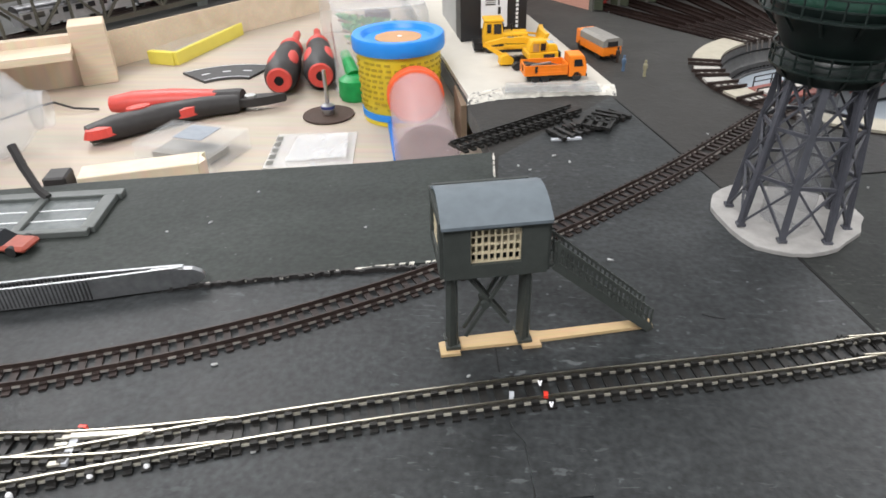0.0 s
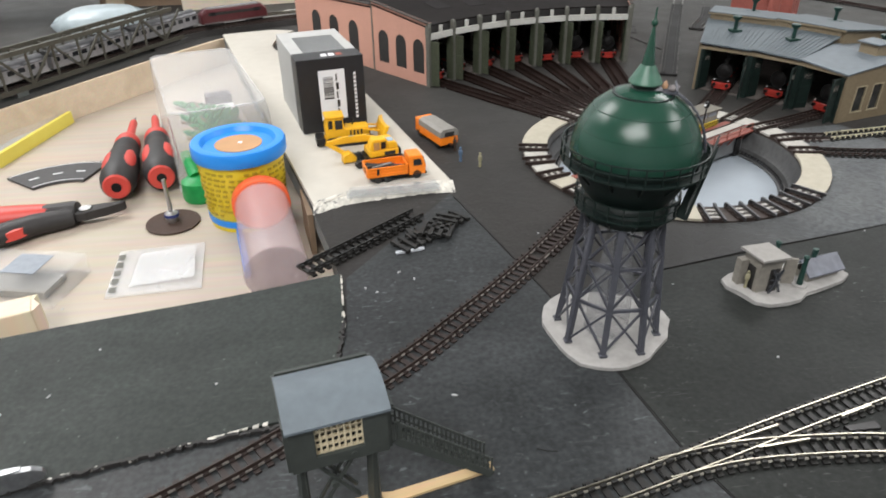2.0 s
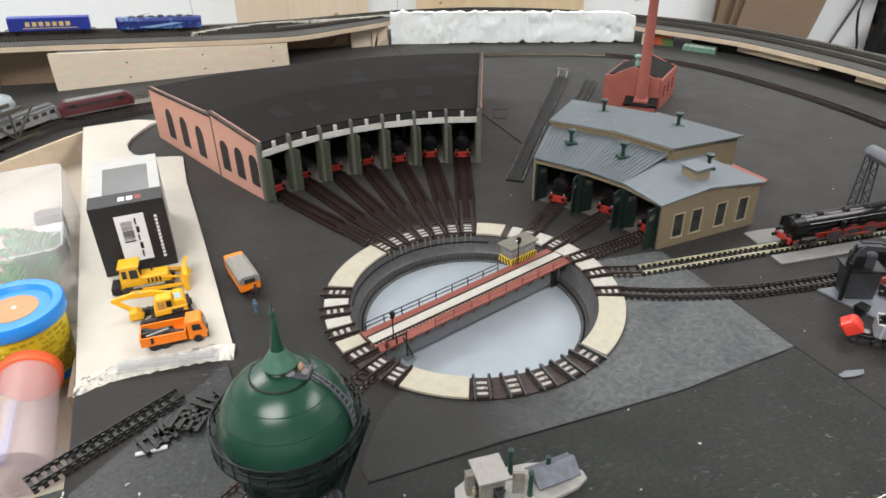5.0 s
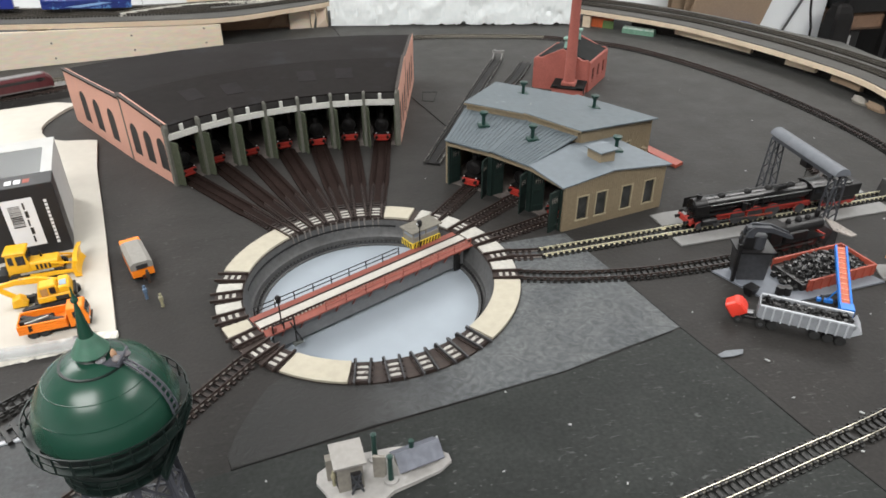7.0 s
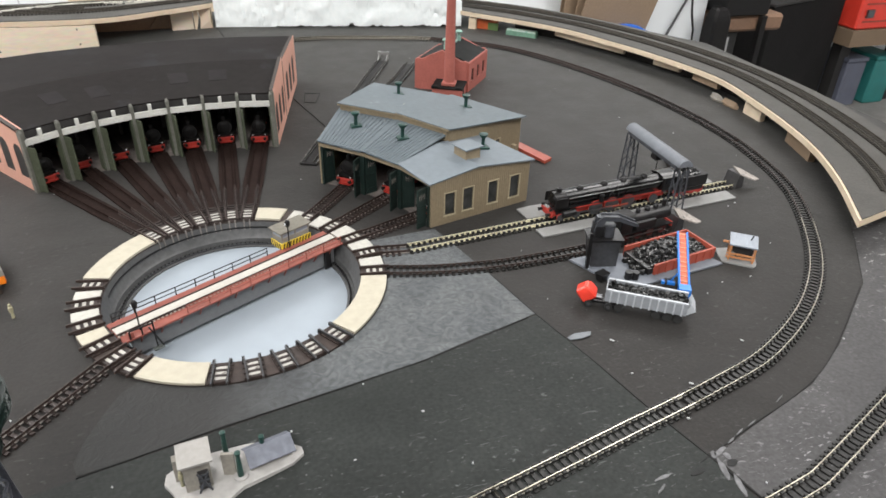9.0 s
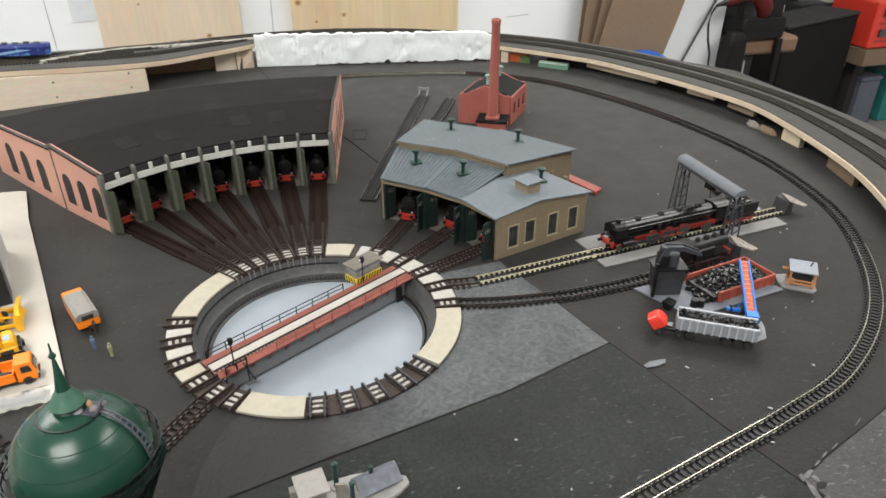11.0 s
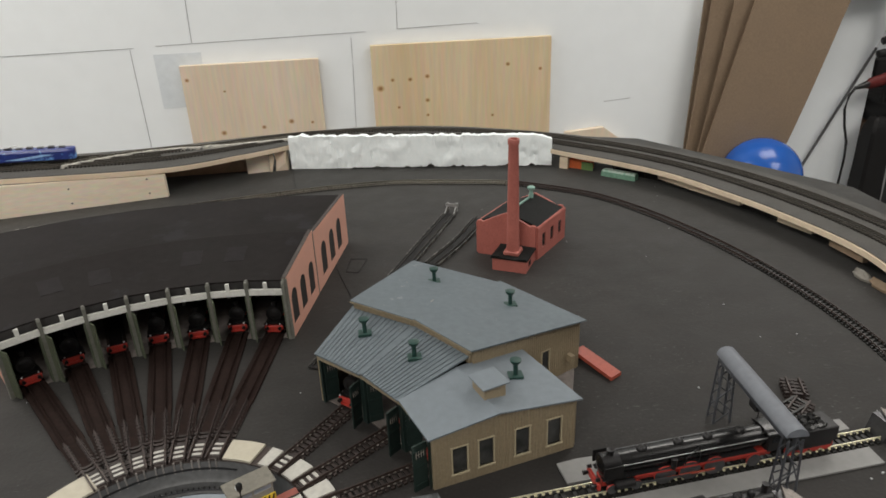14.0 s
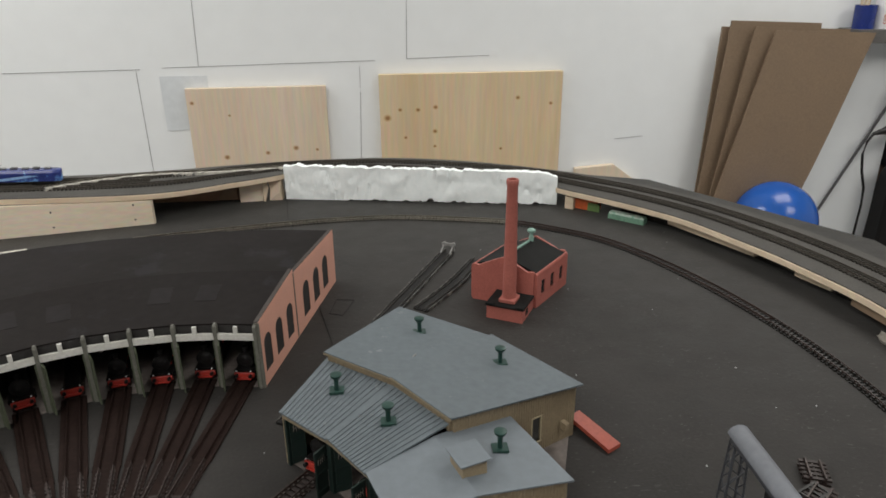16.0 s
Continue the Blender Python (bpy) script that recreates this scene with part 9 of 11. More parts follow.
for x0, x1, y0, y1 in ((-0.0210, 0.0072, -0.0084, -0.0076), (-0.0210, 0.0072, 0.0076, 0.0084), (-0.0214, -0.0206, -0.0080, 0.0080), (0.0068, 0.0076, -0.0080, 0.0080)):
    w = part("side_board", box(B(), x0, x1, y0, y1, 0.0050, 0.0118), TOY_ORANGE, lorry)
    if x1 - x0 > 0.01:
        o = -0.0003 if y0 < 0 else 0.0003
        for z in (0.0068, 0.0090, 0.0112):
            part("rib", box(B(), x0, x1, y0 + o, y1 + o, z, z + 0.0005), TOY_ORANGE, w)
for x, y, turn, n in ((-0.012, 0.001, 12, 0.011), (-0.002, -0.003, -6, 0.008), (-0.008, -0.004, 30, 0.009), (-0.016, 0.003, -20, 0.006)):
    part("load", prism(B(), [(-n, -0.0014), (n * 0.6, -0.0018), (n, 0.0006), (-n * 0.7, 0.0018)], 0.0066, 0.0105 + 0.1 * abs(y), pose(x, y, 0, 0, 3, turn)), RUBBER, lorry, "black scrap load")
part("load", bar(B(), (-0.0170, -0.0050, 0.0112), (-0.0030, -0.0020, 0.0120), 0.0010, 0.0008), ARM_GREY, lorry, "grey metal strip")
part("underframe", box(B(), -0.0170, 0.0080, -0.0068, 0.0068, 0.0028, 0.0048), BLACK, lorry)
wheels(lorry, (-0.0140, -0.0072, 0.0140), 0.0074, 0.0031, 0.0022)

exc = thing("excavator", "yellow tracked excavator with its arm folded round", "excavator", pose(-0.2212, 0.0125, 0.0036, 0, 0, 15))
XZ = Matrix(((1, 0, 0, 0), (0, 0, 1, 0), (0, 1, 0, 0), (0, 0, 0, 1)))
for s in (-1, 1):
    c = part("crawler", prism(B(), [(-0.0180, 0.0014), (-0.0160, 0), (0.0165, 0), (0.0185, 0.0014), (0.0185, 0.0036), (0.0165, 0.0050), (-0.0160, 0.0050), (-0.0180, 0.0036)], s * 0.0078 - 0.0019, s * 0.0078 + 0.0019, XZ), RUBBER, exc)
    for k in range(9):
        part("track_pad", box(B(), -0.0160 + k * 0.0040, -0.0142 + k * 0.0040, s * 0.0078 - 0.0021, s * 0.0078 + 0.0021, 0.0048, 0.0054), RUBBER, c)
part("undercarriage", box(B(), -0.010, 0.010, -0.006, 0.006, 0.0012, 0.0056), BLACK, exc)
deck = part("engine_deck", box(B(), -0.0070, 0.0150, -0.0084, 0.0084, 0.0058, 0.0112), TOY_YELLOW, exc, "yellow upper body", bevel=0.0009)
part("vent_grille", box(B(), 0.0040, 0.0120, -0.0087, -0.0083, 0.0068, 0.0096), BLACK_MATT, deck)
cab = part("operator_cab", loft(B(), [[Vector((x, y, z)) for x, y in ((a, -0.0082), (b, -0.0082), (b, 0.0010), (a, 0.0010))] for z, a, b in ((0.0108, -0.0066, 0.0066), (0.0155, -0.0058, 0.0064), (0.0192, -0.0040, 0.0058))]), TOY_YELLOW, exc, "yellow cab", bevel=0.0007)
part("cab_window", box(B(), -0.0038, 0.0004, -0.0086, -0.0080, 0.0118, 0.0172), CAB_INSIDE, cab, "tan cab interior behind glass")
part("cab_window", box(B(), 0.0016, 0.0052, -0.0086, -0.0080, 0.0122, 0.0172), GLASS_DARK, cab)
part("bonnet", loft(B(), [[Vector((x, y, z)) for x, y in ((0.0068, -0.0080), (b, -0.0080), (b, 0.0080), (0.0068, 0.0080))] for z, b in ((0.0110, 0.0148), (0.0150, 0.0140), (0.0162, 0.0120))]), TOY_YELLOW, exc, bevel=0.0006)
part("bonnet_pane", box(B(), 0.0078, 0.0122, -0.0060, 0.0010, 0.0158, 0.0166), BLUE_PANE, exc, "bluish panel")
boom = part("boom", loft(B(), [[Vector((x, y - w, z - h)), Vector((x, y + w, z - h)), Vector((x, y + w, z + h)), Vector((x, y - w, z + h))] for x, y, z, w, h in ((0.0070, 0.0062, 0.0130, 0.0014, 0.0020), (-0.0060, 0.0090, 0.0160, 0.0013, 0.0022), (-0.0200, 0.0125, 0.0155, 0.0011, 0.0018), (-0.0325, 0.0148, 0.0132, 0.0010, 0.0012))]), TOY_YELLOW, exc, "long yellow boom")
part("ram", bar(B(), (0.0030, 0.0062, 0.0158), (-0.0170, 0.0116, 0.0178), 0.0009, 0.0009), ARM_GREY, boom)
part("stick", bar(B(), (-0.0332, 0.0150, 0.0135), (-0.0215, 0.0085, 0.0062), 0.0022, 0.0028), TOY_YELLOW, exc)
part("bucket", loft(B(), [[Vector((-0.0245, y, 0.0010)), Vector((-0.0150, y, 0.0008)), Vector((-0.0140, y, 0.0042)), Vector((-0.0185, y, 0.0082)), Vector((-0.0238, y, 0.0068))] for y in (0.0020, 0.0095)]), TOY_YELLOW, exc, "yellow bucket", bevel=0.0004)
part("counterweight", box(B(), 0.0150, 0.0172, -0.0074, 0.0074, 0.0060, 0.0104), BLACK, exc, bevel=0.0006)

dz = thing("bulldozer", "yellow crawler bulldozer with a wide curved blade", "bulldozer", pose(-0.2385, 0.0545, 0.0036, 0, 0, 8))
part("hood", loft(B(), [[Vector((x, y, z)) for y, z in ((-0.0060, 0.0050), (0.0060, 0.0050), (0.0060, 0.0122), (0.0048, 0.0134), (-0.0048, 0.0134), (-0.0060, 0.0122))] for x in (-0.0060, 0.0130)]), TOY_YELLOW, dz, "yellow hood", bevel=0.0004)
for k in range(4):
    part("hood_louvre", box(B(), -0.0020 + k * 0.0028, -0.0006 + k * 0.0028, -0.0063, -0.0059, 0.0075, 0.0112), BLACK_MATT, dz)
cab = part("cab", loft(B(), [[Vector((x, y, z)) for x, y in ((a, -0.0066), (b, -0.0066), (b, 0.0066), (a, 0.0066))] for z, a, b in ((0.0058, -0.0205, -0.0050), (0.0135, -0.0205, -0.0056), (0.0218, -0.0190, -0.0072))]), TOY_YELLOW, dz, "yellow cab", bevel=0.0006)
part("cab_window", box(B(), -0.0130, -0.0074, -0.0069, -0.0060, 0.0132, 0.0204), BLACK_MATT, cab, "dark cab opening")
part("cab_window", box(B(), -0.0182, -0.0150, -0.0069, -0.0060, 0.0140, 0.0204), GLASS_DARK, cab)
part("cab_window", box(B(), -0.0064, -0.0052, -0.0050, 0.0050, 0.0145, 0.0200), GLASS_DARK, cab)
part("cab_roof", box(B(), -0.0205, -0.0055, -0.0074, 0.0074, 0.0218, 0.0238), TOY_YELLOW, cab, bevel=0.0007)
part("frame", box(B(), -0.0220, 0.0140, -0.0048, 0.0048, 0.0030, 0.0060), TOY_YELLOW, dz)
rings = []
for k in range(9):
    y = -0.0145 + k * 0.0290 / 8
    bow = 0.0016 * (2 * k / 8 - 1) ** 2
    rings.append([Vector((0.0215 + bow, y, 0.0004)), Vector((0.0262 + bow, y, 0.0004)), Vector((0.0236 + bow, y, 0.0045)), Vector((0.0240 + bow, y, 0.0095)), Vector((0.0262 + bow, y, 0.0138)), Vector((0.0232 + bow, y, 0.0138)), Vector((0.0208 + bow, y, 0.0070))])
blade = part("blade", loft(B(), rings), TOY_YELLOW, dz, "wide curved yellow blade")
for s in (-1, 1):
    arm = part("push_arm", bar(B(), (-0.0060, s * 0.0108, 0.0052), (0.0218, s * 0.0108, 0.0042), 0.0016, 0.0024), TOY_YELLOW, dz)
    part("arm_cover", bar(B(), (-0.0120, s * 0.0100, 0.0074), (0.0100, s * 0.0104, 0.0080), 0.0014, 0.0010), ARM_GREY, arm, "worn grey bar")
    part("lift_ram", bar(B(), (0.0080, s * 0.0066, 0.0110), (0.0215, s * 0.0066, 0.0090), 0.0012, 0.0012), TOY_YELLOW, dz)
    c = part("crawler", prism(B(), [(-0.0200, 0.0016), (-0.0175, 0), (0.0135, 0), (0.0160, 0.0016), (0.0160, 0.0052), (0.0135, 0.0066), (-0.0175, 0.0066), (-0.0200, 0.0052)], s * 0.0078 - 0.0019, s * 0.0078 + 0.0019, XZ), RUBBER, dz)
    part("track_cover", box(B(), -0.0150, 0.0110, s * 0.0078 - 0.0021, s * 0.0078 + 0.0021, 0.0022, 0.0046), TOY_YELLOW, c)
part("ripper", box(B(), -0.0280, -0.0215, -0.0070, 0.0070, 0.0015, 0.0070), BLACK, dz)
part("exhaust", rod(B(), (0.0015, 0.002, 0.0130), (0.0015, 0.002, 0.0182), 0.0008, n=8), BLACK, dz)

strip = thing("plastic_blister", "clear empty plastic blister strip on the torn card edge", "packaging", pose(-0.2120, -0.0405, 0.0040, 0, 0, 3.5))
part("tray", loft(B(), [[Vector((-a, -b, z)), Vector((a, -b, z)), Vector((a, b, z)), Vector((-a, b, z))] for z, a, b in ((0, 0.0300, 0.0040), (0.0030, 0.0294, 0.0036), (0.0038, 0.0286, 0.0028))]), CLEAR_STRIP, strip, smooth=30)
part("flange", box(B(), -0.0318, 0.0318, -0.0056, 0.0056, -0.0005, -0.0001), CLEAR_STRIP, strip)
# bead added to draw the light along the blister's rim
part("rim_edge", tube(B(), [(-0.0286, -0.0028, 0.0038), (0.0286, -0.0028, 0.0038)], 0.0003, 6), CLEAR_STRIP, strip)

bus = thing("tarpaulin_van", "orange lorry with a grey tarpaulin top on the board", "truck", pose(-0.1715, 0.0535, 0.0, 0, 0, 112))
part("body", box(B(), -0.0205, 0.0150, -0.0078, 0.0078, 0.0036, 0.0112), TOY_ORANGE, bus, "orange body", bevel=0.0006)
part("cab", box(B(), 0.0150, 0.0225, -0.0074, 0.0074, 0.0036, 0.0150), TOY_ORANGE, bus, bevel=0.0008)
part("tarpaulin", loft(B(), [[Vector((x, y, z)) for y, z in ((-0.0080, 0.0105), (0.0080, 0.0105), (0.0078, 0.0148), (0.0050, 0.0165), (-0.0050, 0.0165), (-0.0078, 0.0148))] for x in (-0.0208, 0.0148)]), TARP, bus, "grey tarpaulin top")
part("rear_opening", box(B(), -0.0212, -0.0206, -0.0040, 0.0040, 0.0108, 0.0142), BLACK_MATT, bus)
part("headlight", rod(B(), (0.0224, 0.0050, 0.0075), (0.0230, 0.0050, 0.0075), 0.0013, n=10), LABEL_WHITE, bus)
part("windscreen", box(B(), 0.0223, 0.0228, -0.0060, 0.0060, 0.0100, 0.0138), GLASS_DARK, bus)
part("stripe", box(B(), -0.0206, 0.0150, -0.0082, -0.0079, 0.0060, 0.0070), BRIDGE_RED, bus)
wheels(bus, (-0.0130, 0.0150), 0.0074, 0.0036, 0.0024, BLACK)
part("tow_bar", box(B(), -0.0262, -0.0206, -0.0014, 0.0014, 0.0030, 0.0050), BLACK, bus)
for x, y, m, lab in ((-0.1588, 0.0095, SKIN_FREE, "tiny painted figure in blue standing on the board"), (-0.1462, -0.0028, FIG_KHAKI, "tiny painted figure in khaki standing on the board"), (-0.1600, 0.0302, FIG_BROWN, "tiny dark brown painted figure behind the orange lorry")):
    tagged(part("painted_figure", lathe(B(), [(0, 0), (0.0012, 0), (0.0010, 0.0042), (0.0016, 0.0060), (0.0015, 0.0086), (0.0005, 0.0092), (0.0010, 0.0101), (0.0008, 0.0112), (0, 0.0115)], 10, pose(x, y, 0.0003)), m, smooth=50), lab, "figurine")

# ---- carton on the white card ----
cart = thing("model_carton", "clear model carton with a black printed front", "box", pose(-0.2510, 0.0800, 0.0036, 0, 0, 13.5))
LW, LD, LH = 0.0262, 0.096, 0.0585
for x0, x1, y0, y1, z0, z1 in ((-LW, -LW + 0.0005, 0.022, LD, 0, LH), (LW - 0.0005, LW, 0.022, LD, 0, LH), (-LW, LW, LD - 0.0005, LD, 0, LH)):
    part("side_pane", box(B(), x0, x1, y0, y1, z0, z1), PAPER, cart, "milky plastic side")
for x0, x1, y0, y1 in ((-LW, LW, LD - 0.020, LD), (-LW, -LW + 0.010, 0.022, LD - 0.020), (LW - 0.008, LW, 0.022, LD - 0.020)):
    part("lid_frame", box(B(), x0, x1, y0, y1, LH, LH + 0.0005), PAPER, cart)
part("lid_window", box(B(), -LW + 0.010, LW - 0.008, 0.022, LD - 0.020, LH - 0.0004, LH), CLEAR_STRIP, cart, "greyish clear window")
part("inner_tray", box(B(), -LW + 0.002, LW - 0.002, 0.024, LD - 0.002, 0.0, 0.030), PAPER, cart)
sleeve = part("sleeve", box(B(), -LW - 0.0004, LW + 0.0004, 0, 0.022, 0, LH + 0.0008), BOX_BLACK, cart, "black printed sleeve", bevel=0.0004)
part("label", box(B(), -0.0105, 0.0105, -0.0007, -0.0004, 0.010, 0.0500), LABEL_WHITE, sleeve, "white barcode label")
z = 0.0270
for k in range(14):
    h = rng.choice((0.0004, 0.0007, 0.0011))
    part("barcode_bar", box(B(), -0.0070, 0.0010, -0.0009, -0.0007, z, z + h), INK, sleeve)
    z += h + rng.choice((0.0005, 0.0008))
for k in range(5):
    part("print_line", box(B(), 0.0030, 0.0042 + 0.001 * (k % 2), -0.0009, -0.0007, 0.013 + 0.007 * k, 0.0185 + 0.007 * k), INK, sleeve)
for k in range(12):
    part("print_mark", box(B(), 0.0175, 0.0195, -0.0007, -0.0004, 0.0090 + k * 0.0032, 0.0112 + k * 0.0032), LABEL_WHITE, sleeve)
for k in range(3):
    part("print_mark", box(B(), -0.0050 + k * 0.0060, -0.0005 + k * 0.0060, 0.006, 0.013, LH + 0.0008, LH + 0.0010), LABEL_WHITE if k < 2 else BIN_RED, sleeve)

# ---- tools and tubs on the work table ----
tub = thing("modelling_clay_tub", "yellow modelling clay tub with a blue lid", "tub", pose(-0.3175, 0.0090, TABLE_Z))
part("body", lathe(B(), [(0, 0), (0.0270, 0), (0.0278, 0.001), (0.0298, 0.0480), (0.0298, 0.0530), (0, 0.0530)], 48), CAN_YELLOW, tub, "yellow printed wrapper", smooth=40)
part("bottom_band", lathe(B(), [(0.0274, 0.0035), (0.02865, 0.0035), (0.02895, 0.0085), (0.0276, 0.0085)], 48), LID_BLUE, tub, smooth=40)
part("rim", lathe(B(), [(0, 0.0), (0.0280, 0.0), (0.0282, 0.0032), (0, 0.0032)], 48), CAN_YELLOW, tub, smooth=40)
lid = part("lid", lathe(B(), [(0.0300, 0.0500), (0.0322, 0.0502), (0.0328, 0.0515), (0.0328, 0.0588), (0.0320, 0.0603), (0.0296, 0.0606), (0.0262, 0.0600), (0.0240, 0.0566), (0, 0.0564)], 56), LID_BLUE, tub, "blue plastic lid", smooth=35)
part("lid_label", lathe(B(), [(0, 0.0564), (0.0165, 0.0564), (0.0165, 0.0570), (0, 0.0570)], 36), LID_LABEL, lid, "peach round label")
part("label_spot", lathe(B(), [(0, 0.0570), (0.0016, 0.0570), (0.0016, 0.0573), (0, 0.0573)], 12, pose(0.001, 0.001, 0)), LABEL_WHITE, lid)
for row in range(9):
    for k in range(15):
        a = -168 + k * 11.0 + (row % 2) * 2
        if rng.random() < 0.12:
            continue
        r = 0.0283 + 0.0017 * (0.012 + row * 0.0040) / 0.048
        w = rng.uniform(5, 9)
        part("print_bar", ring_sector(B(), r, r + 0.0006, a, a + w, 0.0120 + row * 0.0040, 0.0136 + row * 0.0040, 3), CAN_TEXT, tub)

tb = thing("bead_tube", "milky plastic tube with an orange-red cap lying on its side", "tube", look((-0.2865, -0.1080, -0.0125), (-0.3035, -0.0225, -0.0040)))
# the tube runs along local -z
part("shell", lathe(B(), [(0.0192, 0.0), (0.0195, -0.001), (0.0180, -0.080), (0.0172, -0.080), (0.0186, -0.0015), (0.0186, 0.0)], 40), TUBE_PLASTIC, tb, "milky translucent shell", smooth=40)
part("bottom", lathe(B(), [(0, -0.0008), (0.0188, -0.0008), (0.0192, 0.0004), (0.0150, 0.0012), (0.0146, 0.0004), (0, 0.0004)], 40), TUBE_PLASTIC, tb, smooth=40)
part("cap", lathe(B(), [(0, -0.0860), (0.0186, -0.0860), (0.0194, -0.0850), (0.0194, -0.0775), (0.0182, -0.0770), (0, -0.0770)], 40), TUBE_CAP, tb, "orange-red cap", smooth=40)
strip = thing("blue_strip", "bright blue plastic strip lying beside the tube", "strip", pose(-0.3155, -0.0500, TABLE_Z, 0, 0, 102))
part("bar", box(B(), -0.031, 0.031, -0.0022, 0.0022, 0, 0.0050), TOY_BLUE, strip, bevel=0.0005)


def screwdriver(butt, tip, label, seed):
    s = thing("screwdriver", label, "screwdriver", look(butt, tip) @ Matrix.Diagonal((0.92, 0.92, 1.30, 1)), "screwdrivers")
    g = part("handle", lathe(B(), [(0, 0.0006), (0.0095, 0.0004), (0.0128, -0.0030), (0.0148, -0.0100), (0.0150, -0.0300), (0.0134, -0.0450), (0.0112, -0.0560), (0.0118, -0.0620), (0.0100, -0.0680), (0, -0.0680)], 24), GRIP_BLACK, s, "black soft-grip handle", smooth=40)
    part("butt_ring", lathe(B(), [(0.0052, 0.0008), (0.0098, 0.0008), (0.0110, -0.0005), (0.0052, -0.0003)], 24), GRIP_RED, g, "red ring")
    part("butt_hole", lathe(B(), [(0, 0.0009), (0.0042, 0.0009), (0.0042, 0.0003), (0, 0.0003)], 12), BLACK, g)
    for k in range(4):
        a = 45 + 90 * k
        oval = Matrix.Rotation(radians(a), 4, "Z") @ Matrix.Translation((0.0118, 0, -0.026)) @ Matrix.Diagonal((0.0042, 0.0064, 0.0165, 1))
        part("red_inlay", lathe(B(), [(math.cos(radians(e)), math.sin(radians(e))) for e in range(-90, 91, 15)], 14, oval), GRIP_RED, g, smooth=60)
    part("collar", lathe(B(), [(0, -0.0670), (0.0104, -0.0670), (0.0118, -0.0700), (0.0104, -0.0760), (0.0062, -0.0800), (0, -0.0800)], 20), GRIP_RED, s, "red collar", smooth=40)
    part("shank", lathe(B(), [(0, -0.0790), (0.0042, -0.0790), (0.0036, -0.1150), (0.0030, -0.1180), (0, -0.1180)], 14), GRIP_RED, s, "insulated red shank", smooth=40)
    part("tip", lathe(B(), [(0, -0.1170), (0.0020, -0.1170), (0.0012, -0.1260), (0, -0.1260)], 10), STEEL, s)


screwdriver((-0.4195, 0.0430, -0.0182), (-0.4470, 0.2100, -0.0200), "red and black screwdriver with a thick grip", 1)
screwdriver((-0.3890, 0.0560, -0.0182), (-0.4290, 0.2100, -0.0200), "red and black screwdriver beside its twin", 2)

disc = thing("cutting_disc", "brown cutting disc on an upright mandrel", "disc", pose(-0.3722, 0.0035, TABLE_Z))
part("disc", lathe(B(), [(0, 0.0004), (0.0190, 0.0004), (0.0192, 0.0010), (0.0190, 0.0016), (0, 0.0016)], 40), DISC_BROWN, disc)
part("hub", lathe(B(), [(0, 0.0016), (0.0036, 0.0016), (0.0036, 0.0040), (0.0050, 0.0050), (0.0046, 0.0085), (0.0026, 0.0100), (0, 0.0100)], 18), STEEL, disc, smooth=30)
part("hub_band", lathe(B(), [(0.0047, 0.0062), (0.0052, 0.0062), (0.0050, 0.0082), (0.0046, 0.0082)], 18), surface("blue_steel", (0.05, 0.07, 0.25), 0.3, 0.6), disc)
part("mandrel", rod(B(), (0, 0, 0.010), (-0.0012, 0.0035, 0.0335), 0.0016, 0.0014, 12), STEEL, disc)

pl = thing("side_cutters", "side cutters with red and black grips, slightly open", "pliers")
J = Vector((-0.4340, 0.0125, TABLE_Z + 0.007))


def grip(pts, radii, mats, nm):
    pts = [Vector(p) for p in pts]
    rings = []
    for i, p in enumerate(pts):
        d = (pts[min(i + 1, len(pts) - 1)] - pts[max(i - 1, 0)]).normalized()
        q = d.to_track_quat("Z", "Y")
        rx, ry = radii[i]
        rings.append([p + q @ Vector((rx * math.cos(a), ry * math.sin(a), 0)) for a in [2 * math.pi * k / 12 for k in range(12)]])
    return part(nm, loft(B(), rings), mats, pl, smooth=50)


tz = TABLE_Z
ga = grip([(-0.4420, 0.0095, tz + 0.0075), (-0.4640, 0.0005, tz + 0.0080), (-0.4900, -0.0200, tz + 0.0085), (-0.5130, -0.0430, tz + 0.0085), (-0.5260, -0.0560, tz + 0.0080)], [(0.0065, 0.0068), (0.0088, 0.0074), (0.0102, 0.0084), (0.0104, 0.0084), (0.0072, 0.0060)], GRIP_BLACK, "handle")
gb = grip([(-0.4420, 0.0135, tz + 0.0080), (-0.4650, 0.0150, tz + 0.0085), (-0.4950, 0.0120, tz + 0.0090), (-0.5230, 0.0060, tz + 0.0090), (-0.5390, 0.0030, tz + 0.0085)], [(0.0064, 0.0066), (0.0088, 0.0074), (0.0104, 0.0084), (0.0104, 0.0084), (0.0072, 0.0060)], GRIP_RED, "handle")
tagged(ga, "black grip with red inlays"), tagged(gb, "red grip")
for c, r in (((-0.5175, -0.0535, tz + 0.0095), 0.0082), ((-0.4735, -0.0130, tz + 0.0095), 0.0072), ((-0.5020, -0.0260, tz + 0.0150), 0.0072)):
    part("red_inlay", lathe(B(), [(0, -0.004), (r, -0.003), (r * 0.8, 0.0028), (0, 0.0042)], 14, Matrix.Translation(c) @ Matrix.Rotation(radians(44), 4, "Z") @ Matrix.Diagonal((1.5, 0.8, 1, 1))), GRIP_RED, ga)
part("black_end", lathe(B(), [(0, -0.016), (0.0070, -0.014), (0.0086, 0.010), (0.0082, 0.013), (0, 0.014)], 14, Matrix.Translation((-0.4530, 0.0146, tz + 0.0084)) @ Matrix.Rotation(radians(90), 4, "Y")), GRIP_BLACK, gb)
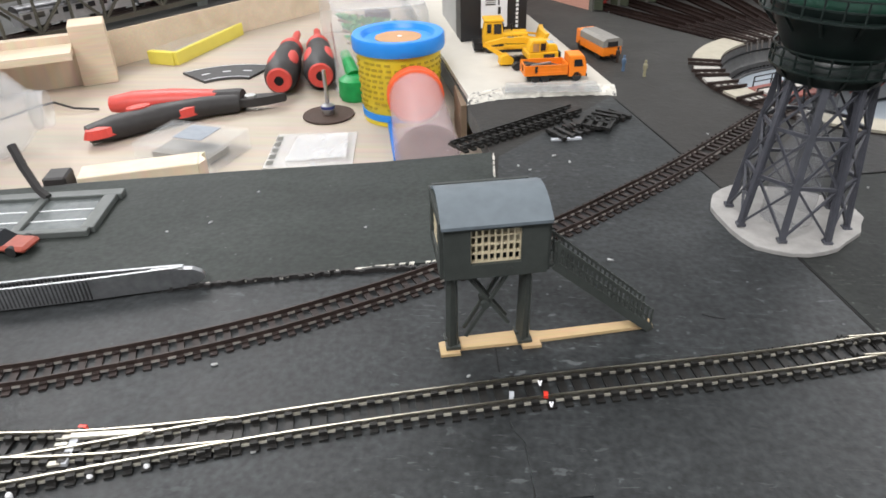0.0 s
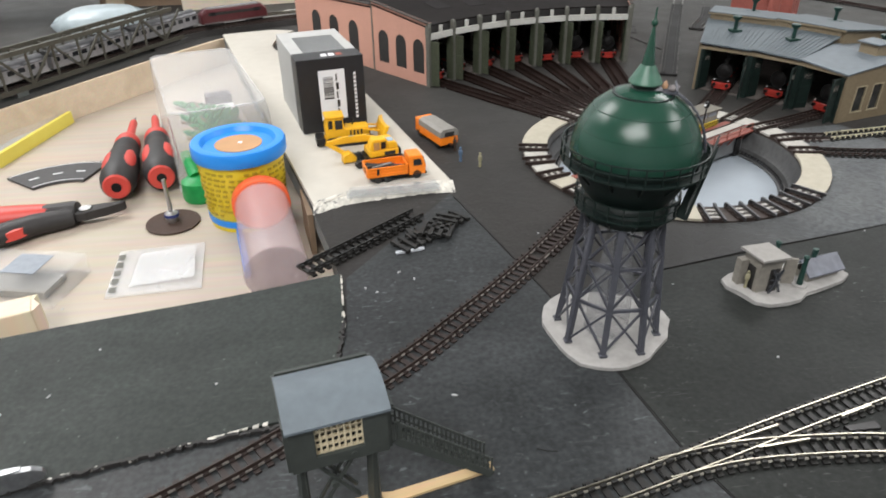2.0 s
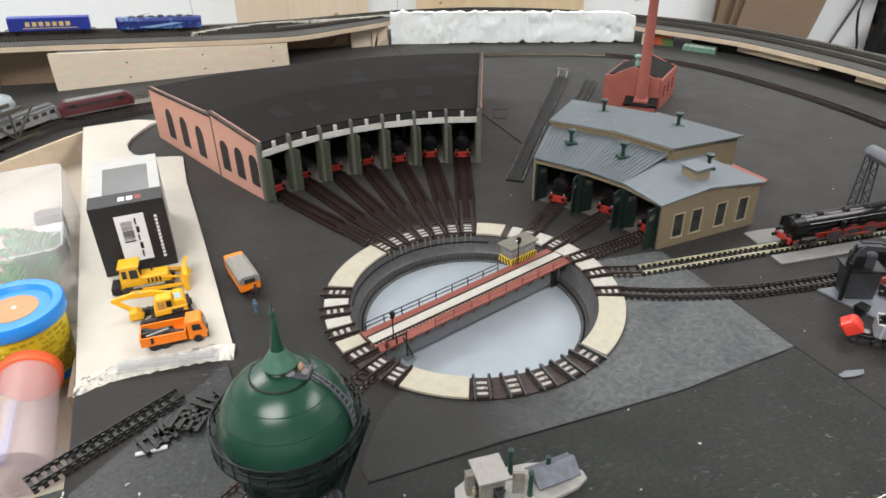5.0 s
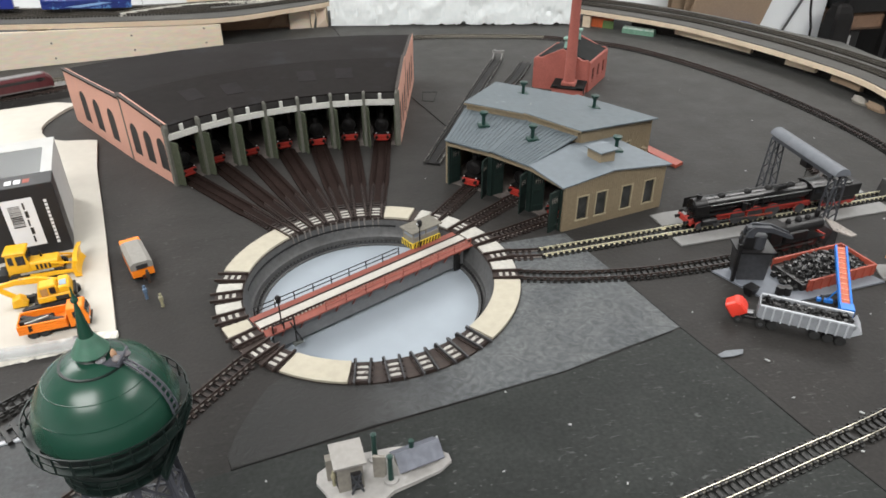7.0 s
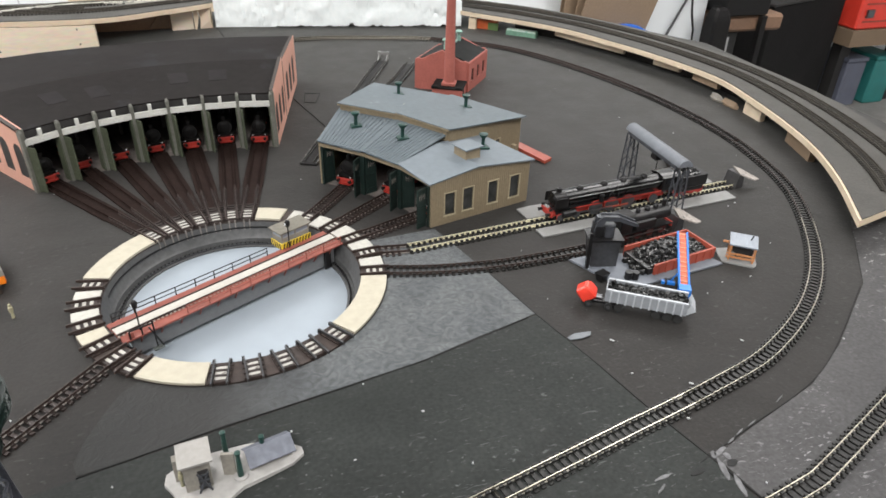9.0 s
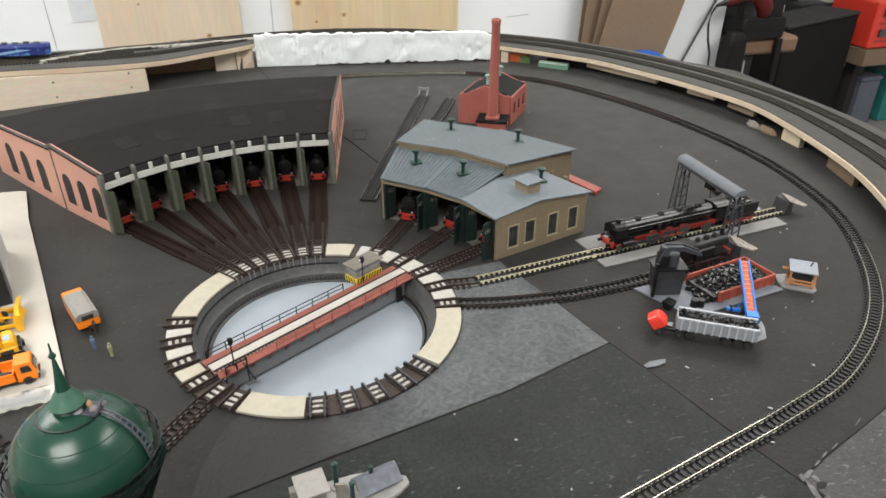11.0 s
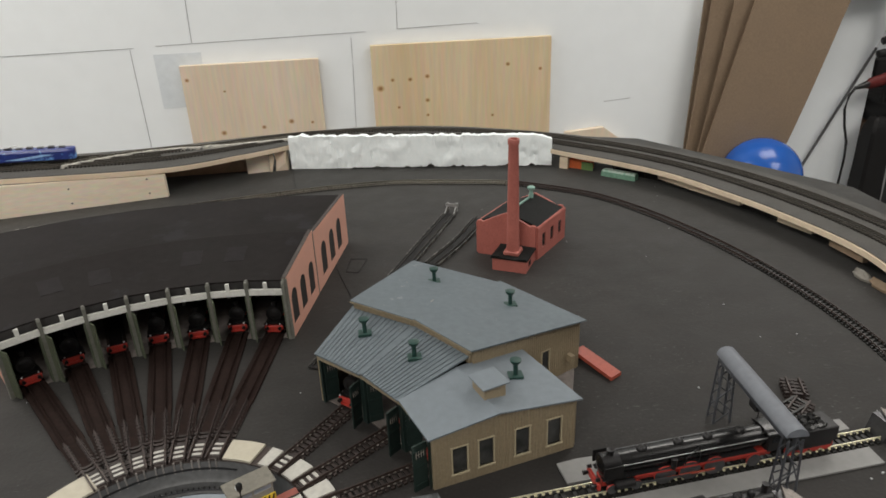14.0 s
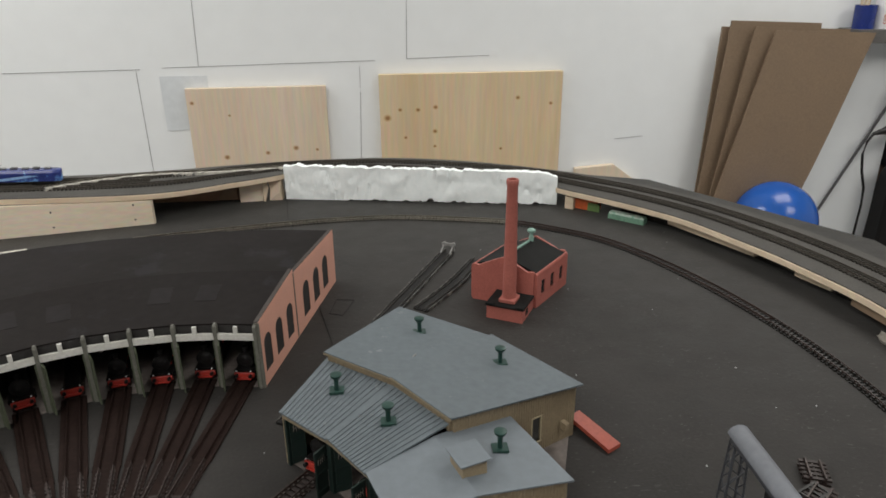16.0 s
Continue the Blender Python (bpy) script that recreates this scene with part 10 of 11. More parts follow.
for s in (-1, 1):
    part("jaw", prism(B(), [(-0.4450, 0.0115 + s * 0.0050), (-0.4330, 0.0140 + s * 0.0062), (-0.4210, 0.0185 + s * 0.0045), (-0.4090, 0.0235 + s * 0.0012), (-0.4120, 0.0222), (-0.4260, 0.0160), (-0.4440, 0.0112)], tz + 0.0045, tz + 0.0110), GRIP_BLACK, pl, "blackened steel jaw", bevel=0.0004)
part("pivot", rod(B(), (-0.4340, 0.0135, tz + 0.0100), (-0.4340, 0.0135, tz + 0.0125), 0.0042, n=16), STEEL, pl)

case = thing("parts_case", "small clear plastic parts case with a blue-grey label", "case", pose(-0.4460, -0.0705, TABLE_Z, 0, 0, -14))
for x0, x1, y0, y1, z0, z1 in ((-0.030, 0.030, -0.021, 0.021, 0, 0.001), (-0.030, 0.030, -0.021, -0.020, 0.001, 0.013), (-0.030, 0.030, 0.020, 0.021, 0.001, 0.013), (-0.030, -0.029, -0.020, 0.020, 0.001, 0.013), (0.029, 0.030, -0.020, 0.020, 0.001, 0.013), (-0.0305, 0.0305, -0.0215, 0.0215, 0.013, 0.0142)):
    part("clear_wall", box(B(), x0, x1, y0, y1, z0, z1), CLEAR, case)
part("label", box(B(), -0.010, 0.012, -0.006, 0.016, 0.0142, 0.0146), STEEL_BLUE, case, "blue-grey paper label")
part("foam_insert", box(B(), -0.024, 0.020, -0.012, 0.010, 0.001, 0.005), TARP, case)
bag = thing("paper_sheet", "pale folded sheet with grey print on the table", "paper", pose(-0.3680, -0.0610, TABLE_Z, 0, 0, 6))
part("sheet", loft(B(), [[Vector((x, y, z)) for x, y in ((-0.029, -0.028), (0.028, -0.030), (0.027, 0.027), (-0.028, 0.028))] for z in (0.0002, 0.0016)]), FILM, bag)
part("flap", loft(B(), [[Vector((x, y, 0.0018 + dz_ + (0.003 if x > 0.01 else 0))) for x, y in ((-0.016, -0.020), (0.024, -0.022), (0.022, 0.018), (-0.014, 0.020))] for dz_ in (0, 0.0004)]), FILM, bag)
for k in range(5):
    part("print_bar", box(B(), -0.0275, -0.0235, -0.024 + k * 0.010, -0.018 + k * 0.010, 0.0016, 0.0018), GREY_TRIM, bag)
stick = thing("wooden_offcut", "pale wooden offcut lying at the board's edge", "wood", pose(-0.4450, -0.1360, TABLE_Z, 0, 0, 20))
part("batten", box(B(), -0.034, 0.030, -0.0085, 0.0085, 0, 0.024), PINE, stick, bevel=0.0006)
part("splinter", prism(B(), [(0.030, -0.0085), (0.034, -0.003), (0.031, 0.004), (0.033, 0.0085), (0.030, 0.0085)], 0.002, 0.0235), PINE, stick)
clip = thing("black_clamp", "black plastic clamp end beside the wood", "clamp", pose(-0.4790, -0.1560, TABLE_Z, 0, 0, 12))
part("jaw", box(B(), -0.010, 0.002, -0.007, 0.007, 0, 0.028), GRIP_BLACK, clip, bevel=0.001)
part("bar", box(B(), 0.0, 0.045, -0.010, -0.006, 0.019, 0.024), GRIP_BLACK, clip, bevel=0.0005)
road = thing("toy_road_piece", "curved dark grey toy road piece with white dashes", "road piece", pose(-0.4700, 0.0550, TABLE_Z, 0, 0, 0))
part("road", ring_sector(B(), 0.034, 0.072, 74, 140, 0.0002, 0.0022, 5), ROAD_DARK, road)
for a in (84, 104, 124):
    part("dash", ring_sector(B(), 0.0512, 0.0528, a, a + 8, 0.0022, 0.0024, 4), LABEL_WHITE, road)
for r in (0.0355, 0.0700):
    part("edge_line", ring_sector(B(), r, r + 0.0007, 75, 139, 0.0022, 0.0024, 5), LABEL_WHITE, road)
yb = thing("yellow_case", "clear plastic case with a yellow edge", "case", pose(-0.5430, 0.1930, TABLE_Z, 0, 0, 77))
part("yellow_side", box(B(), -0.062, 0.050, -0.017, -0.013, 0, 0.012), surface("lemon_plastic", (0.72, 0.62, 0.10), 0.4, 0, 0.04, 60, 0), yb, bevel=0.0004)
part("yellow_end", box(B(), -0.064, -0.058, -0.013, 0.014, 0, 0.012), surface("lemon_plastic_end", (0.72, 0.62, 0.10), 0.4, 0, 0.04, 60, 0), yb, bevel=0.0004)
part("clear_top", box(B(), -0.058, 0.050, -0.013, 0.014, 0.010, 0.011), CLEAR, yb)
part("insert", box(B(), -0.055, 0.045, -0.010, 0.010, 0, 0.004), PAPER, yb)
jar = thing("clear_bottle", "clear crumpled plastic bottle lying on the table", "bottle", pose(-0.5850, -0.0800, TABLE_Z + 0.030, 0, 90, 20))
part("shell", lathe(B(), [(0.0285, -0.05), (0.030, -0.03), (0.0275, -0.01), (0.030, 0.012), (0.026, 0.024), (0.013, 0.036), (0.012, 0.046), (0.0108, 0.046), (0.0118, 0.035), (0.0245, 0.023), (0.0285, 0.011), (0.0262, -0.01), (0.0286, -0.03), (0.0272, -0.05)], 24), surface("thin_clear_film", (0.8, 0.82, 0.84), 0.3, 0, 0.05, 80, 0.3, 0.001, alpha=0.16), jar, smooth=60)
part("neck_ring", lathe(B(), [(0.012, 0.037), (0.0135, 0.037), (0.0135, 0.0385), (0.012, 0.0385)], 20), CLEAR_STRIP, jar)
part("blue_print", lathe(B(), [(0.0302, -0.028), (0.0306, -0.028), (0.0290, -0.012), (0.0285, -0.012)], 20), STEEL_BLUE, jar)
wire = thing("thin_wire", "thin dark wire on the table", "wire")
part("strand", tube(B(), [(-0.66, -0.03, tz + 0.0015), (-0.62, -0.0155, tz + 0.002), (-0.60, 0.004, tz + 0.006), (-0.588, 0.0075, tz + 0.008), (-0.572, 0.006, tz + 0.004), (-0.556, 0.012, tz + 0.0012)], 0.0009, 6), BLACK, wire)
blk = thing("wooden_support", "pale plywood support pieces at the table's corner", "wood", pose(-0.640, 0.060, TABLE_Z, 0, 0, 28))
part("plank", box(B(), -0.09, 0.040, -0.006, 0.004, 0, 0.042), PINE, blk)
part("block", box(B(), 0.040, 0.068, -0.012, 0.018, 0, 0.050), PLY, blk, bevel=0.0006)
part("ledge", box(B(), -0.09, 0.040, -0.040, -0.006, 0.030, 0.036), PLY, blk)

TRAY_MILKY = surface("milky_clear_plastic", (0.86, 0.85, 0.84), 0.25, 0, 0.03, 60, 0.1, 0.0003, alpha=0.2)
tray = thing("clear_tray", "clear plastic tray over green toy trees", "tray", pose(-0.3655, 0.1560, TABLE_Z, 0, 0, 107))
outl = [(-0.100, -0.034), (-0.094, -0.040), (0.094, -0.040), (0.100, -0.034), (0.100, 0.034), (0.094, 0.040), (-0.094, 0.040), (-0.100, 0.034)]
part("shell", loft(B(), [[Vector((x * s, y * s, z)) for x, y in outl] for s, z in ((1.0, 0.0), (0.985, 0.03), (0.955, 0.058), (0.92, 0.0635), (0.90, 0.0635), (0.90, 0.0625), (0.915, 0.0625), (0.945, 0.057), (0.975, 0.03), (0.99, 0.0))], cap=False), TRAY_MILKY, tray, smooth=30)
# frosted tubes put the edge highlights of the clear plastic into shape
part("rim", tube(B(), [(x * 0.915, y * 0.915, 0.0632) for x, y in outl + outl[:1]], 0.0007, 6), FILM, tray, "paler tube painting the highlight on the tray's rim")
part("foot_rim", tube(B(), [(x, y, 0.0012) for x, y in outl + outl[:1]], 0.0007, 6), FILM, tray)
part("top_film", loft(B(), [[Vector((x * 0.905, y * 0.905, z)) for x, y in outl] for z in (0.0626, 0.0632)]), TRAY_MILKY, tray)
for k in range(7):
    ttree = part("toy_tree", rod(B(), (-0.080 + k * 0.014, -0.020 + 0.010 * (k % 3), 0.019 + 0.003 * (k % 2)), (-0.050 + k * 0.014, 0.025 - 0.008 * (k % 3), 0.028 + 0.004 * (k % 3)), 0.0012, n=6), MDF, tray)
    bm = B()
    for q in range(16):
        t = q / 16
        r = 0.014 * (1 - t * 0.8)
        lathe(bm, [(0, 0), (r * rng.uniform(0.8, 1), 0.0005), (r * 0.3, 0.0045), (0, 0.006)], 7, pose(-0.080 + k * 0.014 + 0.034 * t, -0.020 + 0.010 * (k % 3) + (0.045 - 0.018 * (k % 3)) * t, 0.020 + 0.012 * t, rng.uniform(-30, 30), 70, 60 + rng.uniform(-20, 20)))
    part("foliage", bm, LEAF_GREEN, ttree)
for k in range(3):
    part("dark_part", box(B(), 0.010 + k * 0.022, 0.026 + k * 0.022, -0.028, -0.004, 0.001, 0.016 + 0.006 * k), surface("dark_plum_plastic", (0.04, 0.025, 0.05), 0.5) if k != 1 else LABEL_WHITE, tray, bevel=0.0008)
part("paper_strip", box(B(), -0.076, -0.060, -0.018, 0.020, 0.020, 0.0205), LABEL_WHITE, tray)
for k in range(9):
    part("print_bar", box(B(), -0.0750, -0.0615, -0.016 + k * 0.0038, -0.0142 + k * 0.0038, 0.0205, 0.0207), INK, tray)
part("stick", rod(B(), (-0.035, 0.034, 0.002), (-0.028, 0.036, 0.040), 0.0008, n=6), BIN_RED, tray)
cap = thing("plastic_toy", "bright green plastic knob beside the tray", "knob", pose(-0.3590, 0.0420, TABLE_Z, 0, 0, 0))
part("knob", lathe(B(), [(0, 0), (0.0110, 0), (0.0128, 0.003), (0.0120, 0.016), (0.0060, 0.0200), (0, 0.0200)], 20), LEAF_GREEN, cap, smooth=40)
part("stem", rod(B(), (0, 0, 0.018), (-0.010, 0.020, 0.030), 0.006, 0.004, 12), LEAF_GREEN, cap)
pbag = thing("plastic_bag", "pale blue crumpled plastic bag behind the bridge", "bag", pose(-0.560, 0.520, 0.0004, 0, 0, 20) @ Matrix.Diagonal((1, 1, 0.42, 1)))
bm = B()
rings = []
for k, (s, z) in enumerate(((0.4, 0), (1.0, 0.002), (1.05, 0.014), (0.92, 0.036), (0.7, 0.056), (0.25, 0.062))):
    rings.append([Vector((0.055 * s * math.cos(a) * (1 + 0.2 * noise.noise(Vector((math.cos(a) * 2, math.sin(a) * 2, z * 60)))), 0.040 * s * math.sin(a) * (1 + 0.25 * noise.noise(Vector((math.cos(a) * 3, math.sin(a) * 3, z * 50 + 4)))), z)) for a in [2 * math.pi * i / 26 for i in range(26)]])
loft(bm, rings)
part("bag", bm, surface("pale_blue_film", (0.4, 0.47, 0.5), 0.3, 0, 0.1, 60, 0.4, 0.002), pbag, smooth=60)

# loose track and scraps on the board
lt = [(-0.2670, -0.1300), (-0.2350, -0.1030), (-0.1990, -0.0725)]
tr_ = track(lt, TIE_BLACK, TIE_A, "loose short length of black track lying on the board", z=0.0006, pitch=0.0052)
for i, (x, y, r) in enumerate(((-0.1975, -0.0985, 15), (-0.1850, -0.0900, 60), (-0.2065, -0.1080, 35), (-0.1900, -0.0985, -20), (-0.1800, -0.0850, 40))):
    sc = thing("track_scrap", "broken piece of black sleeper web on the board", "scrap", pose(x, y, 0.0008 + 0.0016 * (i % 2), 0, 0, r), "track scraps")
    for s in (-1, 1):
        part("web", box(B(), -0.010, 0.010, s * 0.0046 - 0.0009, s * 0.0046 + 0.0009, 0, 0.0016), TIE_BLACK, sc)
    for k in range(4):
        part("sleeper", box(B(), -0.0095 + k * 0.0056, -0.0070 + k * 0.0056, -0.0080, 0.0080, 0.0004, 0.0024), TIE_BLACK, sc)
off = thing("plastic_offcut", "thin pale plastic offcut on the board", "offcut", pose(-0.2080, -0.1165, 0.0007, 0, 0, 10))
part("strip", box(B(), -0.0085, 0.0085, -0.0013, 0.0013, 0, 0.0010), WAGON_GREY, off)

# tweezers, window frame, red car on the greenish card
TWEEZER_STEEL = surface("brushed_steel", (0.36, 0.37, 0.38), 0.38, 0.9, 0.15, 300)
tw = thing("tweezers", "steel tweezers with ridged grips lying on the card", "tweezers", pose(-0.3640, -0.2660, 0.0017, 0, 0, 194.5))
for s in (-1, 1):
    pts = [(0.0, 0.0004 * s), (0.010, 0.0011 * s), (0.040, 0.0022 * s), (0.075, 0.0022 * s), (0.115, 0.0007 * s)]
    arm = part("arm", ribbon(B(), glide([(x, y, 0) for x, y in pts], 0.004), 0, 0.0011, 0.0011, 0.0002, 0.0092), TWEEZER_STEEL, tw, "ridged steel arm", smooth=60)
    for k in range(24):
        x = 0.034 + k * 0.0014
        part("ridge", box(B(), x, x + 0.0005, s * 0.0022 - 0.0009 + (0.0001 * s), s * 0.0022 + 0.0008, 0.0006, 0.0088), STEEL_DARK, arm)
part("tip", loft(B(), [[Vector((x, y, z)) for x, z in ((-0.0075, 0.0042), (-0.0066, 0.0062), (-0.0035, 0.0080), (0.004, 0.0088), (0.012, 0.0090), (0.012, 0.0004), (0.004, 0.0006), (-0.0035, 0.0012), (-0.0066, 0.0026))] for y in (-0.0012, 0.0012)]), TWEEZER_STEEL, tw, bevel=0.0003)
fr = thing("window_frame_part", "grey plastic kit window frame with clear panes", "kit part", pose(-0.4480, -0.2150, 0.0017, 0, 0, 9))
for x0, x1, y0, y1 in ((-0.060, 0.026, 0.015, 0.021), (-0.060, 0.022, -0.020, -0.0165), (0.018, 0.024, -0.0165, 0.015), (-0.012, -0.008, -0.0165, 0.015), (-0.060, -0.056, -0.0165, 0.015)):
    part("bar", box(B(), x0, x1, y0, y1, 0, 0.0030), PARTS_GREY, fr, bevel=0.0003)
for x0, x1 in ((-0.056, -0.012), (-0.008, 0.018)):
    part("pane", box(B(), x0, x1, -0.0165, 0.015, 0.0008, 0.0012), surface("smoky_pane", (0.13, 0.145, 0.145), 0.2), fr)
    for y in (-0.006, 0.004):
        part("pane_line", box(B(), x0, x1, y - 0.0003, y + 0.0003, 0.0012, 0.0015), LABEL_WHITE, fr)
part("hook", tube(B(), [(-0.008, 0.015, 0.003), (-0.012, 0.017, 0.006), (-0.018, 0.022, 0.016), (-0.022, 0.026, 0.026)], 0.0022, 6), GRIP_BLACK, fr, "bent dark hook")
rc = thing("red_toy_car", "small red model car on the card", "car", pose(-0.4560, -0.2425, 0.0017, 0, 0, -4))
part("body", loft(B(), [[Vector((x, y, z)) for y, z in ((-0.006, 0.0015), (0.006, 0.0015), (0.0058, 0.0045), (-0.0058, 0.0045))] for x in (-0.016, 0.016)]), BIN_RED, rc, bevel=0.0012)
part("cabin", loft(B(), [[Vector((x, y, 0.0045)) for x, y in ((-0.010, -0.005), (0.006, -0.005), (0.006, 0.005), (-0.010, 0.005))], [Vector((x, y, 0.0078)) for x, y in ((-0.008, -0.004), (0.002, -0.004), (0.002, 0.004), (-0.008, 0.004))]]), GLASS_DARK, rc)
wheels(rc, (-0.0100, 0.0100), 0.0062, 0.0024, 0.0018)

# ---- things along the back wall ----


def on_wall(name, x0, x1, z0, z1, thick, mat, label, cat, lean=0.0, kind=""):
    ob = thing(name, label, cat, kind=kind)
    y = WALL_Y - thick - 0.002
    part("board", loft(B(), [[Vector(p) for p in ((x0, y - lean, z0), (x1, y - lean, z0), (x1, y, z1), (x0, y, z1))], [Vector(p) for p in ((x0, y - lean + thick, z0), (x1, y - lean + thick, z0), (x1, y + thick, z1), (x0, y + thick, z1))]]), mat, ob, bevel=0.001)
    return ob


on_wall("pine_board", -0.332, 0.026, -0.84, 0.050, 0.018, PINE, "pale pine board leaning against the white wall", "board")
on_wall("pine_board", 0.165, 0.658, -0.84, 0.075, 0.018, PINE_YELLOW, "knotty pine board leaning against the white wall", "board")
off2 = thing("pine_board", "pine offcut with a sawn corner leaning against the white wall", "board")
part("board", loft(B(), [[Vector((x, y, z)) for x, z in ((0.705, -0.84), (0.900, -0.84), (0.900, -0.248), (0.820, -0.188), (0.708, -0.196))] for y in (WALL_Y - 0.020, WALL_Y - 0.002)]), PINE, off2, bevel=0.001)
pale = thing("paper_patch", "faint grey paper patch on the wall", "paper")
part("patch", box(B(), -0.395, -0.275, WALL_Y - 0.0012, WALL_Y - 0.0002, -0.06, 0.080), surface("grey_wall_patch", (0.66, 0.7, 0.73), 0.7, 0, 0.04, 60, 0.1), pale)
for k, (x0, z0, x1, z1) in enumerate(((-0.293, 0.104, -0.284, 0.45), (0.241, 0.112, 0.248, 0.45), (0.241, 0.112, 0.46, 0.1165), (-0.384, 0.101, 0.157, 0.109), (-0.775, 0.095, -0.44, 0.098), (-0.45, 0.094, -0.448, -0.30), (0.116, 0.028, 0.107, -0.2), (0.117, 0.095, 0.116, 0.04), (0.823, -0.118, 0.90, -0.113))):
    ln = thing("pencil_line", "dark pencil line drawn on the white wall", "mark", group="wall marks")
    part("line", bar(B(), (x0, WALL_Y - 0.0004, z0), (x1, WALL_Y - 0.0004, z1), 0.0006, 0.0011), PENCIL, ln)
# fibreboard sheets, leaning a little further to the side from back to front
for left, low_left, right, low_right, top, y, lean in ((1.072, 1.030, 1.30, 1.26, 0.183, 1.555, 0.02), (1.086, 1.000, 1.335, 1.20, 0.199, 1.535, 0.035), (1.140, 0.980, 1.402, 1.14, 0.184, 1.512, 0.045), (1.186, 0.915, 1.460, 1.055, 0.176, 1.490, 0.055)):
    cbd = thing("fibreboard_sheet", "brown fibreboard sheet leaning against the white wall", "sheet", group="leaning sheets")
    ring = []
    for k in range(13):
        t = k / 12
        z = -0.845 + (top + 0.845) * t
        sag = 0.030 * math.sin(math.pi * t)
        yy = y - lean * (1 - t)
        a, b = low_left + (left - low_left) * t, low_right + (right - low_right) * t + sag
        ring.append([Vector((a, yy, z)), Vector((b, yy, z - (0.010 if k == 12 else 0))), Vector((b, yy + 0.0045, z - (0.010 if k == 12 else 0))), Vector((a, yy + 0.0045, z))])
    part("sheet", loft(B(), ring), MDF, cbd)
stool = thing("black_chest", "black storage chest on the floor", "chest", pose(1.215, 1.40, -0.85))
part("chest_body", box(B(), -0.14, 0.14, -0.10, 0.10, 0, 0.425), BLACK_MATT, stool, bevel=0.01)
part("chest_lid", box(B(), -0.145, 0.145, -0.105, 0.105, 0.38, 0.43), BLACK, stool, bevel=0.006)
ball = thing("blue_ball", "glossy blue plastic ball", "ball", pose(1.215, 1.40, -0.419))
part("ball", lathe(B(), [(0.108 * math.cos(radians(e)), 0.108 + 0.108 * math.sin(radians(e))) for e in range(-90, 91, 9)], 40), surface("shiny_blue", (0.012, 0.085, 0.36), 0.22, 0, 0.05, 20, 0.02), ball, smooth=60)
rodx = thing("thin_rod", "thin grey rod leaning against the wall", "rod")
part("rod", rod(B(), (1.222, 1.575, -0.84), (1.632, 1.588, -0.010), 0.0042, n=8), STEEL_DARK, rodx)
part("rod_end", rod(B(), (1.632, 1.588, -0.010), (1.690, 1.590, 0.105), 0.0030, n=8), LABEL_WHITE, rodx, "white painted end")

# ---- recess beside the back wall: chair, power tool, desk, cabinet, red case ----
ch = thing("work_chair", "tall dark work chair with a worn wooden seat", "chair", pose(1.745, 1.53, -0.85))
part("seat", loft(B(), [[Vector((x, y, z)) for x, y in ((-0.085, -0.01), (0.165, -0.02), (0.175, 0.24), (-0.075, 0.24))] for z in (0.566, 0.622)]), surface("worn_orange_wood", (0.21, 0.125, 0.08), 0.55), ch, "worn orange-brown wooden seat", bevel=0.01)
part("cushion", loft(B(), [[Vector((x * k, y, z)) for x, y in ((-0.10, -0.03), (0.082, -0.03), (0.098, 0.20), (-0.09, 0.20))] for z, k in ((0.624, 0.94), (0.65, 1), (0.688, 0.97), (0.696, 0.88))]), SOOT, ch, "black cushion", bevel=0.008)
part("backrest", box(B(), -0.015, 0.105, 0.17, 0.19, 0.66, 0.79), SOOT, ch, bevel=0.008)
part("armrest", box(B(), -0.004, 0.062, -0.028, 0.0, 0.69, 0.775), SOOT, ch, bevel=0.008)
for x, y, w in ((-0.100, -0.02, 0.022), (0.062, -0.03, 0.020), (-0.085, 0.22, 0.024), (0.12, 0.22, 0.024)):
    part("leg", bar(B(), (x, y, 0.622), (x + (0.016 if x < 0 else 0.010), y, 0.0), w, w), SOOT, ch)
part("stretcher", bar(B(), (-0.092, -0.02, 0.22), (0.068, -0.03, 0.22), 0.016, 0.016), SOOT, ch)
part("cloth", box(B(), -0.05, 0.02, 0.02, 0.045, 0.16, 0.565), RUBBER, ch, "dark hanging cloth", bevel=0.008)
part("chrome_strut", rod(B(), (-0.068, -0.04, 0.02), (-0.076, -0.04, 0.56), 0.006, n=8), STEEL, ch)
bagx = thing("dark_bag", "dark teal bag on the floor below the chair", "bag", pose(1.80, 1.66, -0.85))
part("bag", loft(B(), [[Vector((x * k, y * k, z)) for x, y in ((-0.09, -0.05), (0.0, -0.07), (0.08, -0.04), (0.09, 0.08), (-0.02, 0.09), (-0.09, 0.07))] for z, k in ((0, 0.9), (0.08, 1.05), (0.30, 0.95), (0.38, 0.55))]), surface("dark_teal_cloth", (0.03, 0.045, 0.05), 0.8), bagx, smooth=50)
roll = thing("black_tool_bag", "black upright tool bag beside the chair", "bag", pose(1.632, 1.515, -0.85))
part("bag", loft(B(), [[Vector((x * k, y * k, z)) for x, y in ((-0.034, -0.03), (0.040, -0.034), (0.046, 0.04), (-0.030, 0.04))] for z, k in ((0, 1), (0.40, 1.05), (0.62, 0.9), (0.655, 0.6))]), SOOT, roll, bevel=0.008)
stand = thing("clamp_stand", "black stand with clamp knobs", "stand", pose(1.706, 1.54, -0.85))
part("post", bar(B(), (-0.010, 0, 0.0), (-0.074, 0, 1.16), 0.015, 0.015), SOOT, stand)
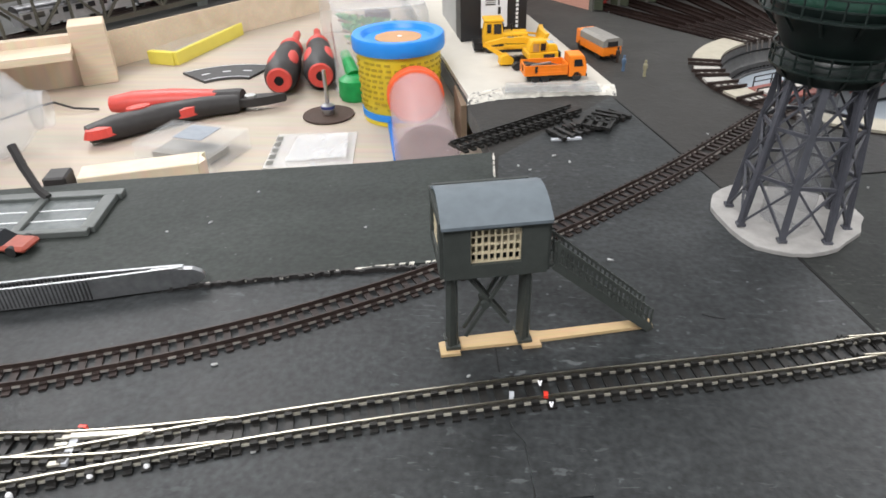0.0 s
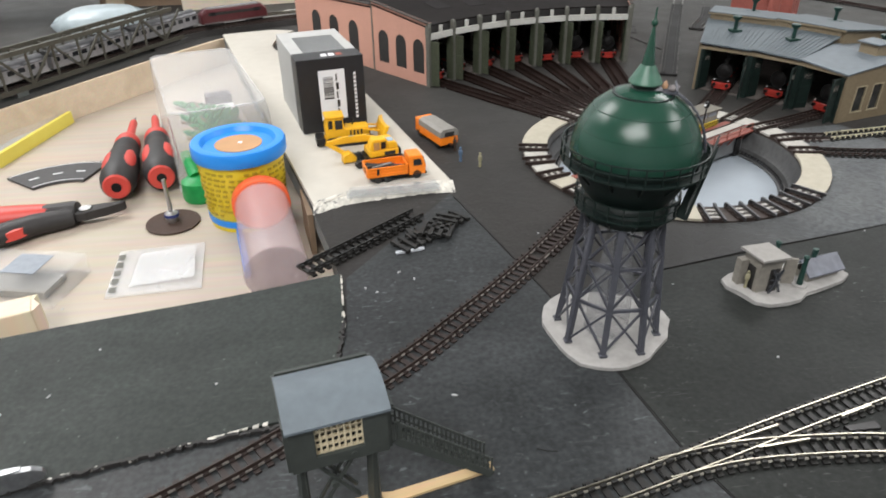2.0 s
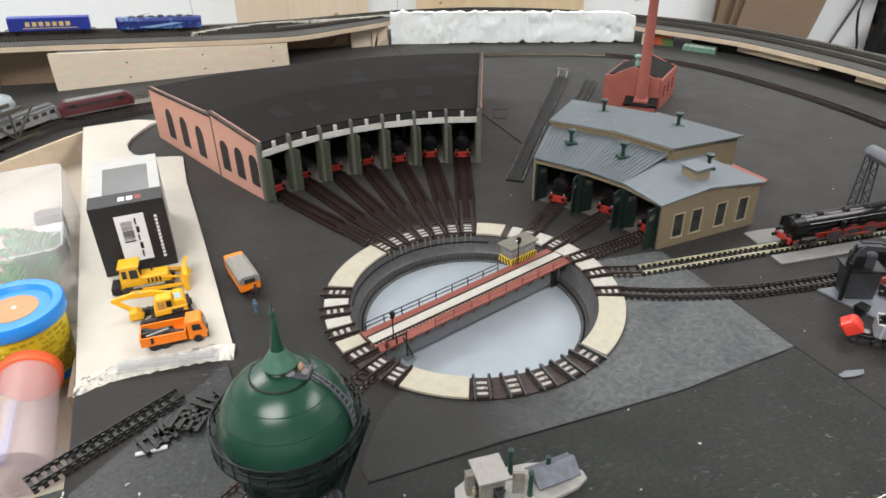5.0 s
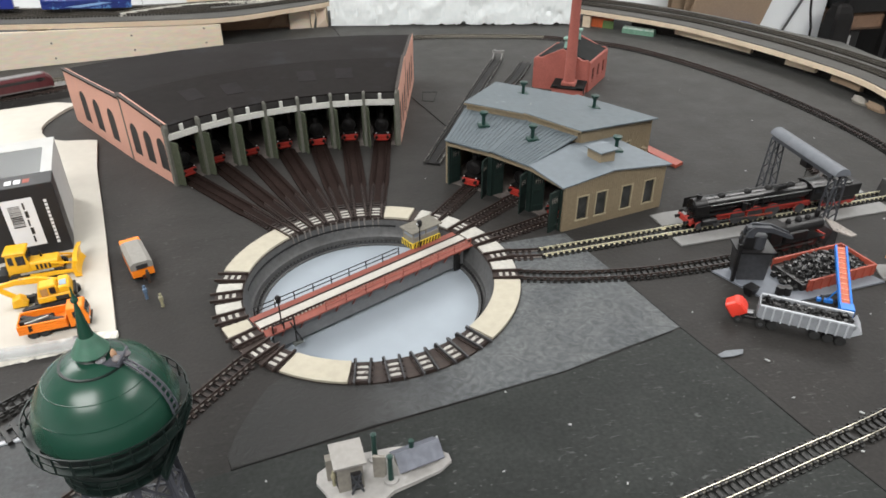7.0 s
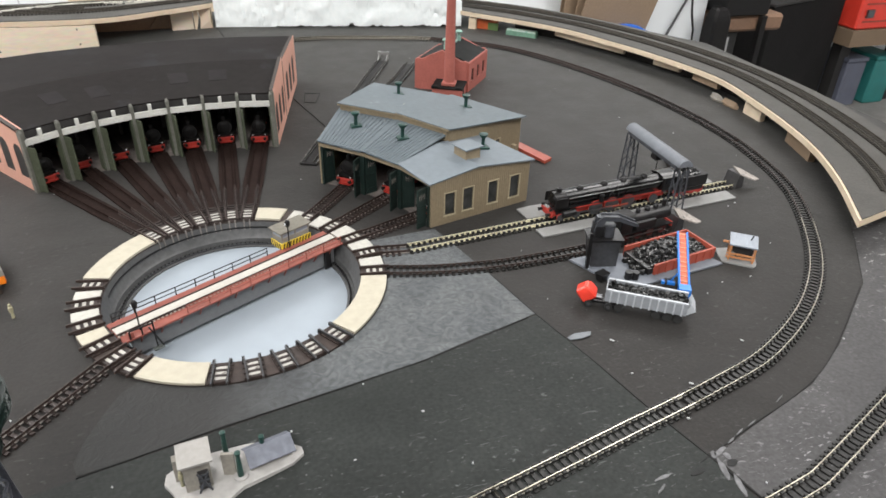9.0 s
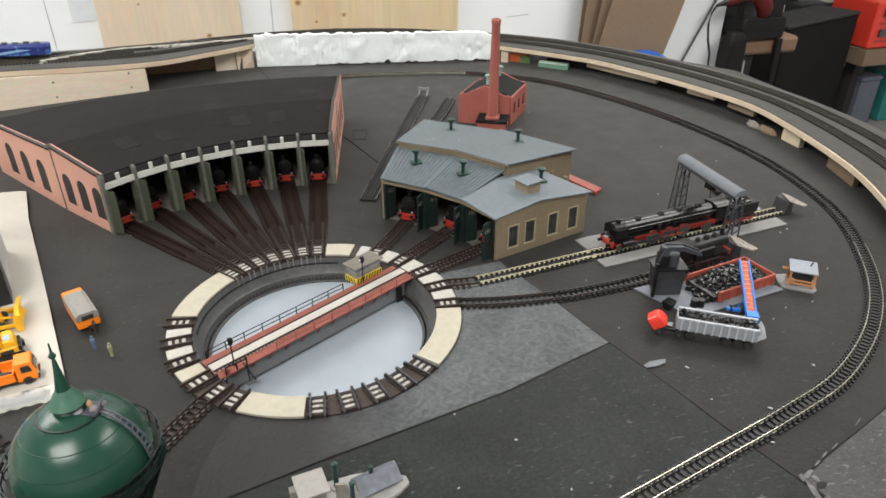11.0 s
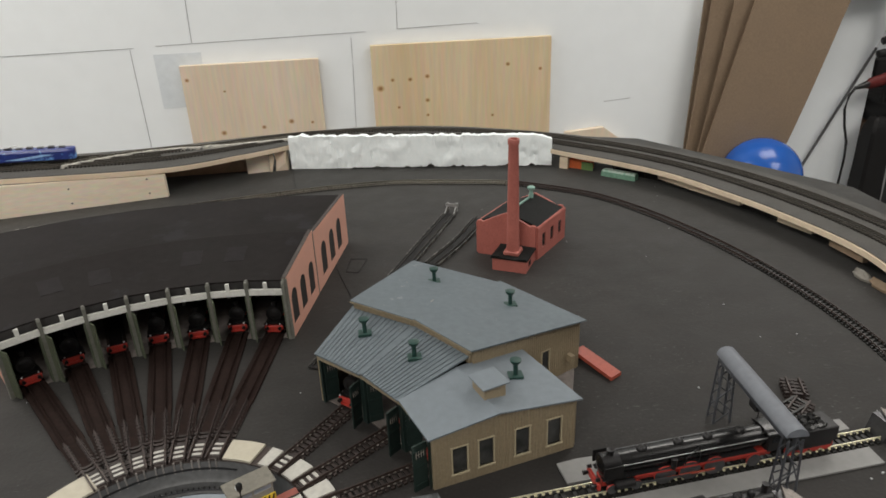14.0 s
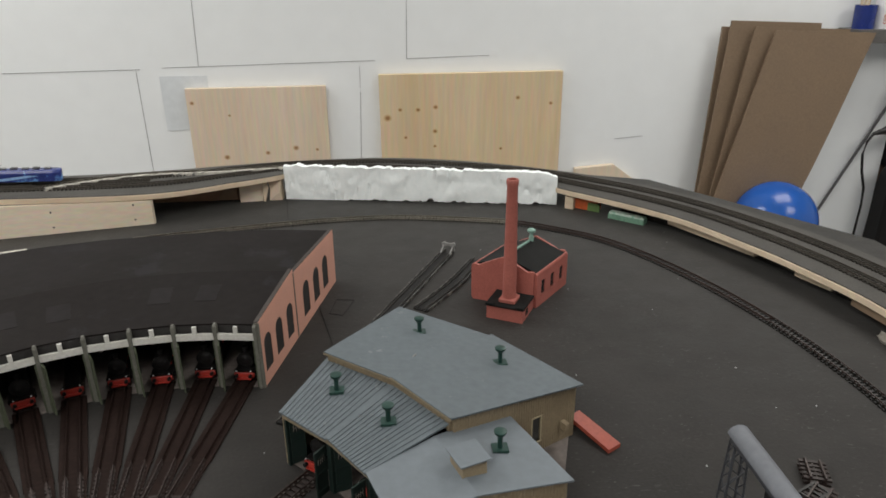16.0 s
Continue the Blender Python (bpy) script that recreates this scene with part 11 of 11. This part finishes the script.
for x, z in ((-0.066, 0.905), (-0.084, 0.868), (-0.092, 0.832), (-0.040, 0.97), (-0.075, 0.95)):
    part("clamp_knob", lathe(B(), [(0, -0.014), (0.011, -0.011), (0.012, 0.008), (0, 0.012)], 12, pose(x, 0, z, 0, 80, 0)), BLACK, stand)
    part("arm", rod(B(), (x, 0, z), (-0.062, 0, z + 0.008), 0.008, n=8), BLACK, stand)
part("clamp_block", box(B(), -0.085, -0.038, -0.017, 0.017, 0.885, 0.97), SOOT, stand, bevel=0.005)
drill = thing("power_tool", "red and black power tool hung on the chair", "power tool", pose(1.568, 1.515, -0.099))
rings = []
for x, z, r in ((0.0, 0.0, 0.011), (0.010, 0.003, 0.016), (0.040, 0.009, 0.017), (0.078, 0.020, 0.018), (0.112, 0.018, 0.023), (0.138, 0.006, 0.029), (0.158, -0.016, 0.031), (0.170, -0.040, 0.029), (0.174, -0.050, 0.018)):
    lean = 0 if x < 0.10 else -0.9 * min(1, (x - 0.10) / 0.066)
    rings.append([Vector((x - r * math.sin(a) * math.sin(lean), r * 0.8 * math.cos(a), z + r * math.sin(a) * math.cos(lean))) for a in [2 * math.pi * i / 16 for i in range(16)]])
part("body", loft(B(), rings), surface("dull_red_housing", (0.092, 0.008, 0.007), 0.55, spec=0.3), drill, "red housing with a pistol grip", smooth=50)
part("nose", rod(B(), (-0.032, 0, -0.008), (0.004, 0, 0.001), 0.005, 0.011, 12), BLACK, drill)
part("cable", tube(B(), [(-0.032, 0, -0.008), (-0.046, 0.0, -0.029), (-0.052, 0, -0.067), (-0.042, 0, -0.117), (-0.025, 0, -0.167), (-0.021, 0, -0.217), (-0.025, 0, -0.334), (-0.017, 0, -0.745)], 0.0036, 6), BLACK, drill)
gst = thing("black_pedestal", "tall black pedestal behind the chair", "pedestal", pose(2.47, 2.40, -0.85))
part("column", box(B(), -0.10, 0.165, -0.02, 0.16, 0, 0.604), BLACK_MATT, gst, bevel=0.006)
gbx = thing("green_box", "bright green plastic box on the pedestal", "box", pose(2.585, 2.42, -0.244))
part("box", box(B(), -0.048, 0.048, -0.015, 0.06, 0.0, 0.105), surface("apple_green", (0.17, 0.36, 0.03), 0.5), gbx, bevel=0.004)
part("box_lid", box(B(), -0.050, 0.050, -0.017, 0.062, 0.088, 0.107), surface("apple_green_lid", (0.2, 0.4, 0.04), 0.5), gbx, bevel=0.003)
desk = thing("white_desk", "white desk at the far side of the room", "desk", pose(3.05, 2.85, -0.85))
part("desktop", box(B(), -0.38, 0.52, -0.35, 0.45, 0.36, 0.40), WALL, desk, bevel=0.004)
for x in (-0.35, 0.48):
    for y in (-0.31, 0.41):
        part("leg", box(B(), x - 0.02, x + 0.02, y - 0.02, y + 0.02, 0, 0.36), STEEL_DARK, desk)
spk = thing("black_speaker", "small black box lying on the white desk", "box", pose(3.00, 2.66, -0.45))
part("body", box(B(), -0.05, 0.17, -0.06, 0.06, 0, 0.085), BLACK, spk, bevel=0.008)
tryd = thing("letter_tray", "dark letter tray with pale papers on the desk", "tray", pose(3.42, 3.05, -0.45))
for z in (0, 0.07, 0.14):
    part("shelf", box(B(), -0.16, 0.16, -0.10, 0.14, z, z + 0.012), BLACK, tryd)
    part("paper", box(B(), -0.13, 0.13, -0.09, 0.12, z + 0.012, z + 0.03), CARD_WHITE, tryd)
for x in (-0.165, 0.16):
    part("side", box(B(), x, x + 0.006, -0.10, 0.14, 0.0, 0.20), BLACK, tryd)
blackc = thing("black_cabinet", "matt black cabinet standing in the room", "cabinet")
corner = [(2.227, 1.90), (2.785, 2.077), (2.725, 2.257), (2.165, 2.08)]
part("body", prism(B(), corner, -0.85, -0.305), surface("dull_black_panel", (0.012, 0.0115, 0.0115), 0.8, 0, 0.1, 60, 0.1, spec=0.15), blackc, bevel=0.004)
part("cabinet_top", prism(B(), [(x + dx, y + dy) for (x, y), (dx, dy) in zip(corner, ((-0.004, -0.005), (0.005, -0.004), (0.004, 0.005), (-0.005, 0.004)))], -0.304, -0.292), BLACK_MATT, blackc, bevel=0.002)
redb = thing("red_toolbox", "red metal toolbox on a wooden stand", "toolbox", pose(2.86, 2.05, -0.85))
part("stand_top", box(B(), -0.02, 0.45, -0.02, 0.30, 0.31, 0.385), MDF, redb, "brown wooden stand top")
for x in (0.05, 0.40):
    part("stand_leg", box(B(), x - 0.03, x + 0.03, 0.05, 0.11, 0, 0.31), BLACK_MATT, redb)
tbx = part("toolbox_body", box(B(), -0.01, 0.42, -0.01, 0.26, 0.387, 0.60), TOY_RED, redb, "red metal box", bevel=0.008)
for z in (0.42, 0.50):
    part("drawer_edge", box(B(), 0.02, 0.40, -0.014, -0.010, z, z + 0.006), BIN_RED, tbx)
for x, z in ((0.05, 0.46), (0.05, 0.55), (0.34, 0.46)):
    part("catch", box(B(), x - 0.02, x + 0.02, -0.020, -0.010, z - 0.018, z + 0.018), STEEL_DARK, tbx)
part("carry_handle", tube(B(), [(0.10, 0.12, 0.60), (0.12, 0.12, 0.66), (0.30, 0.12, 0.66), (0.32, 0.12, 0.60)], 0.008, 8), TOY_RED, redb)
for x, w, c in ((0.02, 0.12, (0.12, 0.13, 0.17)), (0.20, 0.13, (0.03, 0.2, 0.19))):
    bx = thing("storage_box", "plastic storage box on the floor below the stand", "box", pose(2.90 + x, 2.07, -0.85), "storage boxes")
    part("box", box(B(), 0, w, 0, 0.2, 0, 0.22), surface("box_plastic", c, 0.5), bx, bevel=0.006)
    part("box_lid", box(B(), -0.004, w + 0.004, -0.004, 0.204, 0.221, 0.24), surface("lid_plastic", c, 0.5), bx, bevel=0.004)

shelf2 = thing("wall_shelf", "small dark wall shelf with a blue mug and spray can", "shelf", pose(1.44, 1.55, 0.172))
part("board", box(B(), -0.014, 0.20, -0.045, 0.048, -0.034, 0.0), surface("dull_grey_shelf", (0.12, 0.115, 0.11), 0.6), shelf2)
mug = thing("blue_mug", "blue mug holding brushes on the shelf", "mug", pose(1.459, 1.548, 0.172))
part("mug", lathe(B(), [(0, 0), (0.0265, 0), (0.0275, 0.060), (0.0250, 0.060), (0.0240, 0.01), (0, 0.01)], 24), surface("navy_glaze", (0.01, 0.03, 0.2), 0.25), mug, smooth=40)
for k in range(3):
    part("brush", rod(B(), (0.01 * (k - 1), 0.005 * k, 0.012), (0.022 * (k - 1), 0.01 * k, 0.14), 0.0035, n=6), PLY, mug)
spray = thing("spray_can", "white spray can with orange print", "can", pose(1.518, 1.545, 0.172))
part("can", lathe(B(), [(0, 0), (0.030, 0), (0.031, 0.004), (0.031, 0.15), (0.022, 0.165), (0, 0.166)], 24), LABEL_WHITE, spray, smooth=40)
for a0, a1, z0, z1 in ((262, 300, 0.010, 0.036), (262, 300, 0.060, 0.075), (262, 292, 0.095, 0.104), (262, 285, 0.112, 0.118)):
    part("print_bar", ring_sector(B(), 0.0311, 0.0316, a0, a1, z0, z1, 10), TOY_ORANGE, spray)
txt = bpy.data.curves.new("lettering", "FONT")
txt.body, txt.size, txt.extrude, txt.align_x = "SPR", 0.017, 0.0004, "LEFT"
word = new("lettering", txt)
word.matrix_world = spray.matrix_world @ Matrix.Rotation(radians(236), 4, "Z") @ pose(0.0312, 0.006, 0.012) @ Matrix.Rotation(radians(90), 4, "Y") @ Matrix.Rotation(radians(180), 4, "Z")
bpy.context.view_layer.update()
flat = bpy.data.meshes.new_from_object(word.evaluated_get(bpy.context.evaluated_depsgraph_get()))
bm = B()
bm.from_mesh(flat)
turn = word.matrix_world.copy()
bpy.data.objects.remove(word)
for v in bm.verts:
    v.co = spray.matrix_world.inverted() @ turn @ v.co
part("lettering", bm, BELT, spray, "orange printed letters")
